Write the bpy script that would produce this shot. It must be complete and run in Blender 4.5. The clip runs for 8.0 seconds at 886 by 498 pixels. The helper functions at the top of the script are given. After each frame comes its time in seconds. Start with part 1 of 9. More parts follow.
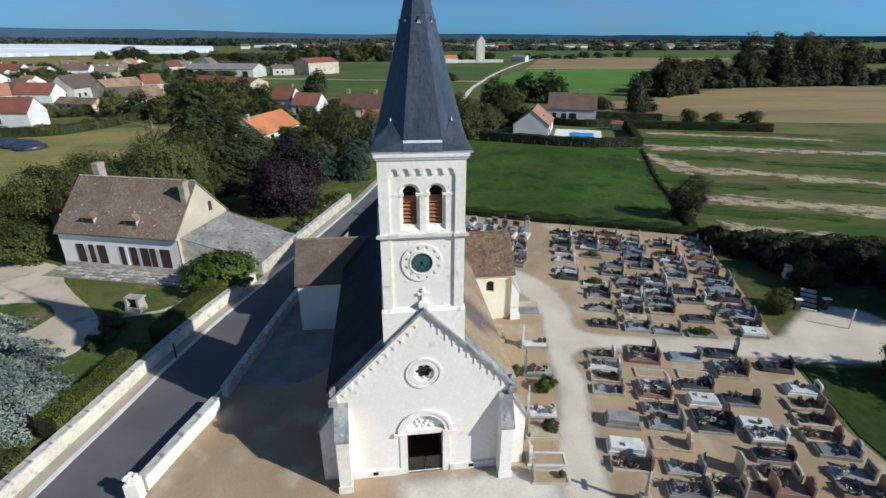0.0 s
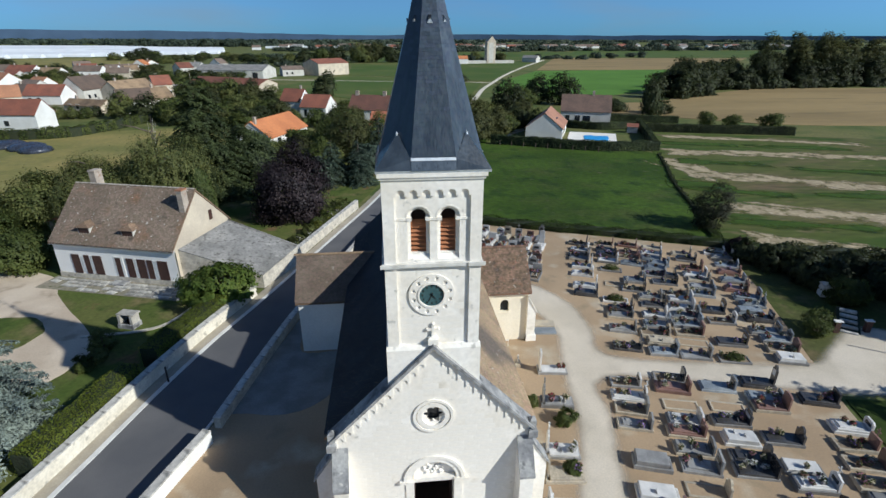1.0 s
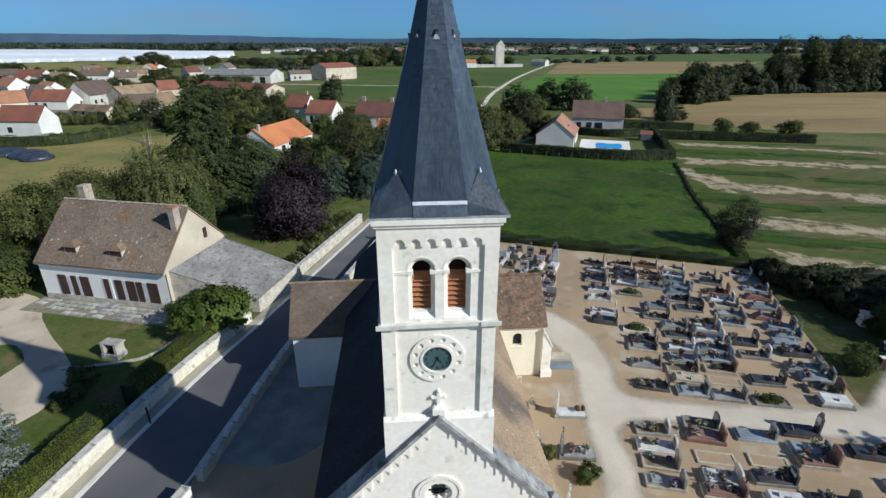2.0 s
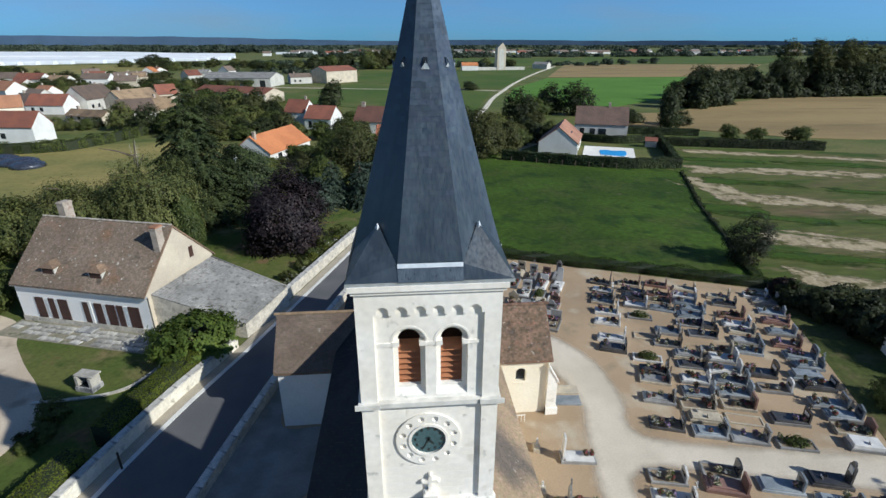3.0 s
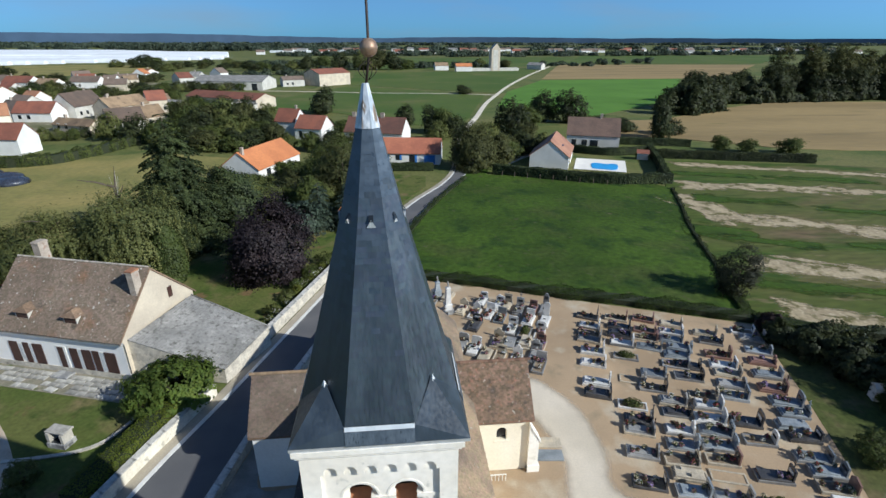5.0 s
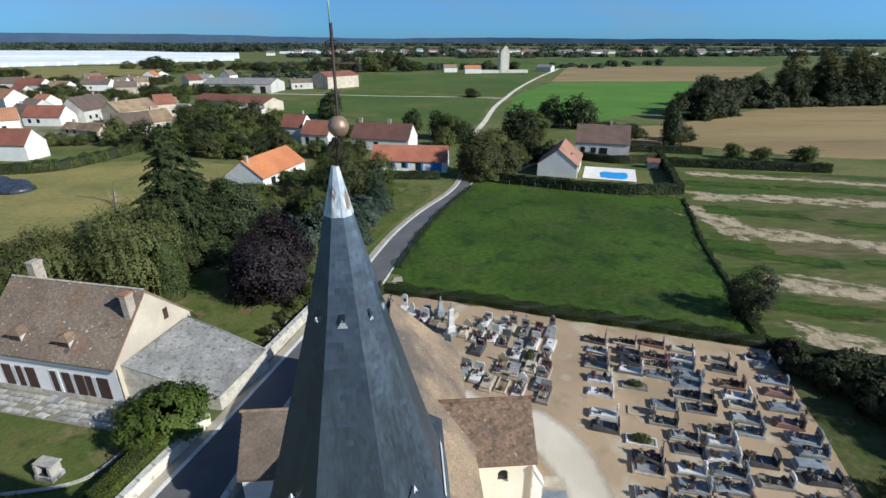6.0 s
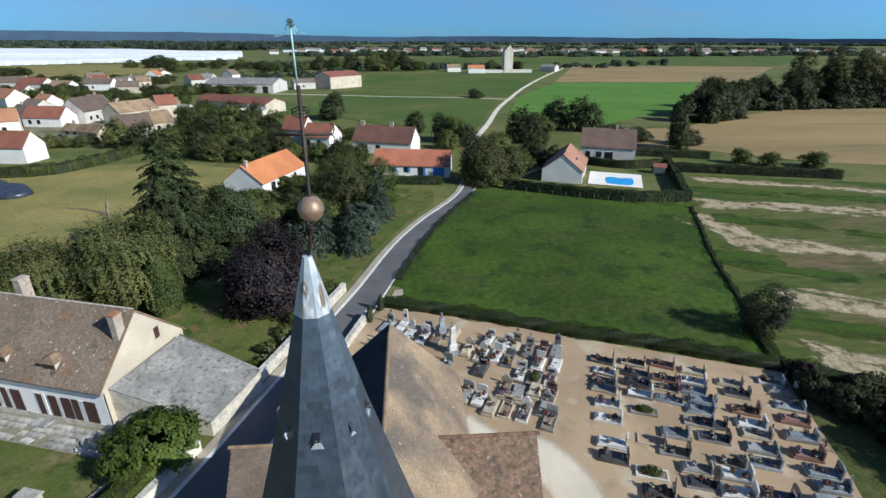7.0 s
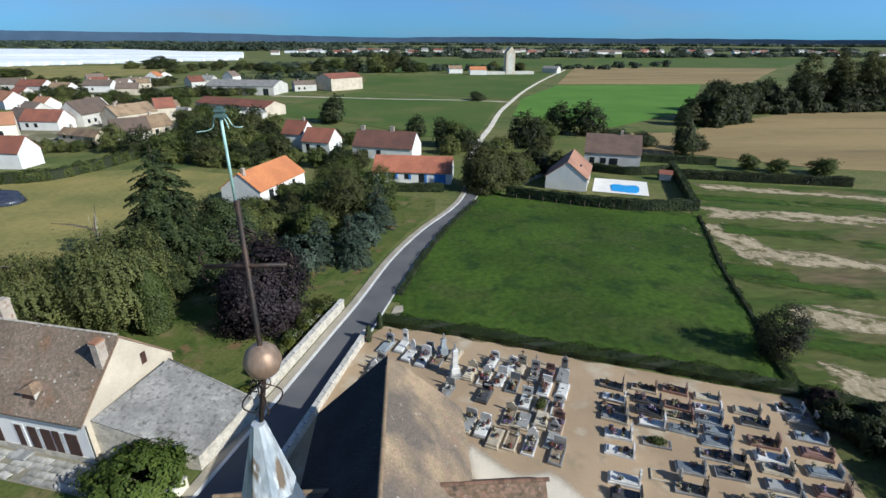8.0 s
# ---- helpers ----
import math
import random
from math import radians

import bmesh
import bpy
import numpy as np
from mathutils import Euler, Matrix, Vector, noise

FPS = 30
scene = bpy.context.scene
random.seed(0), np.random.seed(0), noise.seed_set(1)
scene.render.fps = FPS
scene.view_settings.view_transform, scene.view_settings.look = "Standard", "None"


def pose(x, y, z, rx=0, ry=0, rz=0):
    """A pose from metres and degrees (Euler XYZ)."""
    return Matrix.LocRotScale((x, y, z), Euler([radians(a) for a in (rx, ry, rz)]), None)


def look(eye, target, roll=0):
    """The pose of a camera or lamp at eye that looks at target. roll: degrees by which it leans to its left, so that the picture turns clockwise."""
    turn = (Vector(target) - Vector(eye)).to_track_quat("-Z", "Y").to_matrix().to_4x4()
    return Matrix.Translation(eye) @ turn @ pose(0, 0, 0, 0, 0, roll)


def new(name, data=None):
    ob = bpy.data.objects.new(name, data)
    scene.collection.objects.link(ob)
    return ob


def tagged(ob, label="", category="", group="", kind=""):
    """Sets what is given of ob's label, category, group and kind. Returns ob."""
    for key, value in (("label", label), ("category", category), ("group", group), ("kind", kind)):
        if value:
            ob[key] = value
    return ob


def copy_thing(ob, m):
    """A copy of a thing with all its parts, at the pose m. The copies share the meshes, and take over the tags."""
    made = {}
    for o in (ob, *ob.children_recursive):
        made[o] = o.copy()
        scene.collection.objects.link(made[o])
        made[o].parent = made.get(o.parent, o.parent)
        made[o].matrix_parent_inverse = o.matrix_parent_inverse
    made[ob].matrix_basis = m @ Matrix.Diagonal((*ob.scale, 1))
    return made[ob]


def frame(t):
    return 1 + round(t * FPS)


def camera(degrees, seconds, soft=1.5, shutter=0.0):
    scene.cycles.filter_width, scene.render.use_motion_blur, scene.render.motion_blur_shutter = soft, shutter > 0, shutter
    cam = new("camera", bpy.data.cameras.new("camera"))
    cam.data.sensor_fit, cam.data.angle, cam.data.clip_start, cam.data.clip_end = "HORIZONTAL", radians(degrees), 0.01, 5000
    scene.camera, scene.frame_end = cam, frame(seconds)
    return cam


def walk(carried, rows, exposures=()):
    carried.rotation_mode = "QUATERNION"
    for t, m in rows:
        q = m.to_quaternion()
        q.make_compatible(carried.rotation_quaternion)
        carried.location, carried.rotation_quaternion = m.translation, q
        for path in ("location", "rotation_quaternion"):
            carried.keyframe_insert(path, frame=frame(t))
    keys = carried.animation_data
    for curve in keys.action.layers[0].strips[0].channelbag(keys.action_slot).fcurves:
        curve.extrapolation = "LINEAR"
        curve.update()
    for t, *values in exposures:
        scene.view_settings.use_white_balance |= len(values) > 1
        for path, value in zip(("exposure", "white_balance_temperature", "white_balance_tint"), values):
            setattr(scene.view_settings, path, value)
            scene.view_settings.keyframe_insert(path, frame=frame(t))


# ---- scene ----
cam = camera(83.1, 8.0)
METRES, EYE, TILT, LEAN, TURN = 21.0, 21.3, -23.0, -0.2, -7.0
ROWS = [
    (0.0, 0.0, 0.0, 0.0, 0.0, 0.0, -0.0),
    (0.5, -0.0033, 0.0595, 0.0239, 0.54, 0.05, -0.18),
    (1.0, -0.0075, 0.1262, 0.0553, 1.04, 0.06, -0.33),
    (1.5, -0.0114, 0.2016, 0.0977, 1.56, 0.2, -0.5),
    (3.0, -0.0045, 0.3859, 0.2174, 2.05, 0.57, -0.68),
    (3.5, -0.0001, 0.429, 0.266, 1.79, 0.37, -0.56),
    (4.0, 0.0077, 0.4255, 0.3101, 1.37, 0.36, -0.47),
    (4.5, 0.0243, 0.4122, 0.3497, 1.31, 0.26, -0.46),
    (6.0, 0.0615, 0.4847, 0.4861, 2.48, 0.29, -0.94),
    (6.5, 0.0624, 0.5219, 0.5232, 2.64, 0.15, -1.12),
    (7.0, 0.0603, 0.5652, 0.5625, 2.79, 0.13, -1.19),
    (7.5, 0.0563, 0.6111, 0.6001, 2.87, 0.1, -1.25),
    (8.0, 0.0508, 0.664, 0.6419, 2.92, 0.18, -1.31),
]
walk(cam, [(t, pose(-1.5, -19.85, EYE, TILT, LEAN, TURN) @ pose(METRES * x, METRES * y, METRES * z, 90 + pitch, roll, yaw)) for t, x, y, z, yaw, pitch, roll in ROWS],
     exposures=[(0.0, 0.10, 6250, 5), (3.0, 0.16, 6250, 5), (4.5, 0.26, 6250, 5), (6.0, 0.34, 6250, 5), (8.0, 0.38, 6250, 5)])

# ---- light ----
SUN = Vector((0.842 * math.cos(radians(31.8)), -0.539 * math.cos(radians(31.8)), math.sin(radians(31.8))))
world = bpy.data.worlds.new("sky")
scene.world = world
world.use_nodes = True
wn = world.node_tree
sky = wn.nodes.new("ShaderNodeTexSky")
sky.sky_type = "NISHITA"
sky.sun_disc = False
sky.sun_elevation = radians(31.8)
sky.sun_rotation = math.atan2(SUN.x, SUN.y)
sky.altitude, sky.air_density, sky.dust_density, sky.ozone_density = 600, 1.0, 0.1, 3.0
co = wn.nodes.new("ShaderNodeTexCoord")
sep = wn.nodes.new("ShaderNodeSeparateXYZ")
wn.links.new(co.outputs["Generated"], sep.inputs[0])
rise = wn.nodes.new("ShaderNodeMapRange")
rise.inputs["From Max"].default_value = 0.16
wn.links.new(sep.outputs["Z"], rise.inputs["Value"])
tone = wn.nodes.new("ShaderNodeMix")
tone.data_type = "RGBA"
tone.inputs[6].default_value, tone.inputs[7].default_value = (0.22, 0.62, 1.36, 1), (0.70, 0.90, 1.15, 1)
wn.links.new(rise.outputs[0], tone.inputs[0])
tint = wn.nodes.new("ShaderNodeMix")
tint.data_type, tint.blend_type = "RGBA", "MULTIPLY"
tint.inputs[0].default_value = 1.0
wn.links.new(sky.outputs[0], tint.inputs[6])
wn.links.new(tone.outputs[2], tint.inputs[7])
# a paler veil of high cloud towards the east
veil = wn.nodes.new("ShaderNodeMapRange")
for key, val in zip(("From Min", "From Max", "To Min", "To Max"), (-0.1, 0.7, 1.0, 1.4)):
    veil.inputs[key].default_value = val
wn.links.new(sep.outputs["X"], veil.inputs["Value"])
pale = wn.nodes.new("ShaderNodeVectorMath")
pale.operation = "SCALE"
wn.links.new(tint.outputs[2], pale.inputs[0])
wn.links.new(veil.outputs[0], pale.inputs["Scale"])
# soft clouds
cl = wn.nodes.new("ShaderNodeTexNoise")
cl.inputs["Scale"].default_value, cl.inputs["Detail"].default_value = 3.0, 6.0
mp = wn.nodes.new("ShaderNodeMapping")
mp.inputs["Scale"].default_value = (1, 1, 5)
wn.links.new(co.outputs["Generated"], mp.inputs["Vector"])
wn.links.new(mp.outputs[0], cl.inputs["Vector"])
cr = wn.nodes.new("ShaderNodeMapRange")
for key, val in zip(("From Min", "From Max", "To Min", "To Max"), (0.48, 0.78, 0.0, 0.40)):
    cr.inputs[key].default_value = val
wn.links.new(cl.outputs["Fac"], cr.inputs["Value"])
cloud = wn.nodes.new("ShaderNodeMix")
cloud.data_type = "RGBA"
cloud.inputs[7].default_value = (4.0, 4.6, 5.2, 1)
wn.links.new(cr.outputs[0], cloud.inputs[0])
wn.links.new(pale.outputs[0], cloud.inputs[6])
wn.links.new(cloud.outputs[2], wn.nodes["Background"].inputs[0])
wn.nodes["Background"].inputs[1].default_value = 0.059
sun = new("sun", bpy.data.lights.new("sun", "SUN"))
sun.data.energy, sun.data.angle, sun.data.color = 4.2, radians(0.5), (1.0, 0.97, 0.92)
sun.matrix_world = look((60, -45, 60), Vector((60, -45, 60)) - SUN)

# ---- materials ----
def rgb(r, g, b):
    return (r, g, b, 1.0)


def surf(name, a, b, big=0.3, fine=6.0, rough=0.85, bump=0.25, metal=0.0, spots=None, vary=0.0, island=False, stretch=(1, 1, 1), grain=0.3, spec=0.5, lift=0.02, mask=(0.38, 0.62)):
    """Two colours mixed by a large noise, a fine grain over it, optional spots (colour, scale, low, high), and a shift from piece to piece."""
    m = bpy.data.materials.new(name)
    m.use_nodes = True
    n, l = m.node_tree.nodes, m.node_tree.links
    bsdf = n["Principled BSDF"]
    co = n.new("ShaderNodeTexCoord")
    mp = n.new("ShaderNodeMapping")
    mp.inputs["Scale"].default_value = stretch
    l.new(co.outputs["Object"], mp.inputs["Vector"])

    def noise_at(scale, detail=5.0):
        t = n.new("ShaderNodeTexNoise")
        t.inputs["Scale"].default_value, t.inputs["Detail"].default_value = scale, detail
        l.new(mp.outputs[0], t.inputs["Vector"])
        return t.outputs["Fac"]

    def ranged(value, lo, hi, to0=0.0, to1=1.0):
        r = n.new("ShaderNodeMapRange")
        l.new(value, r.inputs["Value"])
        for key, v in zip(("From Min", "From Max", "To Min", "To Max"), (lo, hi, to0, to1)):
            r.inputs[key].default_value = v
        return r.outputs["Result"]

    def mixed(kind, fac, one, two):
        x = n.new("ShaderNodeMix")
        x.data_type, x.blend_type = "RGBA", kind
        for value, slot in ((fac, 0), (one, 6), (two, 7)):
            if isinstance(value, (int, float, tuple)):
                x.inputs[slot].default_value = value
            else:
                l.new(value, x.inputs[slot])
        return x.outputs[2]

    col = mixed("MIX", ranged(noise_at(big), *mask), rgb(*a), rgb(*b))
    for c, scale, lo, hi in spots or ():
        col = mixed("MIX", ranged(noise_at(scale, 3.0), lo, hi), col, rgb(*c))
    fine_fac = noise_at(fine, 6.0)
    shade = n.new("ShaderNodeHueSaturation")
    l.new(ranged(fine_fac, 0.25, 0.75, 1 - grain, 1 + grain), shade.inputs["Value"])
    l.new(col, shade.inputs["Color"])
    col = shade.outputs[0]
    if vary:
        src = n.new("ShaderNodeNewGeometry").outputs["Random Per Island"] if island else n.new("ShaderNodeObjectInfo").outputs["Random"]
        tone = n.new("ShaderNodeHueSaturation")
        l.new(ranged(src, 0, 1, 1 - vary, 1 + vary), tone.inputs["Value"])
        if island:
            l.new(ranged(src, 0, 1, 0.515, 0.485), tone.inputs["Hue"])
        l.new(col, tone.inputs["Color"])
        col = tone.outputs[0]
    l.new(col, bsdf.inputs["Base Color"])
    bsdf.inputs["Metallic"].default_value = metal
    bsdf.inputs["Specular IOR Level"].default_value = spec
    l.new(ranged(fine_fac, 0.3, 0.7, max(rough - 0.1, 0.03), min(rough + 0.1, 1.0)), bsdf.inputs["Roughness"])
    if bump:
        bp = n.new("ShaderNodeBump")
        bp.inputs["Strength"].default_value, bp.inputs["Distance"].default_value = bump, lift
        l.new(fine_fac, bp.inputs["Height"])
        l.new(bp.outputs[0], bsdf.inputs["Normal"])
    return m


def leafy(name, a, b, vary=0.14, sheer=0.45):
    """Leaves: two greens by piece, partly translucent."""
    a, b = tuple(0.70 * q for q in a), (1.30 * b[0], 1.24 * b[1], 1.15 * b[2])
    m = surf(name, a, b, big=0.42, fine=3.0, rough=0.6, mask=(0.36, 0.64), bump=0, vary=vary, island=True, grain=0.25, spec=0.25)
    n, l = m.node_tree.nodes, m.node_tree.links
    bsdf = n["Principled BSDF"]
    tr = n.new("ShaderNodeBsdfTranslucent")
    l.new(bsdf.inputs["Base Color"].links[0].from_socket, tr.inputs["Color"])
    mx = n.new("ShaderNodeMixShader")
    mx.inputs[0].default_value = sheer
    l.new(bsdf.outputs[0], mx.inputs[1])
    l.new(tr.outputs[0], mx.inputs[2])
    l.new(mx.outputs[0], n["Material Output"].inputs["Surface"])
    return m


LIME = surf("pale_limestone", (0.90, 0.855, 0.785), (0.83, 0.77, 0.675), big=0.45, fine=5.0, bump=0.25, grain=0.08, vary=0.012, spots=[((0.66, 0.60, 0.50), 1.1, 0.60, 0.80), ((0.50, 0.48, 0.43), 2.6, 0.66, 0.78)])
LIME_OLD = surf("weathered_limestone", (0.40, 0.395, 0.38), (0.22, 0.22, 0.225), big=1.2, fine=7.0, bump=0.4, grain=0.22, spots=[((0.11, 0.11, 0.115), 2.2, 0.54, 0.68), ((0.55, 0.53, 0.49), 3.4, 0.64, 0.72)])
RENDER_CREAM = surf("cream_lime_plaster", (0.86, 0.79, 0.65), (0.80, 0.72, 0.57), big=0.4, fine=9.0, bump=0.15, grain=0.06)
RENDER_GREY = surf("grey_lime_plaster", (0.62, 0.60, 0.55), (0.52, 0.50, 0.45), big=0.5, fine=8.0, bump=0.2, grain=0.1)
RENDER_WHITE = surf("white_wall_render", (0.80, 0.79, 0.76), (0.72, 0.71, 0.68), big=0.4, fine=8.0, bump=0.1, grain=0.06)
RENDER_BUFF = surf("buff_wall_render", (0.62, 0.54, 0.42), (0.50, 0.43, 0.34), big=0.4, fine=8.0, bump=0.15, grain=0.1)
# the pale upright streaks put the spire's sheen into the slate colour
SLATE = surf("blue_grey_slate", (0.028, 0.039, 0.053), (0.047, 0.063, 0.082), big=0.9, fine=9.0, rough=0.38, spec=0.8, bump=0.08, grain=0.12, vary=0.07, stretch=(1.6, 1.6, 0.12), spots=[((0.085, 0.113, 0.150), 1.1, 0.54, 0.90), ((0.26, 0.28, 0.30), 7.0, 0.76, 0.82)])
SLATE_PIECE = surf("blue_grey_slate_piece", (0.028, 0.039, 0.053), (0.047, 0.063, 0.082), big=0.9, fine=9.0, rough=0.38, spec=0.8, bump=0.08, grain=0.12, vary=0.035, island=True, stretch=(1.6, 1.6, 0.12), spots=[((0.085, 0.113, 0.150), 1.1, 0.54, 0.90), ((0.26, 0.28, 0.30), 7.0, 0.76, 0.82)])
LEAD = surf("lead_sheet", (0.40, 0.45, 0.50), (0.66, 0.69, 0.72), big=3.0, fine=12.0, rough=0.45, bump=0.15, metal=0.35, grain=0.15, stretch=(2.2, 2.2, 0.35), spots=[((0.22, 0.165, 0.12), 3.4, 0.60, 0.70), ((0.80, 0.82, 0.84), 5.0, 0.60, 0.68)])
ZINC = surf("zinc_gutter", (0.55, 0.57, 0.58), (0.42, 0.44, 0.46), big=2, fine=9, rough=0.4, metal=0.4, bump=0.05, grain=0.1)
TILE_BROWN = surf("old_brown_roof_tiles", (0.150, 0.098, 0.066), (0.225, 0.150, 0.098), big=0.45, fine=7.0, bump=0.5, grain=0.35, vary=0.22, spots=[((0.36, 0.32, 0.26), 5.0, 0.66, 0.74), ((0.07, 0.05, 0.04), 0.9, 0.60, 0.75)])
TILE_TAN = surf("lichened_tan_roof_tiles", (0.31, 0.215, 0.130), (0.20, 0.138, 0.088), big=0.28, fine=7.0, bump=0.5, grain=0.22, vary=0.14, spots=[((0.085, 0.06, 0.042), 0.55, 0.60, 0.78), ((0.38, 0.33, 0.26), 5.0, 0.69, 0.76)])
TILE_RED = surf("mottled_red_roof_tiles", (0.205, 0.105, 0.068), (0.15, 0.095, 0.064), big=1.6, fine=7.0, bump=0.5, grain=0.35, vary=0.3, spots=[((0.40, 0.36, 0.30), 4.5, 0.64, 0.72), ((0.06, 0.045, 0.035), 1.4, 0.58, 0.72)])
TILE_FARRED = surf("red_brown_machine_tiles", (0.26, 0.095, 0.060), (0.19, 0.075, 0.052), big=0.25, fine=3.0, bump=0.3, grain=0.2, vary=0.15)
TILE_BRICK = surf("brick_red_roof_tiles", (0.42, 0.150, 0.085), (0.34, 0.120, 0.072), big=0.3, fine=3.0, bump=0.3, grain=0.2, vary=0.1)
TILE_ORANGE = surf("new_orange_roof_tiles", (0.54, 0.205, 0.082), (0.45, 0.165, 0.068), big=0.25, fine=3.0, bump=0.3, grain=0.15, vary=0.1)
TILE_WARM = surf("weathered_orange_tiles", (0.42, 0.20, 0.11), (0.33, 0.155, 0.09), big=0.3, fine=3.0, bump=0.3, grain=0.2, vary=0.1)
TILE_GREYBROWN = surf("grey_brown_flat_tiles", (0.200, 0.148, 0.115), (0.150, 0.112, 0.090), big=0.3, fine=3.0, bump=0.3, grain=0.25, vary=0.15)
TILE_DARKBROWN = surf("dark_brown_flat_tiles", (0.140, 0.098, 0.075), (0.105, 0.078, 0.062), big=0.3, fine=3.0, bump=0.3, grain=0.25)
TILE_DARKRED = surf("dark_red_brown_tiles", (0.170, 0.078, 0.056), (0.125, 0.062, 0.048), big=0.3, fine=3.0, bump=0.3, grain=0.25)
CEMENT_SHEET = surf("lichened_fibre_cement_sheet", (0.30, 0.29, 0.275), (0.205, 0.20, 0.19), big=0.5, fine=4.0, bump=0.3, grain=0.30, spots=[((0.40, 0.385, 0.36), 0.6, 0.60, 0.74), ((0.115, 0.11, 0.10), 2.6, 0.54, 0.70)])
LOUVRE = surf("russet_louvre_boards", (0.42, 0.17, 0.075), (0.34, 0.13, 0.055), big=2, fine=12, bump=0.2, grain=0.15, rough=0.7)
SHUTTER = surf("dark_brown_stained_shutters", (0.050, 0.022, 0.018), (0.070, 0.032, 0.024), big=2, fine=10, bump=0.15, rough=0.6)
BLUEPAINT = surf("bright_blue_paint", (0.05, 0.22, 0.60), (0.04, 0.18, 0.52), big=1, fine=6, bump=0.05, grain=0.08, rough=0.5)
DARK = surf("dark_window_glass", (0.015, 0.018, 0.022), (0.03, 0.035, 0.04), big=1, fine=3, rough=0.12, bump=0, grain=0.1)
GREEN_DIAL = surf("dark_green_dial_glass", (0.040, 0.095, 0.105), (0.060, 0.120, 0.130), big=3, fine=9, rough=0.15, bump=0, grain=0.12)
DIAL_INK = surf("dark_dial_ink", (0.010, 0.018, 0.020), (0.014, 0.024, 0.026), rough=0.4, bump=0)
IRON = surf("wrought_iron", (0.035, 0.030, 0.028), (0.07, 0.045, 0.035), big=5, fine=20, rough=0.6, metal=0.5, bump=0.2)
COPPER = surf("weathered_copper_ball", (0.30, 0.20, 0.14), (0.42, 0.30, 0.22), big=4, fine=10, rough=0.52, metal=0.5, bump=0.1, grain=0.2, stretch=(2, 2, 0.3))
VERDIGRIS = surf("pale_verdigris_rod", (0.30, 0.50, 0.46), (0.42, 0.58, 0.54), big=6, fine=20, rough=0.55, bump=0.1)
ASPHALT = surf("worn_asphalt", (0.105, 0.105, 0.112), (0.135, 0.132, 0.135), big=0.25, fine=14.0, bump=0.25, grain=0.12, lift=0.01)
KERBWHITE = surf("white_kerb_stone", (0.72, 0.71, 0.68), (0.60, 0.59, 0.57), big=0.8, fine=8, bump=0.1, grain=0.08)
PAVE = surf("beige_stabilised_verge", (0.42, 0.37, 0.29), (0.34, 0.30, 0.235), big=0.5, fine=10, bump=0.2, grain=0.14)
WALLSTONE = surf("rubble_wall_stone", (0.60, 0.55, 0.46), (0.44, 0.40, 0.34), big=1.6, fine=6.0, bump=0.6, grain=0.2, lift=0.04, spots=[((0.25, 0.23, 0.20), 2.0, 0.60, 0.74)])
SAND = surf("sandy_yard_gravel", (0.438, 0.316, 0.200), (0.350, 0.250, 0.155), big=0.16, fine=9.0, bump=0.25, grain=0.12, spots=[((0.52, 0.45, 0.34), 0.35, 0.55, 0.75), ((0.30, 0.235, 0.15), 0.5, 0.60, 0.74)])
PATH = surf("pale_gravel_path", (0.69, 0.608, 0.495), (0.58, 0.507, 0.402), big=0.25, fine=10.0, bump=0.2, grain=0.10)
DRIVE = surf("pinkish_drive_gravel", (0.64, 0.535, 0.415), (0.52, 0.42, 0.315), big=0.3, fine=9.0, bump=0.2, grain=0.12, spots=[((0.38, 0.30, 0.22), 0.55, 0.58, 0.72)])
GRASS_LAND = surf("rough_grassland", (0.110, 0.135, 0.042), (0.165, 0.160, 0.062), big=0.035, fine=1.3, spec=0.12, bump=0.6, grain=0.3, lift=0.1, spots=[((0.080, 0.110, 0.034), 0.12, 0.52, 0.66)])
MEADOW = surf("mown_green_meadow", (0.058, 0.102, 0.016), (0.039, 0.071, 0.012), big=0.07, fine=1.3, spec=0.12, bump=0.7, grain=0.32, lift=0.12, mask=(0.40, 0.60), spots=[((0.062, 0.084, 0.022), 0.11, 0.52, 0.70), ((0.025, 0.052, 0.012), 0.24, 0.52, 0.70), ((0.086, 0.094, 0.040), 0.6, 0.64, 0.76)])
LAWN = surf("garden_lawn", (0.070, 0.105, 0.024), (0.118, 0.130, 0.040), big=0.16, fine=3.0, spec=0.12, bump=0.5, grain=0.25, lift=0.05, spots=[((0.190, 0.155, 0.075), 0.28, 0.54, 0.72), ((0.045, 0.072, 0.018), 0.5, 0.56, 0.70), ((0.17, 0.115, 0.058), 0.42, 0.61, 0.70)])
DRYMEADOW = surf("dry_summer_meadow", (0.300, 0.248, 0.092), (0.190, 0.186, 0.064), big=0.07, fine=1.0, spec=0.12, bump=0.5, grain=0.2, lift=0.1)
STUBBLE = surf("tan_stubble_field", (0.335, 0.245, 0.118), (0.255, 0.188, 0.092), big=0.03, fine=0.6, spec=0.12, bump=0.3, grain=0.15, stretch=(0.3, 1.5, 1), lift=0.1, spots=[((0.20, 0.152, 0.08), 0.045, 0.56, 0.70), ((0.16, 0.15, 0.06), 0.09, 0.66, 0.76)])
CROPGREEN = surf("bright_green_crop", (0.115, 0.230, 0.042), (0.092, 0.190, 0.034), big=0.035, fine=0.4, spec=0.12, bump=0.3, grain=0.15)
PASTURE = surf("pasture_green", (0.072, 0.118, 0.028), (0.105, 0.136, 0.038), big=0.022, fine=0.3, spec=0.12, bump=0.3, grain=0.2, spots=[((0.15, 0.145, 0.055), 0.035, 0.58, 0.74)])
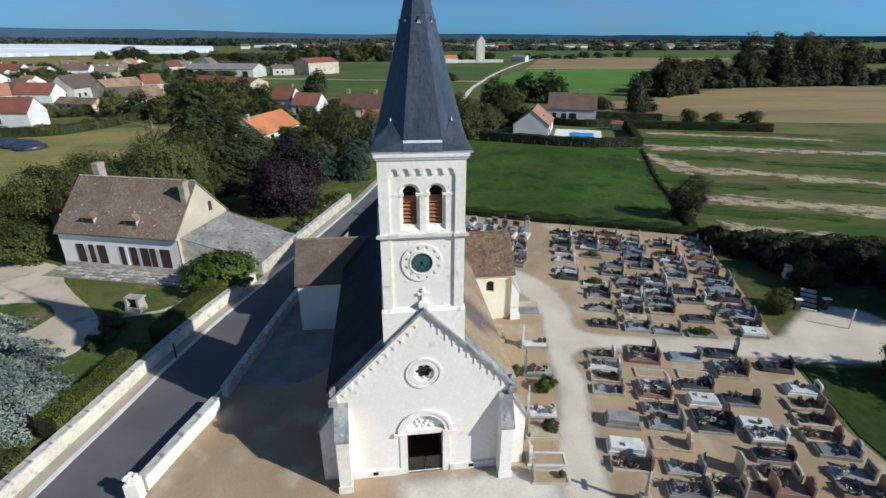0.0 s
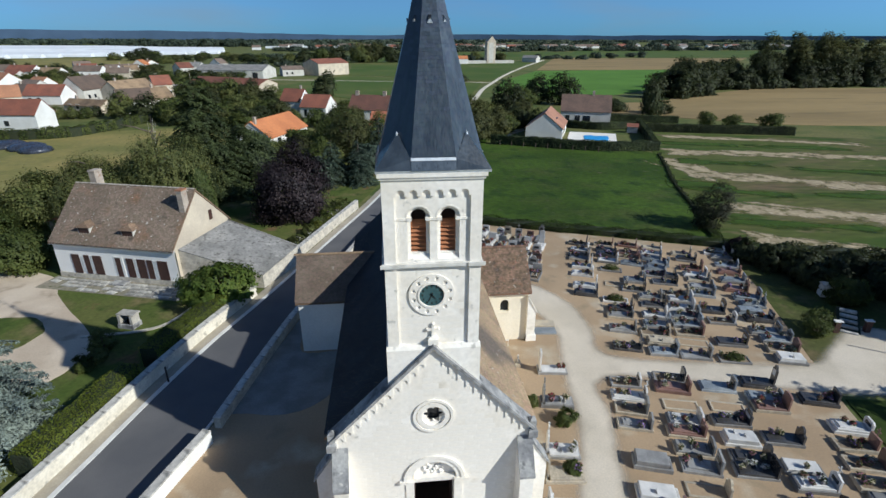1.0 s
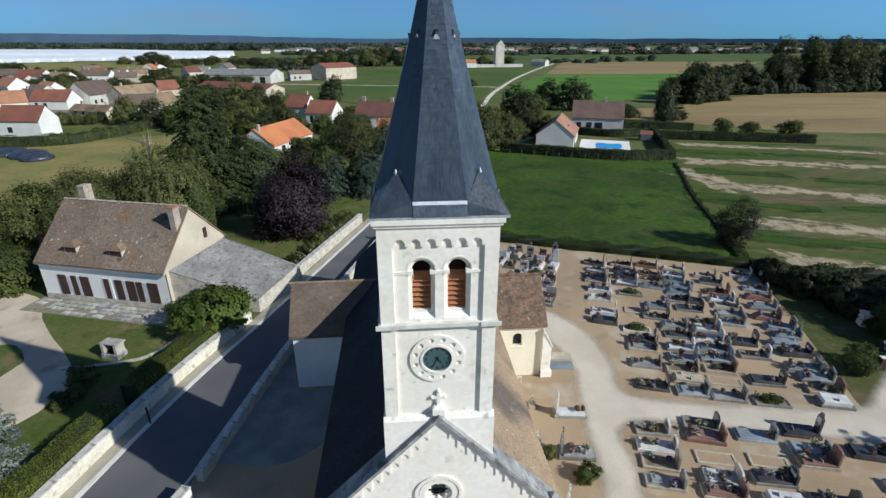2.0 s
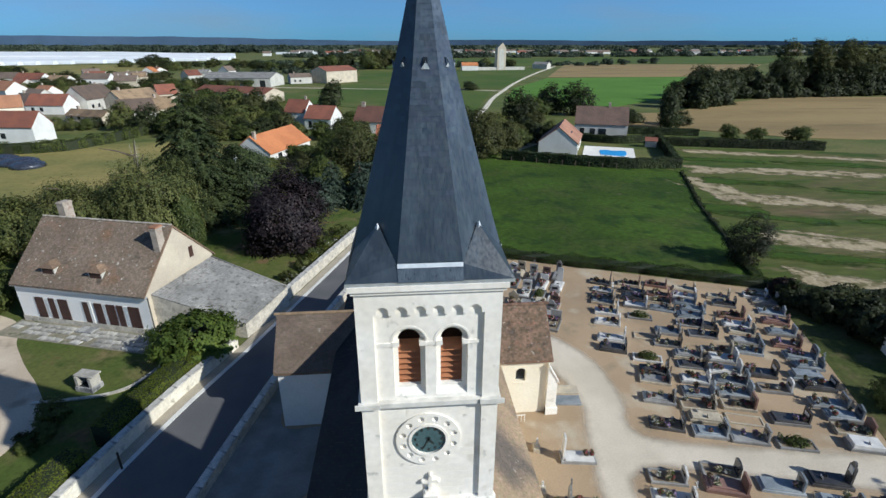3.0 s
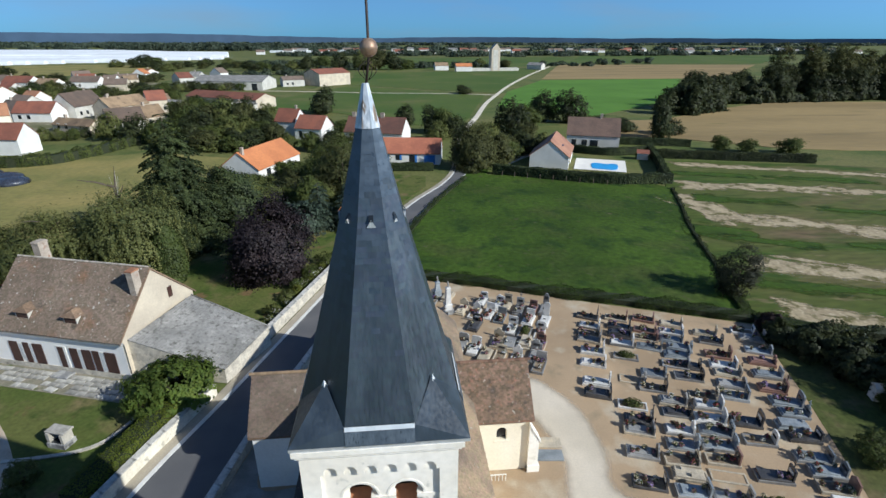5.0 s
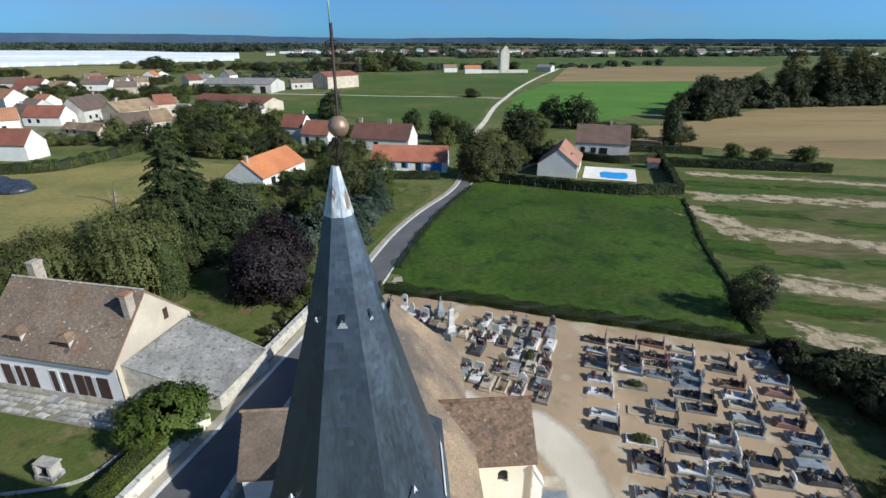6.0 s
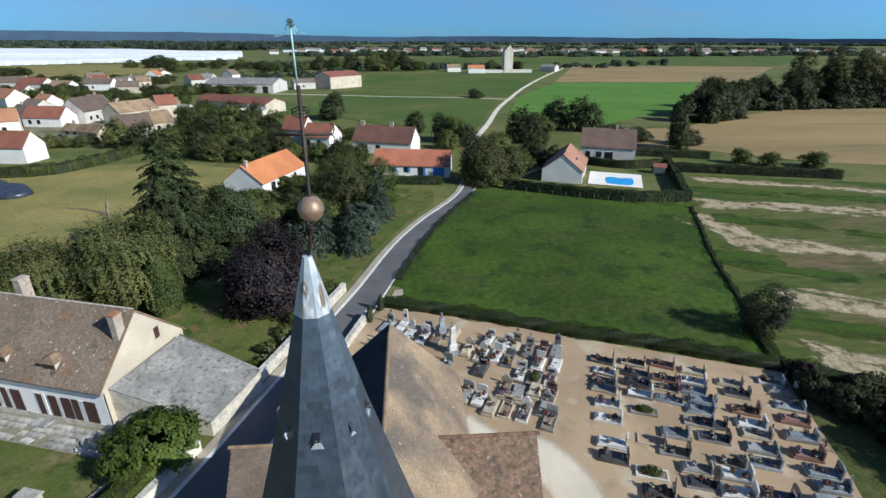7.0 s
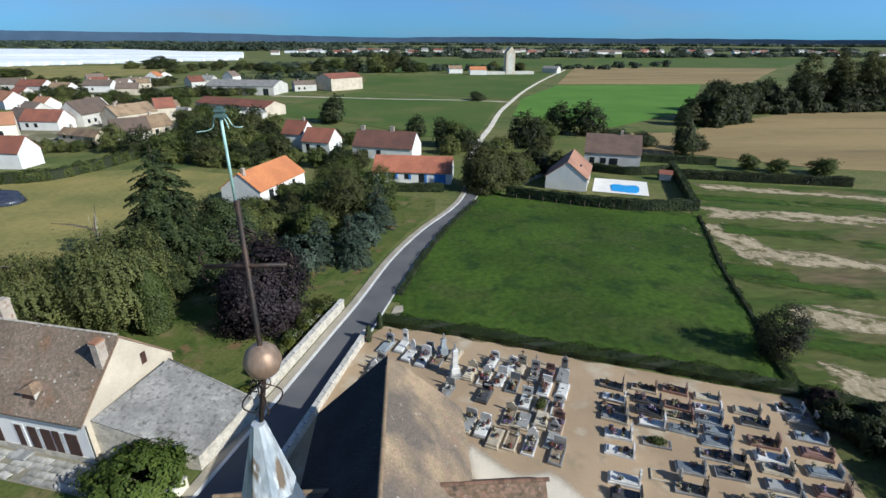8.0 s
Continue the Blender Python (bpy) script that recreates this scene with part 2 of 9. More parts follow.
STRIPS = surf("ploughed_plot_grass", (0.072, 0.102, 0.022), (0.114, 0.118, 0.041), big=0.05, fine=0.9, spec=0.12, bump=0.6, grain=0.32, stretch=(0.45, 1.2, 1), lift=0.12, mask=(0.42, 0.58), spots=[((0.150, 0.112, 0.064), 0.05, 0.56, 0.69), ((0.052, 0.088, 0.018), 0.13, 0.53, 0.65), ((0.25, 0.20, 0.11), 0.30, 0.64, 0.74)])
DIRT = surf("dry_bare_earth", (0.46, 0.375, 0.245), (0.34, 0.275, 0.18), big=0.3, fine=2.2, spec=0.12, bump=0.6, grain=0.25, lift=0.06, spots=[((0.14, 0.125, 0.055), 0.45, 0.50, 0.62), ((0.52, 0.44, 0.31), 1.6, 0.56, 0.70)])
LEAF = leafy("green_leaves", (0.078, 0.108, 0.032), (0.105, 0.134, 0.040))
LEAF_LIGHT = leafy("light_green_leaves", (0.130, 0.160, 0.052), (0.165, 0.188, 0.066))
LEAF_DARK = leafy("dark_conifer_leaves", (0.042, 0.062, 0.026), (0.060, 0.082, 0.032), sheer=0.2)
FLASH = surf("bright_lead_flashing", (0.74, 0.77, 0.80), (0.62, 0.66, 0.70), big=2, fine=9, rough=0.45, metal=0.2, bump=0.05, grain=0.08)
APRON = surf("dull_lead_apron", (0.115, 0.140, 0.170), (0.075, 0.095, 0.120), big=2.5, fine=9, rough=0.35, metal=0.2, bump=0.1, grain=0.2, stretch=(3, 3, 0.5))
CHIMNEY = surf("pinkish_brick_and_lime_stack", (0.47, 0.40, 0.33), (0.37, 0.31, 0.255), big=1.5, fine=7, bump=0.3, grain=0.2, spots=[((0.30, 0.17, 0.12), 2.0, 0.60, 0.74)])
LEAF_BLUE = leafy("blue_grey_conifer_leaves", (0.185, 0.235, 0.215), (0.225, 0.275, 0.255), vary=0.3, sheer=0.2)
LEAF_PURPLE = leafy("purple_beech_leaves", (0.022, 0.017, 0.021), (0.036, 0.027, 0.031), sheer=0.2)
LEAF_HEDGE = leafy("hedge_leaves", (0.125, 0.160, 0.022), (0.125, 0.158, 0.026), vary=0.10, sheer=0.35)
LEAF_FAR = leafy("far_tree_leaves", (0.034, 0.047, 0.020), (0.052, 0.066, 0.026), vary=0.16, sheer=0.3)
BARK = surf("grey_brown_bark", (0.13, 0.10, 0.075), (0.08, 0.06, 0.045), big=2, fine=8, bump=0.6, grain=0.3, stretch=(1, 1, 0.3))
BARK_PALE = surf("bare_bleached_wood", (0.50, 0.47, 0.42), (0.36, 0.33, 0.29), big=2, fine=8, bump=0.4, grain=0.2)
# near-black: the shade between the leaves is in this colour
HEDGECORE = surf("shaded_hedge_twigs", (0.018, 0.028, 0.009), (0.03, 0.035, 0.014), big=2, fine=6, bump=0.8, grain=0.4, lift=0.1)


LAID_BROWN = surf("old_brown_laid_tiles", (0.200, 0.150, 0.110), (0.272, 0.208, 0.154), big=0.40, fine=7.0, bump=0.4, grain=0.25, vary=0.24, island=True, spots=[((0.250, 0.150, 0.090), 0.5, 0.54, 0.74), ((0.56, 0.52, 0.46), 3.4, 0.655, 0.69), ((0.09, 0.07, 0.055), 0.8, 0.60, 0.75)])
LAID_TAN = surf("lichened_tan_laid_tiles", (0.40, 0.288, 0.180), (0.29, 0.213, 0.138), big=0.28, fine=7.0, bump=0.3, grain=0.30, vary=0.07, island=True, spots=[((0.29, 0.18, 0.118), 0.42, 0.56, 0.74), ((0.150, 0.120, 0.096), 0.22, 0.46, 0.60), ((0.42, 0.37, 0.30), 3.6, 0.66, 0.74)])
TILE_PIECE = surf("lichened_tan_single_tile", (0.40, 0.288, 0.180), (0.29, 0.213, 0.138), big=0.28, fine=7.0, bump=0.3, grain=0.30, vary=0.07, spots=[((0.29, 0.18, 0.118), 0.42, 0.56, 0.74), ((0.150, 0.120, 0.096), 0.22, 0.46, 0.60), ((0.42, 0.37, 0.30), 3.6, 0.66, 0.74)])
LAID_RED = surf("mottled_red_laid_tiles", (0.215, 0.140, 0.092), (0.165, 0.112, 0.075), big=1.2, fine=7.0, bump=0.4, grain=0.3, vary=0.32, island=True, spots=[((0.25, 0.130, 0.080), 3.2, 0.58, 0.70), ((0.40, 0.36, 0.30), 3.6, 0.64, 0.72), ((0.07, 0.055, 0.045), 1.4, 0.58, 0.72)])
LAID_DARK = surf("dark_brown_laid_tiles", (0.135, 0.100, 0.076), (0.180, 0.138, 0.106), big=0.5, fine=7.0, bump=0.3, grain=0.2, vary=0.14, island=True, spots=[((0.27, 0.24, 0.20), 3.0, 0.68, 0.76)])
LAID_BLACKISH = surf("dark_slate_courses", (0.022, 0.024, 0.028), (0.036, 0.038, 0.043), big=0.6, fine=7.0, bump=0.2, grain=0.25, vary=0.15, island=True, rough=0.75, spec=0.25)
# bluer, greyer leaves: the haze of distance is in the colour
LEAF_HAZE = leafy("distant_wood_leaves", (0.050, 0.074, 0.052), (0.064, 0.088, 0.062), vary=0.12, sheer=0.3)
# paler slates for the upper spire, its bright sheen given as colour
SLATE_SHEEN = surf("pale_weathered_slate", (0.048, 0.067, 0.094), (0.085, 0.112, 0.148), big=1.1, fine=9.0, rough=0.36, bump=0.08, grain=0.15, vary=0.12)
SLATE_SHEEN_ROWS = surf("pale_weathered_slate_rows", (0.031, 0.044, 0.065), (0.050, 0.067, 0.095), big=1.1, fine=9.0, rough=0.38, spec=0.8, bump=0.08, grain=0.15, vary=0.045, island=True)


# ---- mesh helpers ----
class Mesh:
    """Collects boxes, prisms, tubes and sheets into one mesh."""

    def __init__(self):
        self.v, self.f, self.k, self.s = [], [], [], []

    def add(self, verts, faces, k=0, smooth=False):
        o = len(self.v)
        self.v += [tuple(p) for p in verts]
        self.f += [tuple(i + o for i in f) for f in faces]
        self.k += [k] * len(faces)
        self.s += [smooth] * len(faces)
        return self

    def box(self, x0, y0, z0, x1, y1, z1, k=0):
        v = [(x, y, z) for z in (z0, z1) for x, y in ((x0, y0), (x1, y0), (x1, y1), (x0, y1))]
        return self.add(v, [(3, 2, 1, 0), (4, 5, 6, 7), (0, 1, 5, 4), (1, 2, 6, 5), (2, 3, 7, 6), (3, 0, 4, 7)], k)

    def cbox(self, cx, cy, z0, w, d, h, c=0.02, k=0, m=None):
        """A box on z0 with chamfered upper edges."""
        a, b = w / 2, d / 2
        rings = [(a, b, z0), (a, b, z0 + h - c), (a - c, b - c, z0 + h)]
        v = [(cx + sx * p, cy + sy * q, z) for p, q, z in rings for sx, sy in ((-1, -1), (1, -1), (1, 1), (-1, 1))]
        f = [(3, 2, 1, 0), (8, 9, 10, 11)]
        for r in (0, 4):
            f += [(r + i, r + (i + 1) % 4, r + 4 + (i + 1) % 4, r + 4 + i) for i in range(4)]
        if m is not None:
            v = [tuple(m @ Vector(p)) for p in v]
        return self.add(v, f, k)

    def prism(self, pts, axis, a, b, k=0):
        """A polygon of two coordinates, drawn out along the third axis from a to b."""
        put = {"x": lambda p, q: (q, p[0], p[1]), "y": lambda p, q: (p[0], q, p[1]), "z": lambda p, q: (p[0], p[1], q)}[axis]
        n = len(pts)
        v = [put(p, a) for p in pts] + [put(p, b) for p in pts]
        return self.add(v, [tuple(range(n))[::-1], tuple(range(n, 2 * n))] + [(i, (i + 1) % n, n + (i + 1) % n, n + i) for i in range(n)], k)

    def tube(self, path, r, n=8, k=0, smooth=True, cap=True):
        """A round bar along a path; r a number or one radius for each point."""
        path = [Vector(p) for p in path]
        rs = r if isinstance(r, (list, tuple)) else [r] * len(path)
        v, f = [], []
        for i, p in enumerate(path):
            d = (path[min(i + 1, len(path) - 1)] - path[max(i - 1, 0)]).normalized()
            u = d.orthogonal().normalized() if abs(d.z) < 0.99 else Vector((1, 0, 0))
            w = d.cross(u).normalized()
            u = w.cross(d)
            v += [tuple(p + rs[i] * (math.cos(t) * u + math.sin(t) * w)) for t in [2 * math.pi * j / n for j in range(n)]]
        for i in range(len(path) - 1):
            f += [(i * n + j, i * n + (j + 1) % n, (i + 1) * n + (j + 1) % n, (i + 1) * n + j) for j in range(n)]
        if cap:
            f += [tuple(range(n))[::-1], tuple(range((len(path) - 1) * n, len(path) * n))]
        return self.add(v, f, k, smooth)

    def lathe(self, prof, at=(0, 0, 0), n=16, k=0, smooth=True, turn=0.0):
        """A profile of (radius, height) spun round the upright axis."""
        v = [(at[0] + r * math.cos(t), at[1] + r * math.sin(t), at[2] + z) for r, z in prof for t in [turn + 2 * math.pi * j / n for j in range(n)]]
        f = []
        for i in range(len(prof) - 1):
            f += [(i * n + j, i * n + (j + 1) % n, (i + 1) * n + (j + 1) % n, (i + 1) * n + j) for j in range(n)]
        f += [tuple(range(n))[::-1], tuple(range((len(prof) - 1) * n, len(prof) * n))]
        return self.add(v, f, k, smooth)

    def moved(self, m):
        self.v = [tuple(m @ Vector(p)) for p in self.v]
        return self

    def data(self, name, mats):
        me = bpy.data.meshes.new(name)
        me.from_pydata(self.v, [], self.f)
        me.polygons.foreach_set("material_index", self.k)
        me.polygons.foreach_set("use_smooth", self.s)
        for m in mats if isinstance(mats, (list, tuple)) else [mats]:
            me.materials.append(m)
        me.update()
        return me


def part(name, mesh, mats, parent=None, label="", kind=""):
    """ONE mesh object, under a thing or a part; parents stand with no turn of their own unless they are moved as a whole."""
    ob = new(name, mesh if isinstance(mesh, bpy.types.Mesh) else mesh.data(name, mats))
    ob.parent = parent
    return tagged(ob, label, kind=kind)


def thing(name, label, category, at=(0, 0, 0), turn=0.0, group="", kind=""):
    ob = new(name)
    ob.matrix_world = pose(*at, 0, 0, turn)
    return tagged(ob, label, category, group, kind)


def plate(outer, holes, axis, a, b):
    """A slab with holes through it: outlines of two coordinates, drawn out along the axis from a to b."""
    bm = bmesh.new()
    for loop in [outer] + list(holes):
        vs = [bm.verts.new((p[0], p[1], 0)) for p in loop]
        for i in range(len(vs)):
            bm.edges.new((vs[i], vs[(i + 1) % len(vs)]))
    bmesh.ops.triangle_fill(bm, use_beauty=True, use_dissolve=False, edges=bm.edges[:])
    bm.verts.index_update()
    flat = [tuple(v.co) for v in bm.verts]
    tris = [tuple(v.index for v in f.verts) for f in bm.faces]
    rim = [(e.verts[0].index, e.verts[1].index) for e in bm.edges if len(e.link_faces) == 1]
    bm.free()
    put = {"x": lambda p, q: (q, p[0], p[1]), "y": lambda p, q: (p[0], q, p[1]), "z": lambda p, q: (p[0], p[1], q)}[axis]
    n = len(flat)
    me = Mesh()
    me.add([put(p, a) for p in flat] + [put(p, b) for p in flat], tris + [tuple(i + n for i in t[::-1]) for t in tris] + [(i, j, j + n, i + n) for i, j in rim])
    return me


def arc(cx, cz, r, a0, a1, n=12):
    return [(cx + r * math.cos(radians(a0 + (a1 - a0) * i / n)), cz + r * math.sin(radians(a0 + (a1 - a0) * i / n))) for i in range(n + 1)]


def arched(cx, z0, spring, r, n=12):
    """The outline of a round-headed opening."""
    return [(cx + r, z0)] + arc(cx, spring, r, 0, 180, n) + [(cx - r, z0)]


def sheet(name, pts, z, mat, label="", category="", cuts=0, kind="structure"):
    """A flat piece of ground with a real, low edge."""
    me = Mesh().prism(pts, "z", z - 0.25, z)
    return tagged(part(name, me, mat), label, category, kind=kind)


def offset(path, d):
    """A path of (x, y) moved sideways by d to its right."""
    out = []
    for i, p in enumerate(path):
        a, b = Vector(path[max(i - 1, 0)]), Vector(path[min(i + 1, len(path) - 1)])
        t = (b - a).normalized()
        out.append((p[0] + d * t.y, p[1] - d * t.x))
    return out


def smooth_path(path, step=1.5):
    """A curve through the points of a path, in short steps."""
    p = [Vector(q) for q in path]
    p = [2 * p[0] - p[1]] + p + [2 * p[-1] - p[-2]]
    out = []
    for i in range(1, len(p) - 2):
        n = max(2, int((p[i + 1] - p[i]).length / step))
        for j in range(n):
            t = j / n
            q = 0.5 * ((2 * p[i]) + (p[i + 1] - p[i - 1]) * t + (2 * p[i - 1] - 5 * p[i] + 4 * p[i + 1] - p[i + 2]) * t * t + (3 * p[i] - p[i - 1] - 3 * p[i + 1] + p[i + 2]) * t ** 3)
            out.append(tuple(q))
    out.append(tuple(p[-2]))
    return out


def ribbon(me, left, right, z0, z1, k=0):
    """A strip with thickness between two paths of as many points."""
    n = len(left)
    v = [(x, y, z) for z in (z0, z1) for x, y in left] + [(x, y, z) for z in (z0, z1) for x, y in right]
    f = []
    for i in range(n - 1):
        f += [(n + i, 3 * n + i, 3 * n + i + 1, n + i + 1), (i, i + 1, 2 * n + i + 1, 2 * n + i), (i, n + i, n + i + 1, i + 1), (2 * n + i, 2 * n + i + 1, 3 * n + i + 1, 3 * n + i)]
    f += [(0, 2 * n, 3 * n, n), (n - 1, 2 * n - 1, 4 * n - 1, 3 * n - 1)]
    return me.add(v, f, k)


def half_round(length, r, n=6):
    """A half-round ridge tile along its own x, open below."""
    me = Mesh()
    pr = [(r * math.cos(math.pi * j / n), r * math.sin(math.pi * j / n)) for j in range(n + 1)]
    pr += [((r - 0.02) * math.cos(math.pi * j / n), (r - 0.02) * math.sin(math.pi * j / n)) for j in range(n, -1, -1)]
    return me.prism(pr, "x", -length / 2, length / 2)


RIDGE_TILE = half_round(0.36, 0.12).data("ridge_tile", TILE_TAN)
RIDGE_PALE = half_round(0.30, 0.11).data("ridge_tile", surf("mortared_ridge_tile", (0.52, 0.48, 0.42), (0.34, 0.28, 0.22), big=2.5, fine=8, bump=0.4, grain=0.25, vary=0.25))
RIDGE_RED = half_round(0.34, 0.13).data("ridge_tile", TILE_RED)


# ---- ground, road, fields ----
big = Mesh()
rings = [0, 30, 60, 100, 160, 250, 400, 700, 1200, 2200, 4900]
vs = [(0.0, 60.0, -0.06)] + [(r * math.cos(2 * math.pi * j / 48), 60 + r * math.sin(2 * math.pi * j / 48), -0.06) for r in rings[1:] for j in range(48)]
fs = [(0, 1 + j, 1 + (j + 1) % 48) for j in range(48)]
for i in range(len(rings) - 2):
    fs += [(1 + i * 48 + j, 1 + (i + 1) * 48 + j, 1 + (i + 1) * 48 + (j + 1) % 48, 1 + i * 48 + (j + 1) % 48) for j in range(48)]
big.add(vs, fs)
tagged(part("ground", big, GRASS_LAND), "rough green grassland reaching to the horizon", "ground", kind="structure")

ROAD_L = [(-27, -30), (-22.3, -12), (-19.5, 0.6), (-18.2, 5.7), (-16.7, 11.9), (-14.9, 17.9), (-12.9, 23.4), (-9.6, 33.5), (-6.2, 44.0), (-4.4, 49.5), (-0.6, 62.5), (4.0, 73.5), (9.1, 83), (12.5, 92), (15, 105)]
ROAD_R = [(-22, -30), (-17.6, -12), (-14.8, 0.1), (-13.6, 4.7), (-12.6, 8.6), (-11.1, 14.9), (-9.6, 21.3), (-6.8, 30.6), (-3.4, 41.0), (-1.4, 48.2), (2.6, 62.2), (7.0, 74), (11.6, 84), (15, 92), (18.5, 105)]
rl, rr = smooth_path(ROAD_L, 2.0), []
rr = [tuple(p) for p in smooth_path(ROAD_R, 2.0)]


def resample(path, n):
    p = [Vector(q) for q in path]
    d = [0.0]
    for i in range(len(p) - 1):
        d.append(d[-1] + (p[i + 1] - p[i]).length)
    return [(float(np.interp(t, d, [q.x for q in p])), float(np.interp(t, d, [q.y for q in p]))) for t in np.linspace(0, d[-1], n)]


rl, rr = resample(rl, 90), resample(rr, 90)
tagged(part("road", ribbon(Mesh(), rl, rr, -0.3, 0.0), ASPHALT), "grey worn asphalt village lane", "road", kind="structure")
tagged(part("kerb", ribbon(Mesh(), offset(rl, -0.30), rl, -0.3, 0.045), KERBWHITE), "white kerb line along the lane", "kerb", kind="structure")
tagged(part("pavement", ribbon(Mesh(), offset(rl, -1.06), offset(rl, -0.30), -0.3, 0.035), PAVE), "narrow beige verge between kerb and garden wall", "pavement", kind="structure")
tagged(part("gutter", ribbon(Mesh(), rr, offset(rr, 0.18), -0.3, 0.02), KERBWHITE), "pale gutter line beside the lane", "gutter", kind="structure")

def ragged(name, base, soft=(0.12, 0.80)):
    """A surface that wears off raggedly along its border, by the mesh's border attribute."""
    mt = base.copy()
    mt.name = name
    n, l = mt.node_tree.nodes, mt.node_tree.links
    at, ns, co = n.new("ShaderNodeAttribute"), n.new("ShaderNodeTexNoise"), n.new("ShaderNodeTexCoord")
    at.attribute_name = "border"
    l.new(co.outputs["Object"], ns.inputs["Vector"])
    ns.inputs["Scale"].default_value, ns.inputs["Detail"].default_value, ns.inputs["Roughness"].default_value = 0.9, 8.0, 0.65
    ad = n.new("ShaderNodeMath")
    ad.operation = "MULTIPLY_ADD"
    ad.inputs[1].default_value = 0.34
    l.new(ns.outputs["Fac"], ad.inputs[0])
    l.new(at.outputs["Fac"], ad.inputs[2])
    mr = n.new("ShaderNodeMapRange")
    mr.interpolation_type = "SMOOTHSTEP"
    mr.inputs["From Min"].default_value, mr.inputs["From Max"].default_value = soft
    l.new(ad.outputs[0], mr.inputs["Value"])
    tr, mx = n.new("ShaderNodeBsdfTransparent"), n.new("ShaderNodeMixShader")
    l.new(mr.outputs[0], mx.inputs[0])
    l.new(tr.outputs[0], mx.inputs[1])
    l.new(n["Principled BSDF"].outputs[0], mx.inputs[2])
    l.new(mx.outputs[0], n["Material Output"].inputs["Surface"])
    return mt


def soft_sheet(name, pts, z, mat, w, label, category, cell=0.4):
    """A sheet of gravel or paving whose border thins out over a width w."""
    P = np.array(pts, float)
    Q = np.roll(P, -1, 0)
    xs = np.arange(P[:, 0].min() - w, P[:, 0].max() + w, cell)
    ys = np.arange(P[:, 1].min() - w, P[:, 1].max() + w, cell)
    X, Y = np.meshgrid(xs, ys)
    G = np.stack([X.ravel(), Y.ravel()], 1)
    dist, inside = np.full(len(G), 1e9), np.zeros(len(G), bool)
    for p, q in zip(P, Q):
        d = q - p
        t = np.clip(((G - p) @ d) / (d @ d + 1e-9), 0, 1)
        dist = np.minimum(dist, np.hypot(*(G - p - t[:, None] * d).T))
        cross = (p[1] > G[:, 1]) != (q[1] > G[:, 1])
        inside ^= cross & (G[:, 0] < (q[0] - p[0]) * (G[:, 1] - p[1]) / (q[1] - p[1] + 1e-12) + p[0])
    sd = np.where(inside, dist, -dist)
    border = np.clip(0.08 + sd * 0.7 / w, -0.3, 0.6)
    nx = len(xs)
    i, j = np.meshgrid(np.arange(len(ys) - 1), np.arange(nx - 1), indexing="ij")
    o = (i * nx + j).ravel()
    quads = np.stack([o, o + 1, o + nx + 1, o + nx], 1)
    quads = quads[sd[quads].max(1) > -0.6 * w]
    used, inv = np.unique(quads, return_inverse=True)
    me = Mesh().add([(x, y, z) for x, y in G[used]], [tuple(int(v) for v in f) for f in inv.reshape(-1, 4)])
    ob = part(name, me, ragged("ragged_" + mat.name, mat))
    ob.data.attributes.new("border", "FLOAT", "POINT").data.foreach_set("value", border[used].astype(np.float32))
    return tagged(ob, label, category, kind="structure")


sheet("churchyard_ground", [(-14.3, 0.4), (-15.6, -6), (-20, -22), (26, -22), (25.0, 0), (26.9, 6.6), (31.9, 19.9), (34.9, 30.2), (16.4, 37.6), (8, 41.2), (-1.2, 44.4), (-3.0, 42), (-6.4, 31), (-9.2, 21.3), (-10.8, 14.9), (-12.3, 8.6), (-13.3, 4.7)], 0.0, SAND, "sandy gravel ground of the churchyard", "ground")
loop = smooth_path([(5.4, -12), (6.3, -3), (7.5, 1.3), (8.9, 5.1), (9.5, 8.7), (10.2, 12.5), (10.8, 15), (10.5, 17.5), (9.6, 19.8), (7.6, 21.6), (5.7, 22.6), (5.4, 27.2), (7.0, 26.0), (9.0, 24.0), (11.2, 24.2), (12.7, 22.4), (14.0, 19.6), (14.2, 15.6), (14.0, 12.4), (21, 10.8), (27.6, 9.9), (30.5, 11.5), (35, 14), (39, 12), (37.5, 7.5), (34.0, 5.6), (29, 6.0), (21.6, 7.7), (12.7, 9.5), (11.7, 6), (10.6, 2), (9.7, -2), (8.8, -12)], 0.8)
soft_sheet("gravel_path", loop, 0.012, PATH, 0.95, "pale gravel path winding between the graves", "path")
soft_sheet("church_forecourt", resample([(-1.9, -0.05), (-2.0, -9), (-1.8, -14), (6.5, -14), (7.6, -6), (7.4, -1.2), (5.4, -0.2), (4.6, -0.05), (-1.9, -0.05)], 50)[:-1], 0.03, surf("pale_concrete_paving", (0.72, 0.67, 0.585), (0.62, 0.57, 0.49), big=0.6, fine=6, bump=0.15, grain=0.1), 1.6, "pale concrete paving before the church door", "paving")
sheet("north_yard", smooth_path([(-11.9, 8.6), (-10.6, 8.5), (-9.2, 8.2), (-7.6, 8.4), (-6.2, 9.4), (-5.2, 11.2), (-4.4, 14.8), (-8.4, 14.9), (-8.5, 20.0), (-9.1, 20.2), (-10.4, 15.0)], 0.6), 0.015, surf("pale_grey_yard_concrete", (0.30, 0.295, 0.28), (0.22, 0.215, 0.20), big=0.7, fine=7, bump=0.2, grain=0.12, spots=[((0.25, 0.25, 0.25), 0.9, 0.6, 0.75)]), "pale grey concrete yard beside the transept", "yard")
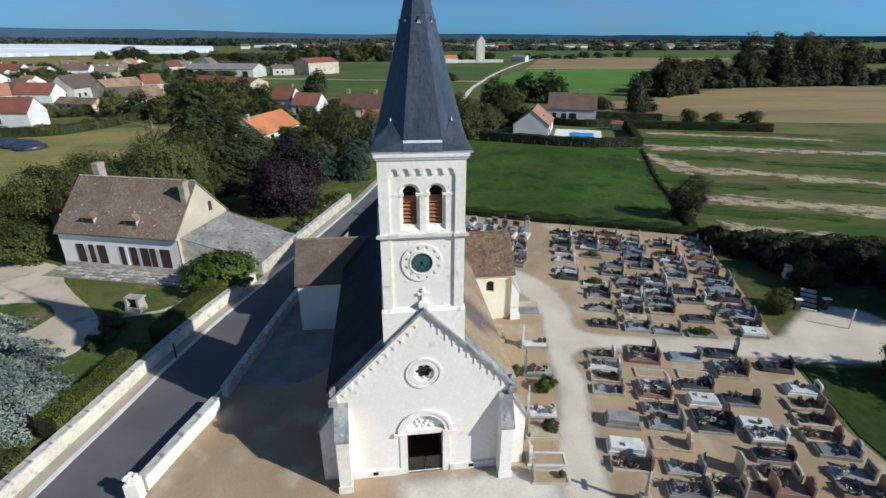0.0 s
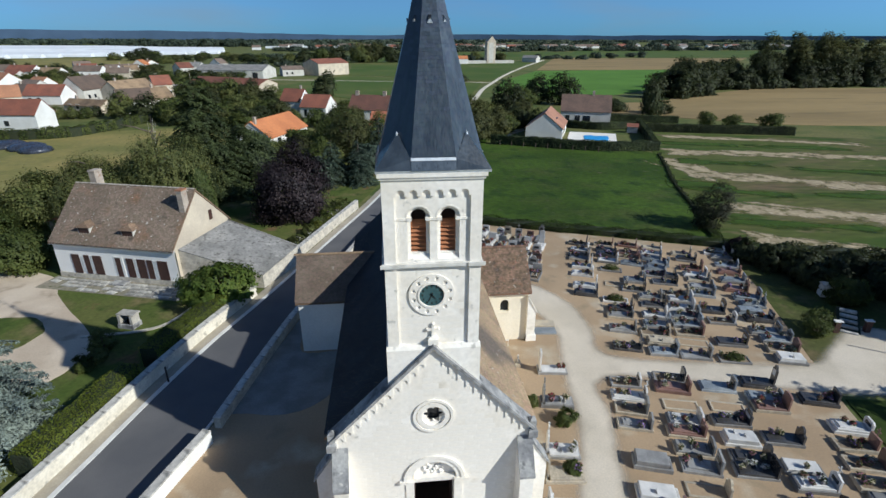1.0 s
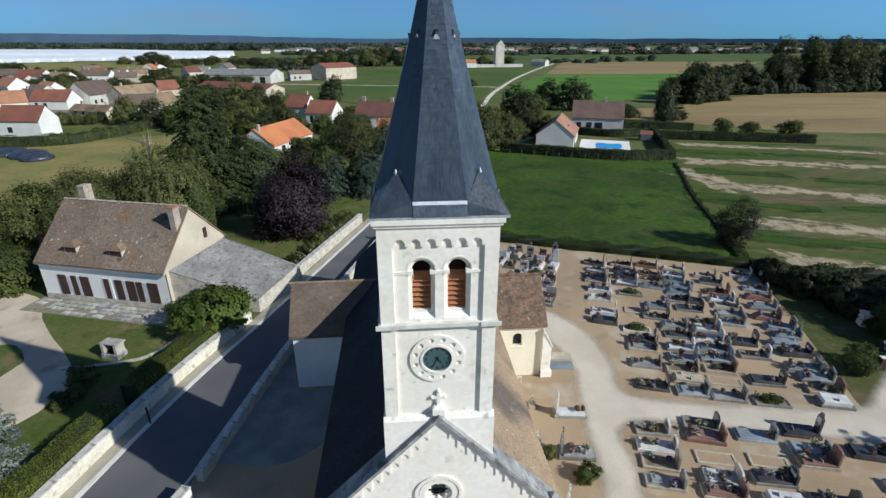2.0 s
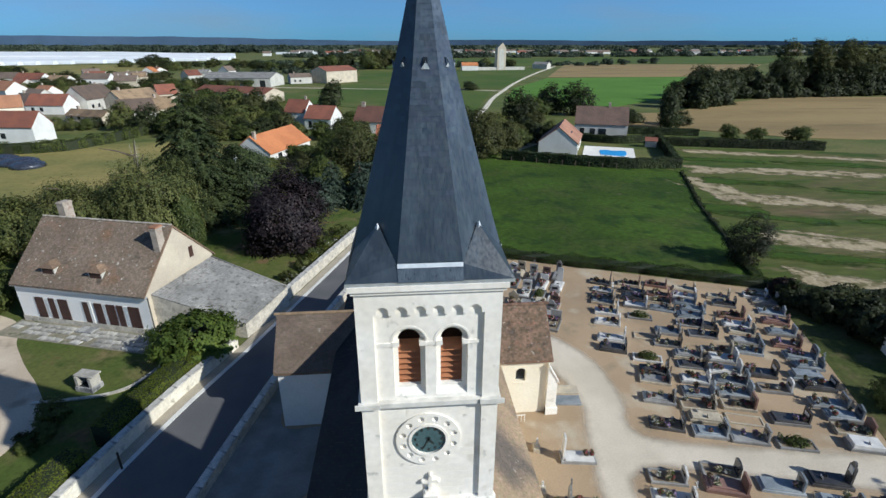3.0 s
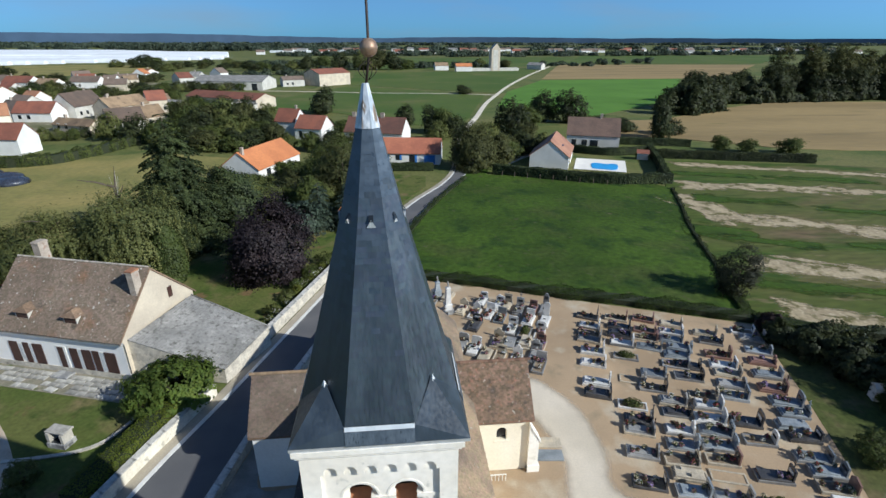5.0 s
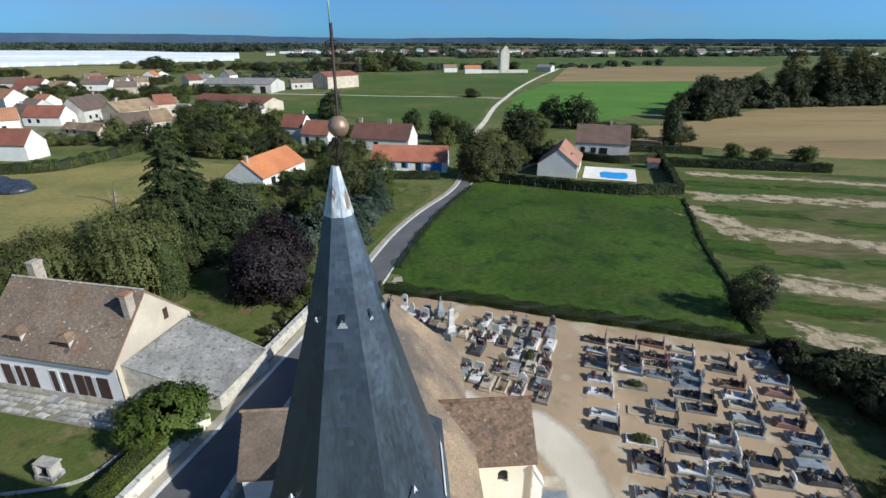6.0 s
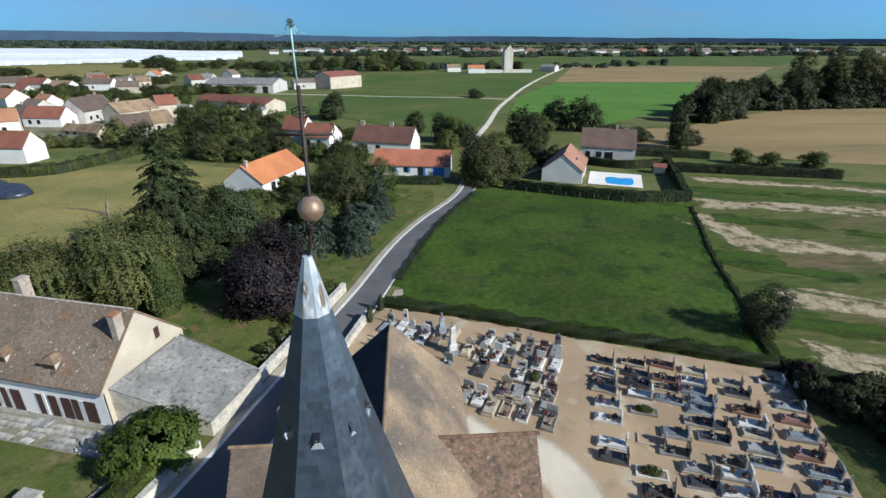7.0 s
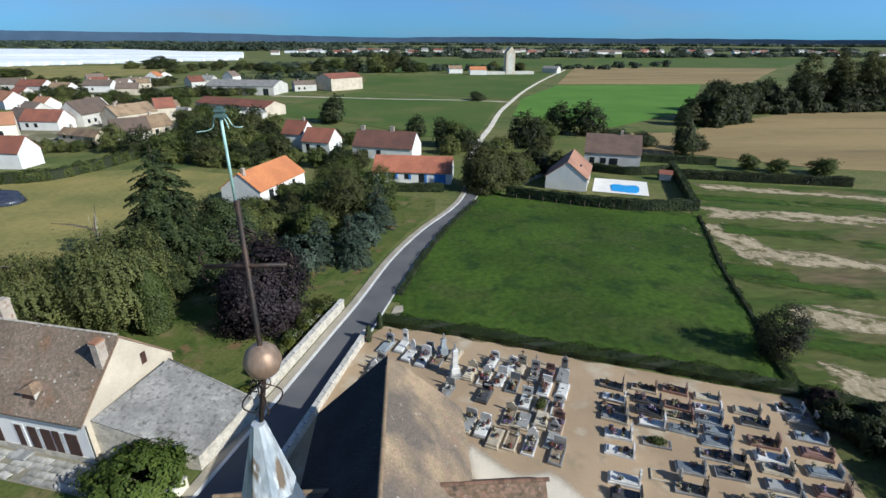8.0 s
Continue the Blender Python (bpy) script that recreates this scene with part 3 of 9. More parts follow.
meadow_pts = smooth_path([(-0.6, 45.2), (8, 42.6), (16.4, 39.2), (24, 36.4), (34.4, 31.8), (36.9, 37.6), (39.4, 44.2), (43.5, 56.6), (47.3, 66), (51.3, 78), (41, 84.0), (22, 89.6), (16.2, 90), (12.8, 83.5), (8.5, 74), (4.4, 62.5), (1.4, 53)], 1.5)
sheet("meadow", meadow_pts, 0.02, MEADOW, "lush green mown meadow beside the lane", "meadow")
sheet("field_stubble", [(62, 121), (76, 128), (99, 110.5), (113, 106.5), (260, 92), (300, 200), (198, 206), (164, 206), (126, 184), (92, 160), (74, 160)], 0.05, STUBBLE, "tan stubble field after harvest", "field")
sheet("field_crop", [(43, 200), (72, 171), (124, 214), (205, 350), (101, 342), (60, 262)], 0.04, CROPGREEN, "bright green crop field", "field")
sheet("field_tan", [(104, 352), (240, 352), (405, 552), (184, 568)], 0.05, STUBBLE, "tan harvested field strip", "field")
sheet("field_far_green", [(200, 600), (430, 580), (721, 900), (331, 905)], 0.05, PASTURE, "dark green distant field", "field")
sheet("pasture_near", [(-62, 212), (-26, 306), (46, 248), (21, 148), (8, 156), (-20, 186)], 0.04, PASTURE, "green pasture", "field")
sheet("pasture_far", [(-26, 314), (-31, 440), (78, 446), (149, 516), (52, 258)], 0.04, PASTURE, "green pasture beyond the field path", "field")
sheet("pasture_beyond", [(-14, 470), (2, 800), (293, 820), (172, 548)], 0.04, PASTURE, "distant green field", "field")
sheet("dry_meadow", [(-140, 42), (-66, 44), (-46, 53), (-38, 64), (-34, 80), (-34, 98), (-36, 110), (-57, 118), (-80, 112), (-110, 96)], 0.02, DRYMEADOW, "dry yellowed summer meadow", "meadow")
sheet("plot_ground", [(34.0, 32), (60, 23), (140, 9), (160, 60), (103, 90), (61, 100), (51.5, 79), (39, 50), (35, 40)], 0.012, STRIPS, "bare mown building plot with grassy patches", "field")
track = resample(smooth_path([(17, 100), (17.6, 122), (21.7, 143.7), (30.2, 173.9), (40.4, 213.2), (52.4, 250.1), (72.3, 308.5), (108.1, 400.5), (160.3, 523.8)], 4), 60)
tagged(part("farm_track", ribbon(Mesh(), offset(track, -0.9), offset(track, 0.9), -0.2, 0.07), surf("chalky_track_gravel", (0.74, 0.68, 0.57), (0.62, 0.56, 0.46), big=0.2, fine=3, bump=0.2, grain=0.12)), "pale gravel farm track through the fields", "track", kind="structure")
fpath = resample(smooth_path([(-70.7, 279.1), (-35, 270), (-4.7, 261.5), (25, 257), (52, 247.5)], 4), 40)
tagged(part("field_path", ribbon(Mesh(), offset(fpath, -0.9), offset(fpath, 0.9), -0.2, 0.06), PATH), "narrow pale path between two pastures", "path", kind="structure")
sheet("field_dry", [(-700, 420), (-330, 436), (-254, 402), (-212, 452), (-232, 540), (-300, 600), (-420, 560), (-700, 480)], 0.04, DRYMEADOW, "pale yellow-green field before the tunnels", "field")
sheet("village_yards", [(-145, 165), (-112, 152), (-100, 146), (-72, 146), (-68, 160), (-80, 206), (-112, 214), (-150, 205), (-185, 240), (-195, 225)], 0.03, surf("yards_and_dry_gardens", (0.23, 0.20, 0.13), (0.12, 0.125, 0.05), big=0.12, fine=1.2, bump=0.3, grain=0.25, spots=[((0.36, 0.32, 0.25), 0.2, 0.58, 0.66)]), "gravel yards and dry gardens between the houses", "yard")
sheet("village_yards_far", [(-240, 300), (-205, 285), (-150, 288), (-140, 335), (-190, 362), (-235, 330)], 0.03, bpy.data.materials["yards_and_dry_gardens"], "gravel yards and dry gardens between the houses", "yard")


def blob(cx, cy, rx, ry, seed, turn=0.0, n=40, rough=0.22):
    """An uneven rounded outline."""
    rng = random.Random(seed)
    ph = [rng.uniform(0, 6.28) for _ in range(4)]
    out = []
    for i in range(n):
        t = 2 * math.pi * i / n
        k = 1 + rough * (0.5 * math.sin(2 * t + ph[0]) + 0.3 * math.sin(5 * t + ph[1]) + 0.25 * math.sin(9 * t + ph[2]) + 0.2 * math.sin(14 * t + ph[3]))
        x, y = rx * k * math.cos(t), ry * k * math.sin(t)
        a = radians(turn)
        out.append((cx + x * math.cos(a) - y * math.sin(a), cy + x * math.sin(a) + y * math.cos(a)))
    return out


sheet("lawn_south_garden", [(-60, -20), (-24.5, -20), (-21.8, 0), (-20.2, 6), (-18.8, 12), (-16.9, 18), (-15.4, 22), (-14.2, 25.6), (-21, 27.2), (-33.5, 30.6), (-45, 35), (-75, 45), (-75, -20)], -0.01, LAWN, "garden lawn with dry patches", "lawn")
sheet("lawn_north_garden", [(-11.6, 31.2), (-18, 34.2), (-31, 38), (-45, 40), (-60, 62), (-46, 80), (-38, 92), (-10, 96), (6.5, 90), (6.0, 82), (1.6, 73), (-2.6, 62.5), (-6.2, 50), (-8.2, 44)], -0.012, LAWN, "shaded garden lawn beneath the trees", "lawn")
drive = smooth_path([(-70, 37), (-46, 34.2), (-34.6, 30.3), (-31.7, 26.3), (-28.9, 23.0), (-26.4, 20.4), (-24.0, 17.2), (-24.1, 15.0), (-24.9, 12.9), (-28.2, 11.6), (-33, 11.2), (-42, 14), (-70, 20)], 1.0)
sheet("driveway", drive, 0.008, DRIVE, "pinkish gravel drive curving through the garden", "driveway")
sheet("lawn_island", blob(-34.0, 18.4, 5.0, 3.7, 3, 20, rough=0.06), 0.03, LAWN, "round lawn island in the drive", "lawn")
# tree shade over this lawn is put into its darker green
sheet("lawn_east_south", [(25.4, -22), (25.4, -0.4), (27.1, 6.0), (29.5, 5.6), (34.2, 5.0), (37.8, 7.0), (60, 6), (70, -22)], 0.006, surf("short_churchyard_grass", (0.042, 0.068, 0.014), (0.030, 0.050, 0.011), big=0.15, fine=2.0, spec=0.12, bump=0.6, grain=0.3, lift=0.08, spots=[((0.070, 0.078, 0.028), 0.4, 0.58, 0.72)]), "short green grass beside the churchyard, tree shade in its colour", "lawn")
# rough grass coloured duller to carry some of the trees' shade
sheet("lawn_east_north", [(28.2, 10.2), (29.3, 9.4), (31.2, 11.2), (32.5, 12.6), (34.9, 11.9), (36.0, 9.1), (38.5, 8.0), (60, 7), (66, 17), (38.5, 26.5), (36, 31), (34.7, 30.3), (31.7, 20.0)], 0.006, surf("rough_churchyard_grass", (0.070, 0.088, 0.026), (0.098, 0.102, 0.040), big=0.2, fine=2.5, spec=0.12, bump=0.5, grain=0.3, lift=0.05, spots=[((0.14, 0.115, 0.06), 0.4, 0.56, 0.70)]), "rough grass and shade under the trees", "lawn")
# bare earth strips across the plot: worn through the grass, ragged at their edges
def worn(name, base, soft=(0.45, 0.58), scale=0.35):
    """Earth or grass that thins out raggedly from its middle line to its edge."""
    mt = base.copy()
    mt.name = name
    n, l = mt.node_tree.nodes, mt.node_tree.links

    def calc(op, *vals):
        x = n.new("ShaderNodeMath")
        x.operation = op
        for i, v in enumerate(vals):
            if isinstance(v, (int, float)):
                x.inputs[i].default_value = v
            else:
                l.new(v, x.inputs[i])
        return x.outputs[0]

    co, sep = n.new("ShaderNodeTexCoord"), n.new("ShaderNodeSeparateXYZ")
    l.new(co.outputs["Generated"], sep.inputs[0])
    across = calc("ABSOLUTE", calc("MULTIPLY_ADD", sep.outputs["Y"], 2.0, -1.0))
    ends = calc("POWER", calc("ABSOLUTE", calc("MULTIPLY_ADD", sep.outputs["X"], 2.0, -1.0)), 6.0)
    mp, ob, ns = n.new("ShaderNodeMapping"), n.new("ShaderNodeObjectInfo"), n.new("ShaderNodeTexNoise")
    mp.inputs["Scale"].default_value = (0.35, 1.0, 1.0)
    l.new(co.outputs["Object"], mp.inputs["Vector"])
    l.new(ob.outputs["Location"], mp.inputs["Location"])
    l.new(mp.outputs[0], ns.inputs["Vector"])
    ns.inputs["Scale"].default_value, ns.inputs["Detail"].default_value, ns.inputs["Roughness"].default_value = scale, 9.0, 0.68
    val = calc("ADD", calc("MULTIPLY", ns.outputs["Fac"], 1.25), calc("MULTIPLY_ADD", calc("MAXIMUM", across, ends), -0.40, 0.10))
    mr = n.new("ShaderNodeMapRange")
    mr.interpolation_type = "SMOOTHSTEP"
    mr.inputs["From Min"].default_value, mr.inputs["From Max"].default_value = soft
    l.new(val, mr.inputs["Value"])
    tr, mx = n.new("ShaderNodeBsdfTransparent"), n.new("ShaderNodeMixShader")
    l.new(mr.outputs[0], mx.inputs[0])
    l.new(tr.outputs[0], mx.inputs[1])
    l.new(n["Principled BSDF"].outputs[0], mx.inputs[2])
    l.new(mx.outputs[0], n["Material Output"].inputs["Surface"])
    return mt


WORN_EARTH = worn("ragged_bare_earth", DIRT)
WORN_GRASS = worn("ragged_green_grass", MEADOW, (0.46, 0.66), 0.25)


def strip(name, x0, y0, x1, y1, w, z, mat, label, category):
    ln = math.hypot(x1 - x0, y1 - y0)
    me = Mesh().add([(-ln / 2, -w, 0), (ln / 2, -w, 0), (ln / 2, w, 0), (-ln / 2, w, 0)], [(0, 1, 2, 3)])
    ob = part(name, me, mat)
    ob.matrix_world = pose((x0 + x1) / 2, (y0 + y1) / 2, z, 0, 0, math.degrees(math.atan2(y1 - y0, x1 - x0)))
    return tagged(ob, label, category, kind="structure")


k = 0
for x0, y0, x1, y1, w in ((60, 97.5, 102, 81.5, 2.3), (53, 79.6, 84, 72.6, 3.0), (80, 73.2, 114, 64, 2.6), (50, 62.2, 72, 50.8, 2.9), (66, 54, 94, 41, 2.4), (43, 45.2, 68, 33.5, 3.1), (64, 36, 86, 26, 2.4), (38.5, 32.7, 60, 22.6, 3.3), (50.2, 73.5, 53.6, 57, 3.8)):
    k += 1
    strip("bare_earth", x0, y0, x1, y1, w * 1.3, 0.024 + 0.0015 * k, WORN_EARTH, "dry pale strip of bare earth in the grass", "earth")
for i, (x, y, ln, w) in enumerate(((64, 86.5, 9, 3.4), (84, 80, 11, 3.0), (60, 69, 8, 3.6), (80, 60, 12, 3.4), (47, 55, 5, 4.2), (70, 45.5, 10, 2.6), (50, 50.5, 8, 3.2), (49, 36, 9, 3.2), (95, 57, 9, 3.4))):
    strip("weedy_grass", x - ln, y + ln * 0.36, x + ln, y - ln * 0.36, w, 0.042 + 0.0012 * i, WORN_GRASS, "weedy green grass on the plot", "grass")
# verges
vr = [p for p in rr if p[1] > 49]
sheet("verge", offset(vr, 0.2) + offset(vr, 4.2)[::-1], 0.028, MEADOW, "grass verge beside the lane", "verge")

# distant hills, far beyond everything else, with the blue haze put in their colour
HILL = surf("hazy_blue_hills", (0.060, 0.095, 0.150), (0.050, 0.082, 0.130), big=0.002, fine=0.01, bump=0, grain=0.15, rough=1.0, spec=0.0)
hm = Mesh()
n = 160
vs, fs = [], []
for i in range(n + 1):
    a = radians(-75 + 150 * i / n)
    h = 30 + 14 * noise.noise((i * 0.06, 0, 3)) + 5 * noise.noise((i * 0.31, 2, 0)) + 22 * (1 - i / n) + 90 * max(0.0, 0.5 - i / n)
    for r, z in ((4300, -5), (4320, h), (4800, h)):
        vs.append((r * math.sin(a), r * math.cos(a), z))
for i in range(n):
    fs += [(3 * i, 3 * i + 3, 3 * i + 4, 3 * i + 1), (3 * i + 1, 3 * i + 4, 3 * i + 5, 3 * i + 2)]
hm.add(vs, fs)
tagged(part("backdrop_hills", hm, HILL), "low wooded hills on the horizon, haze-blue in colour", "hills", kind="structure")


# ---- church ----
CX = 0.08
church = thing("church", "white limestone village church with slate spire and tiled roofs", "church")

# west front
slope = 1.01
AP, EV, HW = 9.75, 5.3, 4.40
door_hole = [(CX - 0.92, 0.06), (CX + 0.92, 0.06), (CX + 0.92, 2.70)] + arc(CX, 2.74, 1.0, 0, 180, 20) + [(CX - 0.92, 2.70)]
rose_hole = arc(CX - 0.02, 6.35, 0.50, 0, 345, 23)
front = plate([(CX - HW, 0), (CX + HW, 0), (CX + HW, EV), (CX, AP), (CX - HW, EV)], [door_hole, rose_hole], "y", 0.0, 0.6)
facade = part("west_front", front, LIME, church)
# stepped arch band under the rake
for sgn in (1, -1):
    for i in range(11):
        x0 = 0.36 + i * 0.355
        z0 = AP - 0.42 - slope * (x0 + 0.05)
        if z0 < EV - 0.3:
            break
        a, b = CX + sgn * x0, CX + sgn * (x0 + 0.355)
        pend = CX + sgn * (x0 + 0.285)
        top = lambda x: AP - slope * abs(x - CX) + 0.02
        pts = [(a, top(a)), (a, z0)] + [(CX + sgn * (x0 + 0.14 - 0.14 * math.cos(t)), z0 + 0.13 * math.sin(t)) for t in [math.pi * j / 6 for j in range(1, 7)]] + [(pend, z0 - 0.40), (b, z0 - 0.40), (b, top(b))]
        if sgn < 0:
            pts = pts[::-1]
        part("arch_stone", plate(pts, [], "y", -0.05, 0.0), LIME, facade)
cop = Mesh()
for sgn in (1, -1):
    pts = [(CX, AP + 0.24), (CX + sgn * (HW + 0.12), EV + 0.06), (CX + sgn * (HW + 0.12), EV - 0.10), (CX, AP + 0.06)]
    cop.prism(pts if sgn < 0 else pts[::-1], "y", -0.16, 0.72)
part("coping", cop, LIME_OLD, facade, "grey weathered stone coping")
for sgn in (1, -1):
    x = CX + sgn * (HW + 0.02)
    part("kneeler", Mesh().cbox(x, 0.25, EV - 0.42, 0.42, 0.95, 0.42, 0.05).cbox(x, 0.1, EV, 0.30, 0.34, 0.52, 0.12), LIME_OLD, facade)
    x0, x1 = sorted((CX + sgn * 3.78, CX + sgn * 4.40))
    part("front_buttress", Mesh().prism([(0.0, 0), (0.0, 4.75), (-0.88, 3.35), (-0.88, 0)], "x", x0, x1).box(x0 - 0.05, -0.96, 0, x1 + 0.05, -0.88, 0.42), LIME, facade)
    e = CX + sgn * 5.25
    pts = [(CX + sgn * 4.40, 0), (e, 0), (e, 3.2), (CX + sgn * 4.40, 4.5)]
    part("side_buttress", Mesh().prism(pts if sgn < 0 else pts[::-1], "y", 0.02, 0.62), LIME, facade)
    x0, x1 = sorted((CX + sgn * 3.74, CX + sgn * 4.44))
    part("buttress_cap", Mesh().prism([(0.0, 4.78), (0.0, 4.92), (-0.96, 3.40), (-0.96, 3.26)], "x", x0, x1), LIME_OLD, facade, "grey weathered sloping stone cap")
    e = CX + sgn * 5.36
    pts = [(CX + sgn * 4.40, 4.52), (e, 3.10), (e, 3.24), (CX + sgn * 4.40, 4.66)]
    part("buttress_cap", Mesh().prism(pts if sgn < 0 else pts[::-1], "y", -0.04, 0.68), LIME_OLD, facade, "grey weathered sloping stone cap")
for x0 in (CX - 3.74, CX + 1.30):
    part("plinth", Mesh().box(x0, -0.10, 0, x0 + 2.44, 0.0, 0.42), LIME, facade)
    part("vent_grille", Mesh().box(x0 + 1.0, -0.115, 0.14, x0 + 1.26, -0.10, 0.34), IRON, facade)
# rose window
rc = (CX - 0.02, 6.35)
ring = plate(arc(*rc, 0.88, 0, 350, 35), [arc(*rc, 0.76, 0, 350, 35)], "y", -0.07, 0.0)
m = plate(arc(*rc, 0.70, 0, 350, 35), [arc(*rc, 0.50, 0, 350, 35)], "y", -0.045, 0.0)
ring.add(m.v, m.f)
rose = part("rose_surround", ring, LIME, facade)
foil = []
for i in range(72):
    ph = radians((5 * i + 30) % 60 - 30)
    q = 0.28 * math.cos(ph) + math.sqrt(0.151 ** 2 - (0.28 * math.sin(ph)) ** 2)
    foil.append((rc[0] + q * math.cos(radians(5 * i)), rc[1] + q * math.sin(radians(5 * i))))
part("tracery", plate(arc(*rc, 0.53, 0, 350, 35), [foil], "y", 0.07, 0.24), LIME, rose, "pierced six-lobed stone tracery")
part("rose_glass", plate(arc(*rc, 0.52, 0, 350, 35), [], "y", 0.40, 0.42), DARK, rose)
# portal
por = Mesh()
for r0, r1, y in ((1.40, 1.24, -0.10), (1.24, 1.02, -0.05)):
    m = plate(arc(CX, 2.72, r0, 0, 180, 24) + arc(CX, 2.72, r1, 180, 0, 24), [], "y", y, 0.0)
    por.add(m.v, m.f)
por.box(CX - 1.58, -0.16, 2.60, CX - 0.92, 0.0, 2.74).box(CX + 0.92, -0.16, 2.60, CX + 1.58, 0.0, 2.74)
por.box(CX - 1.30, -0.05, 0, CX - 0.92, 0.0, 2.60).box(CX + 0.92, -0.05, 0, CX + 1.30, 0.0, 2.60)
portal = part("portal_surround", por, LIME, facade)
part("lintel", Mesh().box(CX - 0.92, -0.03, 2.58, CX + 0.92, 0.3, 2.80), LIME, portal)
# carved tympanum, a plain relief
rel = plate(arc(CX, 2.70, 1.06, 0, 180, 20), [], "y", 0.24, 0.32)
rng = random.Random(4)
for i in range(26):
    x, z = rng.uniform(-0.62, 0.62), rng.uniform(0.08, 0.72)
    if x * x + z * z < 0.62:
        rel.lathe([(0.02, -0.07), (0.07, -0.04), (0.085, 0), (0.06, 0.06), (0.02, 0.09)], (CX + x * 0.8, 0.22, 2.80 + z * 0.85), 8)
part("tympanum", rel, LIME, portal, "carved white limestone relief")
for x0, x1 in ((CX - 0.90, CX - 0.015), (CX + 0.015, CX + 0.90)):
    g = plate([(x0, 0.07), (x1, 0.07), (x1, 0.98), (x0, 0.98)], [[(x0 + 0.05, 0.12), (x1 - 0.05, 0.12), (x1 - 0.05, 0.93), (x0 + 0.05, 0.93)]], "y", 0.06, 0.10)
    for i in range(1, 9):
        x = x0 + (x1 - x0) * i / 9
        g.tube([(x, 0.08, 0.1), (x, 0.08, 0.95)], 0.009, 5)
    gl = part("low_gate", g, IRON, portal, "low black iron gate leaf")
    part("gate_panel", Mesh().box(x0 + 0.05, 0.082, 0.12, x1 - 0.05, 0.090, 0.93), surf("dull_olive_mesh", (0.040, 0.040, 0.026), (0.055, 0.052, 0.034), big=2, fine=12, rough=0.5, bump=0.1), gl)
for x0 in (CX - 0.92, CX + 0.86):
    part("door_leaf", Mesh().box(x0, 0.60, 0.06, x0 + 0.06, 1.48, 2.55), SHUTTER, portal, "dark wooden door leaf standing open inwards")
# cross on the gable
crs = Mesh().cbox(CX, 0.2, AP + 0.18, 0.42, 0.42, 0.30, 0.06)
crs.prism([(CX - 0.055, AP + 0.4), (CX + 0.055, AP + 0.4), (CX + 0.05, AP + 1.02), (CX - 0.05, AP + 1.02)], "y", 0.14, 0.26)
crs.prism([(CX - 0.21, AP + 0.76), (CX + 0.21, AP + 0.76), (CX + 0.21, AP + 0.87), (CX - 0.21, AP + 0.87)], "y", 0.145, 0.255)
for dx, dz in ((-0.22, 0.815), (0.22, 0.815), (0, 1.05)):
    crs.lathe([(0.02, -0.07), (0.07, -0.03), (0.07, 0.03), (0.02, 0.07)], (CX + dx, 0.2, AP + dz), 8)
part("gable_cross", crs, LIME, facade, "small pale stone cross")

# nave and choir
NR, NE, NX, NY = 9.45, 4.95, 4.85, 25.3
walls = Mesh().box(CX - 4.2, 0.6, 0, CX - 3.7, NY - 0.2, 5.1).box(CX + 3.7, 0.6, 0, CX + 4.2, NY - 0.2, 5.1)
walls.prism([(CX - 4.2, 0), (CX + 4.2, 0), (CX + 4.2, 5.1), (CX, NR - 0.25), (CX - 4.2, 5.1)], "y", NY - 0.7, NY - 0.2)
part("nave_wall", walls, RENDER_CREAM, church)
# the dimness inside the nave is put into the floor's colour
part("nave_floor", Mesh().box(CX - 3.7, 0.0, 0, CX + 3.7, NY - 0.7, 0.05), surf("dark_floor_tiles", (0.10, 0.065, 0.05), (0.07, 0.05, 0.04), big=1, fine=6, rough=0.6, bump=0.1), church, "nave floor, darkened for the unlit inside")


def roof_slab(me, lo, hi, length_axis, a, b, t=0.16, k=0):
    """A sloping slab from its eave (across, z) to its ridge (across, z), drawn out along an axis."""
    (e, ez), (r, rz) = lo, hi
    pts = [(e, ez), (r, rz), (r, rz - t * 1.3), (e, ez - t)]
    if (e < r) != (length_axis == "x"):
        pts = pts[::-1]
    return me.prism(pts, length_axis, a, b, k)


nroof = Mesh()
roof_slab(nroof, (CX - NX, NE), (CX, NR), "y", 0.62, NY)
roof_slab(nroof, (CX + NX, NE), (CX, NR), "y", 0.62, NY)
nave_roof = part("nave_roof", nroof, TILE_TAN, church, "tan lichened tile roof")
for i in range(56):
    rt = part("ridge_tile", RIDGE_TILE, None, nave_roof)
    rt.matrix_world = pose(CX, 4.1 + i * 0.36, NR - 0.05, 0, 0, 90)

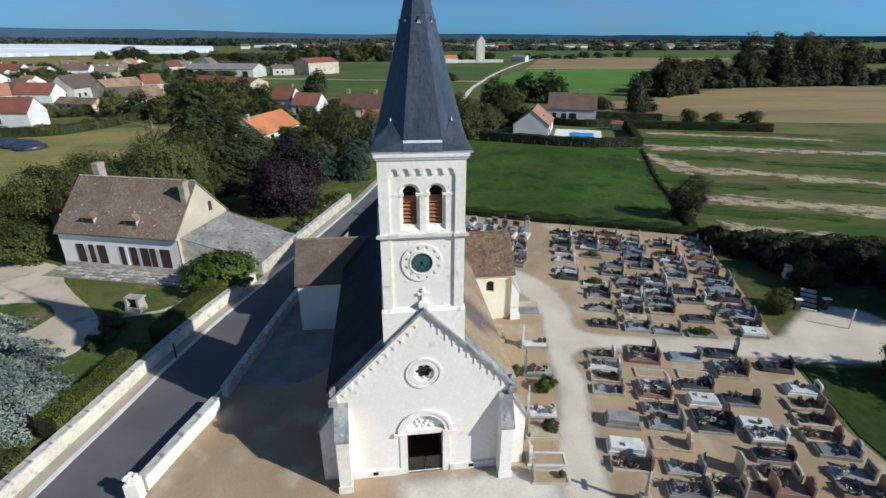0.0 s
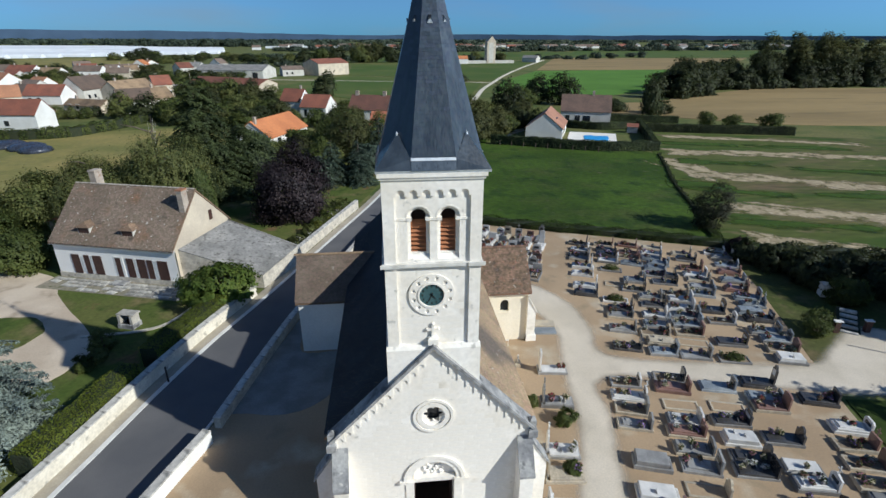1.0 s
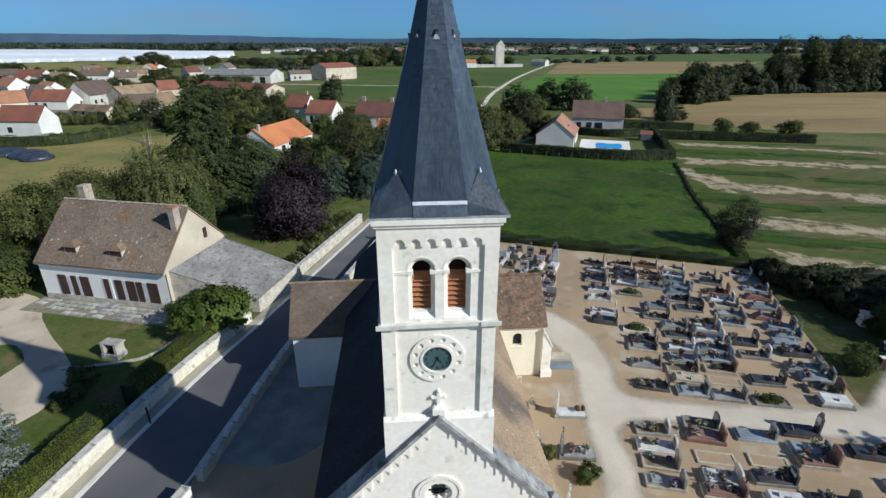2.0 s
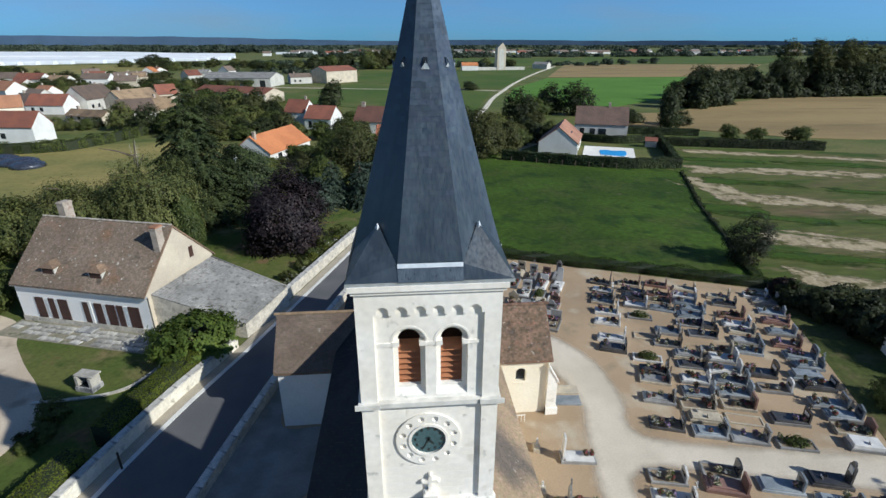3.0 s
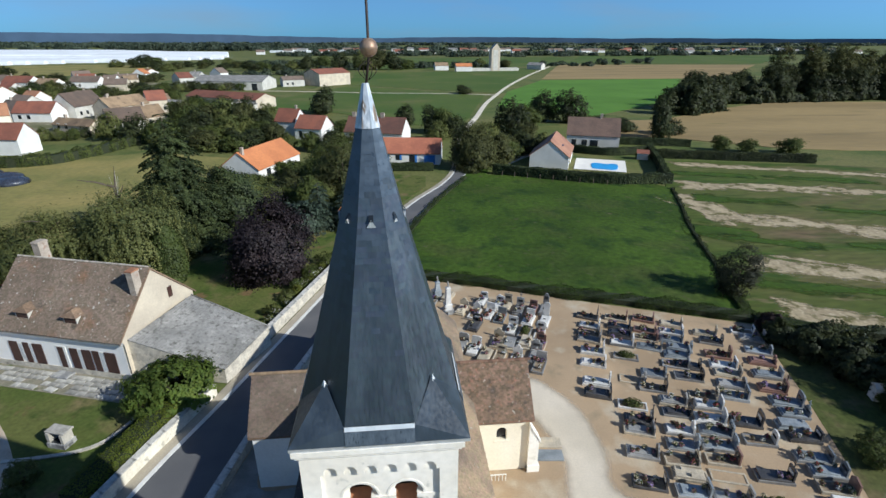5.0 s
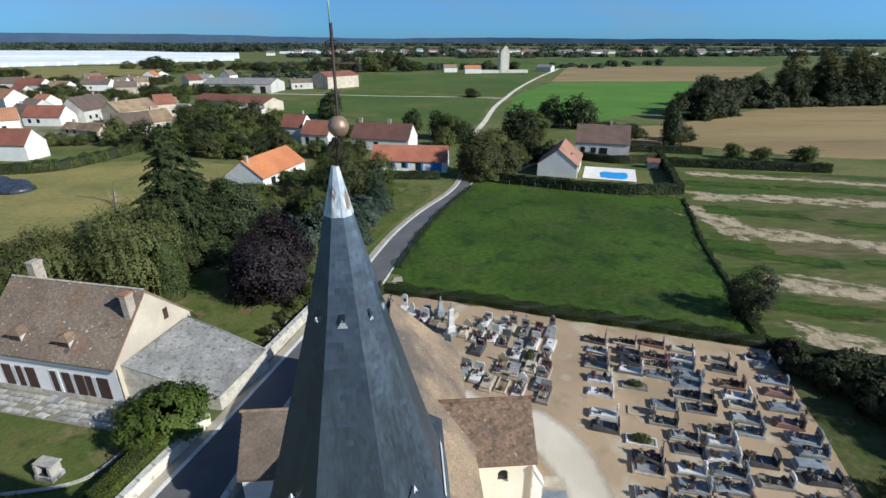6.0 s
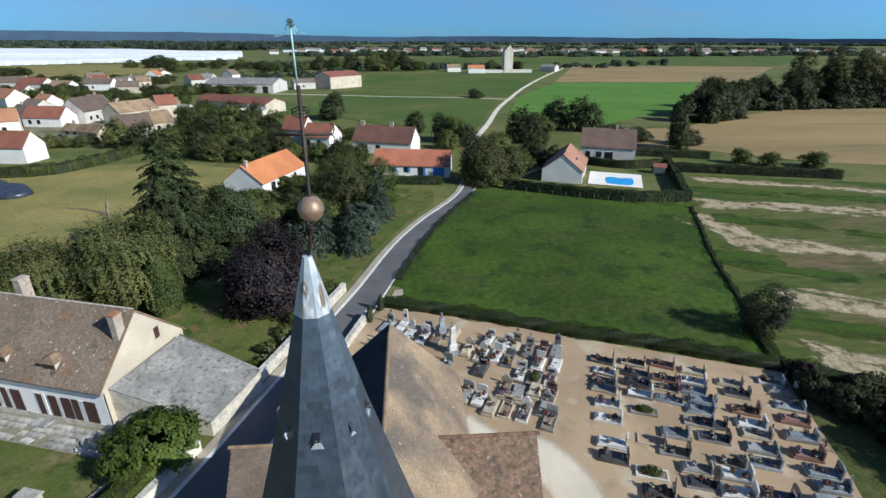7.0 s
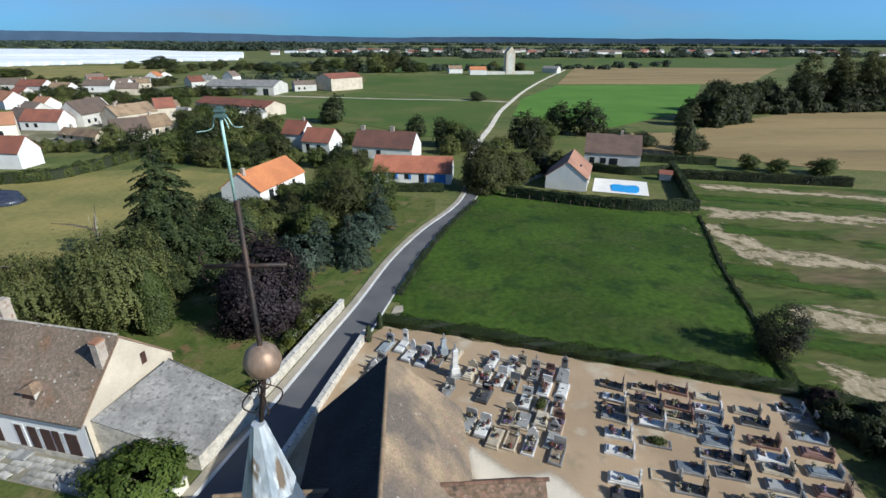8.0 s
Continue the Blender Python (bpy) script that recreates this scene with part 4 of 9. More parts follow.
# transepts
TY0, TY1, TE, TR = 14.95, 19.65, 4.15, 6.75
for sgn, wallmat, tiles, name in ((-1, RENDER_WHITE, TILE_BROWN, "north_transept"), (1, RENDER_CREAM, TILE_RED, "south_transept")):
    xo, xi = CX + sgn * 8.35, CX + sgn * 4.2
    m = Mesh()
    mid = (TY0 + TY1) / 2
    if sgn > 0:
        w = plate([(xi, 0), (xo - 0.4, 0), (xo - 0.4, TE), (xi, TE)], [arched(CX + 6.55, 2.50, 3.15, 0.32)], "y", TY0, TY0 + 0.4)
        m.add(w.v, w.f)
    else:
        m.box(xo + 0.4, TY0, 0, xi, TY0 + 0.4, TE)
    m.box(min(xi, xo - sgn * 0.4), TY1 - 0.4, 0, max(xi, xo - sgn * 0.4), TY1, TE)
    ex = sorted((xo, xo - sgn * 0.4))
    m.prism([(TY0, 0), (TY1, 0), (TY1, TE), (mid, TR - 0.2), (TY0, TE)], "x", *ex)
    t = part(name, m, wallmat, church)
    r = Mesh()
    x0, x1 = sorted((CX + sgn * 2.6, xo + sgn * 0.16))
    roof_slab(r, (TY0 - 0.22, TE - 0.03), (mid, TR), "x", x0, x1)
    roof_slab(r, (TY1 + 0.22, TE - 0.03), (mid, TR), "x", x0, x1)
    part("eave_cornice", Mesh().box(min(xi, xo), TY0 - 0.12, TE - 0.28, max(xi, xo), TY0, TE - 0.12), LIME, t)
    troof = part("transept_roof", r, tiles, t)
    for i in range(17):
        part("ridge_tile", RIDGE_RED if sgn > 0 else RIDGE_TILE, None, troof).location = (CX + sgn * (3.0 + i * 0.345), mid, TR - 0.04)
    if sgn > 0:
        b = Mesh().prism([(xo - 0.1, 0), (xo + 0.55, 0), (xo + 0.55, 2.5), (xo - 0.1, 3.7)], "y", TY0 - 0.28, TY0 + 0.28)
        b.prism([(xo - 0.1, 3.7), (xo + 0.64, 2.38), (xo + 0.64, 2.50), (xo - 0.1, 3.84)], "y", TY0 - 0.34, TY0 + 0.34)
        b.box(xo - 0.1, TY0 - 0.36, 0, xo + 0.68, TY0 + 0.36, 0.5)
        part("buttress", b, LIME, t, "white limestone corner buttress")
        wdw = part("window", Mesh().box(CX + 6.1, TY0 - 0.05, 2.36, CX + 7.0, TY0 + 0.1, 2.44), RENDER_CREAM, t)
        part("pane", plate(arched(CX + 6.55, 2.45, 3.15, 0.33), [], "y", TY0 + 0.24, TY0 + 0.26), DARK, wdw)

# tower
TX0, TX1, TF, TB = CX - 1.80, CX + 1.86, 0.15, 3.90
TC = ((TX0 + TX1) / 2, 2.08)
tw = Mesh()
R0 = TF + 0.10
tower_ops = [CX - 0.49, CX + 0.62]
f1 = plate([(TX0 + 0.1, 7.3), (TX1 - 0.1, 7.3), (TX1 - 0.1, 16.9), (TX0 + 0.1, 16.9)], [arched(c, 13.60, 15.28, 0.41) for c in tower_ops], "y", R0, R0 + 0.15)
f2 = plate([(TX0 + 0.1, 13.0), (TX1 - 0.1, 13.0), (TX1 - 0.1, 16.9), (TX0 + 0.1, 16.9)], [arched(c, 13.84, 15.28, 0.29) for c in tower_ops], "y", R0 + 0.15, R0 + 0.34)
tw.box(TX0, TF + 0.52, 5.2, TX0 + 0.4, TB - 0.4, 16.9)
tower = part("tower", tw, LIME, church)
part("front_wall", f1, LIME, tower)
part("belfry_wall", f2, LIME, tower)
part("side_wall", Mesh().box(TX1 - 0.4, TF + 0.52, 5.2, TX1, TB - 0.4, 16.9), LIME, tower)
part("rear_wall", Mesh().box(TX0, TB - 0.4, 5.2, TX1, TB, 16.9), LIME, tower)
part("bell_floor", Mesh().box(TX0 + 0.4, R0 + 0.5, 13.3, TX1 - 0.4, TB - 0.4, 13.5), LIME, tower)
for x0, x1 in ((TX0, TX0 + 0.44), (TX1 - 0.44, TX1)):
    part("pilaster", Mesh().box(x0, TF, 5.2, x1, TF + 0.52, 13.30), LIME, tower)
    part("pilaster", Mesh().box(x0, TF, 13.50, x1, TF + 0.52, 16.9), LIME, tower)
bd = Mesh().box(TX0 - 0.08, TF - 0.08, 13.36, TX1 + 0.08, TF + 0.3, 13.50)
bd.box(TX0 - 0.10, TF + 0.3, 13.30, TX0, TB + 0.1, 13.50).box(TX1, TF + 0.3, 13.30, TX1 + 0.10, TB + 0.1, 13.50)
for x0, x1 in ((TX0 - 0.16, TX0 + 0.5), (TX1 - 0.5, TX1 + 0.16)):
    bd.box(x0, TF - 0.13, 13.36, x1, TF - 0.08, 13.51)
part("string_course", bd, surf("stained_limestone", (0.80, 0.77, 0.71), (0.58, 0.56, 0.51), big=2, fine=8, bump=0.3, grain=0.15), tower, "weathered stone string course")
ft = Mesh().prism([(TF + 0.1, 7.3), (TF - 0.10, 7.3), (TF - 0.10, 9.70), (TF + 0.0, 9.86), (TF + 0.1, 9.86)], "x", TX0 - 0.08, TX1 + 0.08)
ft.box(TX0 - 0.08, TF + 0.1, 5.2, TX0, TB, 9.72).box(TX1, TF + 0.1, 5.2, TX1 + 0.08, TB, 9.72)
part("tower_foot", ft, LIME, tower)
n, w0 = 6, (TX1 - TX0 - 0.88)
for i in range(n):
    a = TX0 + 0.44 + i * w0 / n
    b = a + w0 / n
    mx = (a + b) / 2
    pts = [(a, 16.9), (a, 16.12), (mx - 0.15, 16.12), (mx - 0.15, 16.20)] + [(mx - 0.15 * math.cos(t), 16.20 + 0.16 * math.sin(t)) for t in [math.pi * j / 8 for j in range(1, 8)]] + [(mx + 0.15, 16.20), (mx + 0.15, 16.12), (b, 16.12), (b, 16.9)]
    part("arch_stone", plate(pts, [], "y", TF, R0), LIME, tower)
sl = Mesh()
for c in tower_ops:
    sl.prism([(R0 + 0.004, 13.54), (R0 + 0.004, 13.60), (R0 + 0.2, 13.82), (R0 + 0.2, 13.54)], "x", c - 0.405, c + 0.405)
    for s in (-1, 1):
        part("impost", Mesh().box(c + s * 0.345 - 0.09, R0 - 0.04, 15.17, c + s * 0.345 + 0.09, R0 + 0.16, 15.29), LIME, tower)
for x0, x1 in ((TX0 + 0.44, TX0 + 0.93), (TX1 - 0.87, TX1 - 0.44), (CX - 0.1, CX + 0.24)):
    part("impost_band", Mesh().box(x0, R0 - 0.03, 15.18, x1, R0, 15.28), LIME, tower)
part("sill", sl, LIME, tower)
for c in tower_ops:
    part("hood_mould", plate(arc(c, 15.28, 0.48, 0, 180, 16) + arc(c, 15.28, 0.43, 180, 0, 16), [], "y", R0 - 0.010, R0), LIME, tower)
for c in tower_ops:
    for i in range(7):
        z = 13.80 + i * 0.172
        part("louvre", Mesh().prism([(R0 + 0.22, z), (R0 + 0.24, z - 0.02), (R0 + 0.54, z + 0.20), (R0 + 0.52, z + 0.22)], "x", c - 0.31, c + 0.31), LOUVRE, tower, "russet wooden belfry louvre")
# dark panel added behind the louvres for the shade inside the belfry
part("belfry_back", Mesh().box(TX0 + 0.4, R0 + 1.2, 13.5, TX1 - 0.4, R0 + 1.25, 16.8), SHUTTER, tower)
# clock
cc = (CX - 0.03, 12.10)
cr = plate(arc(*cc, 0.90, 0, 352, 44), [arc(*cc, 0.48, 0, 350, 35)] + [arc(cc[0] + 0.735 * math.cos(radians(30 * i + 15)), cc[1] + 0.735 * math.sin(radians(30 * i + 15)), 0.088, 0, 330, 11) for i in range(12)], "y", R0 - 0.06, R0 + 0.001)
m = plate(arc(*cc, 0.56, 0, 352, 44), [arc(*cc, 0.48, 0, 350, 35)], "y", R0 - 0.09, R0 - 0.05)
cr.add(m.v, m.f)
clock = part("clock_surround", cr, LIME, tower, "round carved stone clock surround")
dial = part("dial", plate(arc(*cc, 0.50, 0, 350, 35), [], "y", R0 - 0.03, R0 - 0.002), GREEN_DIAL, clock, "dark green clock dial")
for i in range(12):
    t = radians(30 * i)
    x, z = cc[0] + 0.37 * math.sin(t), cc[1] + 0.37 * math.cos(t)
    part("numeral", Mesh().box(x - 0.03, R0 - 0.036, z - 0.045, x + 0.03, R0 - 0.031, z + 0.045), DIAL_INK, dial)
ptr = Mesh()
for ang, ln, wd in ((205, 0.36, 0.03), (140, 0.24, 0.045)):
    t = radians(ang)
    u, w = Vector((math.sin(t), 0, math.cos(t))), Vector((math.cos(t), 0, -math.sin(t)))
    o = Vector((cc[0], R0 - 0.045, cc[1]))
    q = [o - u * 0.08 - w * wd, o - u * 0.08 + w * wd, o + u * ln + w * wd * 0.4, o + u * ln - w * wd * 0.4]
    ptr.add([tuple(p) for p in q] + [tuple(p + Vector((0, 0.006, 0))) for p in q], [(0, 1, 2, 3), (7, 6, 5, 4), (0, 4, 5, 1), (1, 5, 6, 2), (2, 6, 7, 3), (3, 7, 4, 0)])
part("pointer", ptr, DIAL_INK, dial)
# cornice and spire
SH, SC = 2.05, Vector((TC[0] + 0.04, 2.10))
co = Mesh()
for d, z0, z1 in ((0.07, 16.74, 16.84), (0.13, 16.84, 16.98)):
    co.box(TX0 - d, TF - d, z0, TX1 + d, TB + d, z1)
part("cornice", co, LIME, tower)
part("spire_eave", Mesh().box(SC.x - SH, SC.y - SH, 16.98, SC.x + SH, SC.y + SH, 17.07), ZINC, tower, "zinc gutter round the spire's foot")


def spire_r(z):
    """The octagon's inner radius at a height."""
    return float(np.interp(z, (17.45, 18.2, 21.9, 23.8, 24.66), (1.90, 1.685, 0.69, 0.24, 0.045)))


def octa(z, r=None):
    r = (spire_r(z) if r is None else r) / math.cos(math.pi / 8)
    return [(SC.x + r * math.cos(math.pi / 8 + i * math.pi / 4), SC.y + r * math.sin(math.pi / 8 + i * math.pi / 4), z) for i in range(8)]


sp = Mesh()
zs = [17.45, 18.2, 20.0, 21.9, 23.8]
v = [p for z in zs for p in octa(z)]
sp.add(v, [(k * 8 + i, k * 8 + (i + 1) % 8, (k + 1) * 8 + (i + 1) % 8, (k + 1) * 8 + i) for k in range(len(zs) - 1) for i in range(8)])
o = octa(17.45)
sq = [(SC.x + a * SH, SC.y + b * SH, 17.07) for a, b in ((1, 1), (-1, 1), (-1, -1), (1, -1))]
for i, (a, b) in enumerate(((1, 1), (-1, 1), (-1, -1), (1, -1))):
    p, q = o[2 * i], o[(2 * i + 1) % 8]
    d = 1.685 / math.sqrt(2)
    peak = (SC.x + a * (d + 0.03), SC.y + b * (d + 0.03), 18.25)
    sp.add([sq[i], p, q, peak], [(0, 1, 3), (0, 3, 2), (0, 2, 1)])
    nxt = o[(2 * i + 2) % 8]
    sp.add([sq[i], q, nxt, sq[(i + 1) % 4]], [(0, 3, 2, 1)])
spire = part("spire", sp, SLATE, church, "blue-grey slate octagonal spire")
for i in range(4):
    q, nxt = Vector(o[(2 * i + 1) % 8]), Vector(o[(2 * i + 2) % 8])
    out = (Vector((q.x + nxt.x, q.y + nxt.y)) / 2 - SC).normalized()
    out3 = Vector((out.x, out.y, 0)) * 0.02
    sq3 = [q + out3, nxt + out3, nxt + out3 * 3 - Vector((0, 0, 0.055)), q + out3 * 3 - Vector((0, 0, 0.055))]
    up = [p + Vector((0, 0, 0.045)) for p in sq3[:2]]
    part("flashing", Mesh().add([tuple(p) for p in sq3 + up], [(0, 1, 2, 3), (3, 2, 5, 4), (0, 4, 5, 1), (0, 3, 4), (1, 5, 2)]), FLASH, spire, "pale lead flashing")
    e0, e1 = Vector(sq[i]), Vector(sq[(i + 1) % 4])
    t0, t1 = 0.5 - 0.5 * (q - nxt).length / (2 * SH), 0.5 + 0.5 * (q - nxt).length / (2 * SH)
    ap4 = [p + out3 * 0.8 + Vector((0, 0, 0.006)) for p in (e0.lerp(e1, t0), e0.lerp(e1, t1), nxt, q)]
    part("apron", Mesh().add([tuple(p) for p in ap4] + [tuple(p - Vector((0, 0, 0.012))) for p in ap4], [(0, 1, 2, 3), (7, 6, 5, 4), (0, 4, 5, 1), (1, 5, 6, 2), (2, 6, 7, 3), (3, 7, 4, 0)]), APRON, spire, "dull lead apron under the flashing")
for a, b in ((1, 1), (-1, 1), (-1, -1), (1, -1)):
    d = 1.685 / math.sqrt(2)
    x, y = SC.x + a * (d + 0.03), SC.y + b * (d + 0.03)
    part("broach_tip", Mesh().lathe([(0.10, -0.22), (0.055, -0.03), (0.0, 0.09)], (x + a * 0.02, y + b * 0.02, 18.22), 4, smooth=False), FLASH, spire, "pale lead tip")
for i in range(8):
    lc, op = Mesh(), Mesh()
    t = i * math.pi / 4 - math.pi / 2
    z = 21.88
    r = spire_r(z)
    u, wv = Vector((math.cos(t), math.sin(t), 0)), Vector((-math.sin(t), math.cos(t), 0))
    c = Vector((SC.x, SC.y, z)) + u * r
    s = 1.0 if i % 2 == 0 else 0.55
    lc.add([tuple(c + wv * 0.10 * s + u * 0.05 - Vector((0, 0, 0.10 * s))), tuple(c - wv * 0.10 * s + u * 0.05 - Vector((0, 0, 0.10 * s))), tuple(c + u * 0.06 + Vector((0, 0, 0.08 * s))), tuple(c - u * 0.1)], [(0, 2, 1), (0, 1, 3), (1, 2, 3), (2, 0, 3)])
    op.add([tuple(c + wv * 0.05 * s + u * 0.07 + Vector((0, 0, 0.04))), tuple(c - wv * 0.05 * s + u * 0.07 + Vector((0, 0, 0.04))), tuple(c - wv * 0.05 * s - u * 0.02 + Vector((0, 0, 0.16))), tuple(c + wv * 0.05 * s - u * 0.02 + Vector((0, 0, 0.16)))], [(0, 1, 2, 3)])
    lucarne = part("lucarne", lc, LEAD, spire, "tiny lead-hooded spire vent")
    part("opening", op, DARK, lucarne)
cp = Mesh()
zs2 = [23.78, 24.3, 24.66]
v = [p for z in zs2 for p in octa(z, spire_r(z) + 0.02)]
cp.add(v, [(k * 8 + i, k * 8 + (i + 1) % 8, (k + 1) * 8 + (i + 1) % 8, (k + 1) * 8 + i) for k in range(2) for i in range(8)] + [tuple(range(16, 24))])
part("spire_cap", cp, LEAD, spire, "stained pale lead cap")
AX, AY = SC.x + 0.10, SC.y + 0.12
fin = Mesh().tube([(SC.x, SC.y, 24.5), (AX, AY, 25.2), (AX, AY, 26.98)], 0.027, 8)
finial = part("finial_rod", fin, IRON, spire, "dark iron finial rod")
scr = Mesh()
for i in range(4):
    t = i * math.pi / 2 + 0.5
    u = Vector((math.cos(t), math.sin(t), 0))
    o3 = Vector((AX - 0.04, AY - 0.05, 24.72))
    scr.tube([tuple(o3 + u * (0.03 + 0.17 * math.sin(math.pi * k / 8)) + Vector((0, 0, 0.36 * k / 8))) for k in range(9)], 0.009, 5)
    scr.tube([tuple(o3 + u * (0.04 + 0.06 * math.sin(math.pi * k / 6)) + Vector((0, 0, 0.36 + 0.07 * math.cos(math.pi * k / 6)))) for k in range(7)], 0.008, 5)
part("scrollwork", scr, IRON, finial)
part("ball", Mesh().lathe([(0.01, -0.185), (0.09, -0.165), (0.15, -0.11), (0.18, -0.03), (0.186, 0.0), (0.18, 0.03), (0.15, 0.11), (0.09, 0.165), (0.01, 0.185)], (AX, AY, 25.33), 24), COPPER, finial, "weathered copper ball")
xb = Mesh().tube([(AX - 0.36, AY, 26.36), (AX + 0.36, AY, 26.36)], 0.022, 6)
for s in (-1, 1):
    for q in (-1, 1):
        xb.tube([(AX + s * (0.36 + 0.05 * math.sin(math.pi * k / 6)), AY, 26.36 + q * (0.07 - 0.07 * math.cos(math.pi * k / 6))) for k in range(7)], 0.010, 5)
        xb.tube([(AX + s * (0.02 + 0.10 * math.sin(math.pi * k / 6)), AY, 26.60 + q * 0.02 + 0.10 * k / 6) for k in range(7)], 0.010, 5)
part("cross_arm", xb, IRON, finial)
rod = Mesh().tube([(AX - 0.01, AY, 26.95), (AX - 0.02, AY, 27.70)], 0.013, 8)
part("lightning_rod", rod, VERDIGRIS, finial, "pale verdigris lightning rod")
hd = Mesh().cbox(AX - 0.02, AY, 27.675, 0.09, 0.07, 0.02, 0.006).cbox(AX - 0.02, AY, 27.695, 0.06, 0.05, 0.022, 0.008).cbox(AX - 0.02, AY, 27.717, 0.085, 0.065, 0.018, 0.006).cbox(AX - 0.02, AY, 27.735, 0.05, 0.04, 0.022, 0.008)
part("rod_head", hd, surf("dull_teal_metal", (0.10, 0.17, 0.16), (0.16, 0.24, 0.22), rough=0.5, metal=0.3, bump=0.05), finial, "teal lightning rod head")
cb = Mesh()
for way in ([(-0.05, -0.02), (-0.065, -0.06), (-0.08, -0.115), (-0.13, -0.145), (-0.22, -0.157)], [(0.02, -0.02), (0.05, -0.05), (0.075, -0.10), (0.11, -0.118), (0.16, -0.115)], [(0.01, -0.03), (0.03, -0.07), (0.045, -0.13)]):
    cb.tube([(AX - 0.02 + x, AY + 0.02, 27.71 + z) for x, z in smooth_path(way, 0.01)], 0.005, 5)
part("cable", cb, VERDIGRIS, finial)


# ---- old house ----
def gable_house(name, label, at, turn, L, W, eave, ridge, wall, tiles, over=0.25, chimneys=(), kind_of="house", wood=0.14):
    """A house with a plain gabled roof: its length along its own x from 0 to L, its depth along y from 0 to W."""
    h = thing(name, label, kind_of, at, turn)
    m = Mesh()
    m.prism([(0, 0), (W, 0), (W, eave), (W / 2, ridge - 0.12), (0, eave)], "x", 0, 0.3)
    m.prism([(0, 0), (W, 0), (W, eave), (W / 2, ridge - 0.12), (0, eave)], "x", L - 0.3, L)
    m.box(0.3, 0, 0, L - 0.3, 0.3, eave).box(0.3, W - 0.3, 0, L - 0.3, W, eave)
    body = part("wall", m, wall, h)
    s = (ridge - eave) / (W / 2)
    r = Mesh()
    roof_slab(r, (-over, eave - over * s), (W / 2, ridge), "x", -0.12, L + 0.12, wood)
    roof_slab(r, (W + over, eave - over * s), (W / 2, ridge), "x", -0.12, L + 0.12, wood)
    rf = part("roof", r, tiles, h)
    for x, y, top, w, d in chimneys:
        z0 = ridge - s * abs(y - W / 2) - 0.6
        c = Mesh().box(x - w / 2, y - d / 2, z0, x + w / 2, y + d / 2, top).box(x - w / 2 - 0.05, y - d / 2 - 0.05, top - 0.16, x + w / 2 + 0.05, y + d / 2 + 0.05, top - 0.06)
        part("chimney", c, CHIMNEY, rf)
    return h, body, rf


def on_wall(h, name, x0, x1, z0, z1, mat, depth=0.05, y=0.0, label="", parent=None):
    return part(name, Mesh().box(x0, y - depth, z0, x1, y + 0.06, z1), mat, parent or h, label)


HT = 164.0
u = Vector((math.cos(radians(HT)), math.sin(radians(HT))))
FL, FW, RZ = 12.8, 8.7, 8.1
fx, fy = -21.15 + u.x * FL, 26.7 + u.y * FL
farmhouse, fbody, froof = gable_house("farmhouse", "long white farmhouse with steep brown tiled roof and dark shutters", (fx, fy, 0), HT - 180, FL, FW, 3.9, RZ, RENDER_WHITE, TILE_BROWN, 0.3, ((FL - 0.3, 2.9, 8.45, 0.55, 0.75), (1.6, FW / 2 + 0.8, 9.3, 0.7, 0.9)))
annex = thing("lean_to_annex", "low annex with grey lichened fibre-cement roof beside the lane", "annex")
A, B, C, D = (-18.3, 33.6, 4.0), (-11.1, 30.9, 1.95), (-13.4, 25.6, 1.35), (-21.0, 27.2, 3.5)
w = Mesh()
for p, q in ((A, B), (B, C), (C, D)):
    d = (Vector(q[:2]) - Vector(p[:2])).normalized()
    nrm = Vector((-d.y, d.x)) * -0.3
    w.add([(p[0], p[1], 0), (q[0], q[1], 0), (q[0], q[1], q[2] - 0.05), (p[0], p[1], p[2] - 0.05), (p[0] + nrm.x, p[1] + nrm.y, 0), (q[0] + nrm.x, q[1] + nrm.y, 0), (q[0] + nrm.x, q[1] + nrm.y, q[2] - 0.1), (p[0] + nrm.x, p[1] + nrm.y, p[2] - 0.1)], [(0, 1, 2, 3), (5, 4, 7, 6), (3, 2, 6, 7), (1, 5, 6, 2), (4, 0, 3, 7)])
part("wall", w, WALLSTONE, annex)
r = Mesh()
r.add([A, B, C, D] + [(p[0], p[1], p[2] - 0.1) for p in (A, B, C, D)], [(3, 2, 1, 0), (4, 5, 6, 7), (0, 1, 5, 4), (1, 2, 6, 5), (2, 3, 7, 6), (3, 0, 4, 7)])
part("roof", r, CEMENT_SHEET, annex)


# farmhouse details, along the house's own axes: x along the front, y into the house
def shutter(x0, x1, z0=0.55, z1=2.45, parent=None):
    m = plate([(x0, z0), (x1, z0), (x1, z1), (x0, z1)], [[(x0 + 0.07, z0 + 0.1), (x1 - 0.07, z0 + 0.1), (x1 - 0.07, z1 - 0.1), (x0 + 0.07, z1 - 0.1)]], "y", -0.075, -0.012)
    m.box(x0 + 0.07, -0.055, z0 + 0.1, x1 - 0.07, -0.012, z1 - 0.1)
    return part("shutter", m, SHUTTER, parent or farmhouse, "dark brown louvred shutter")


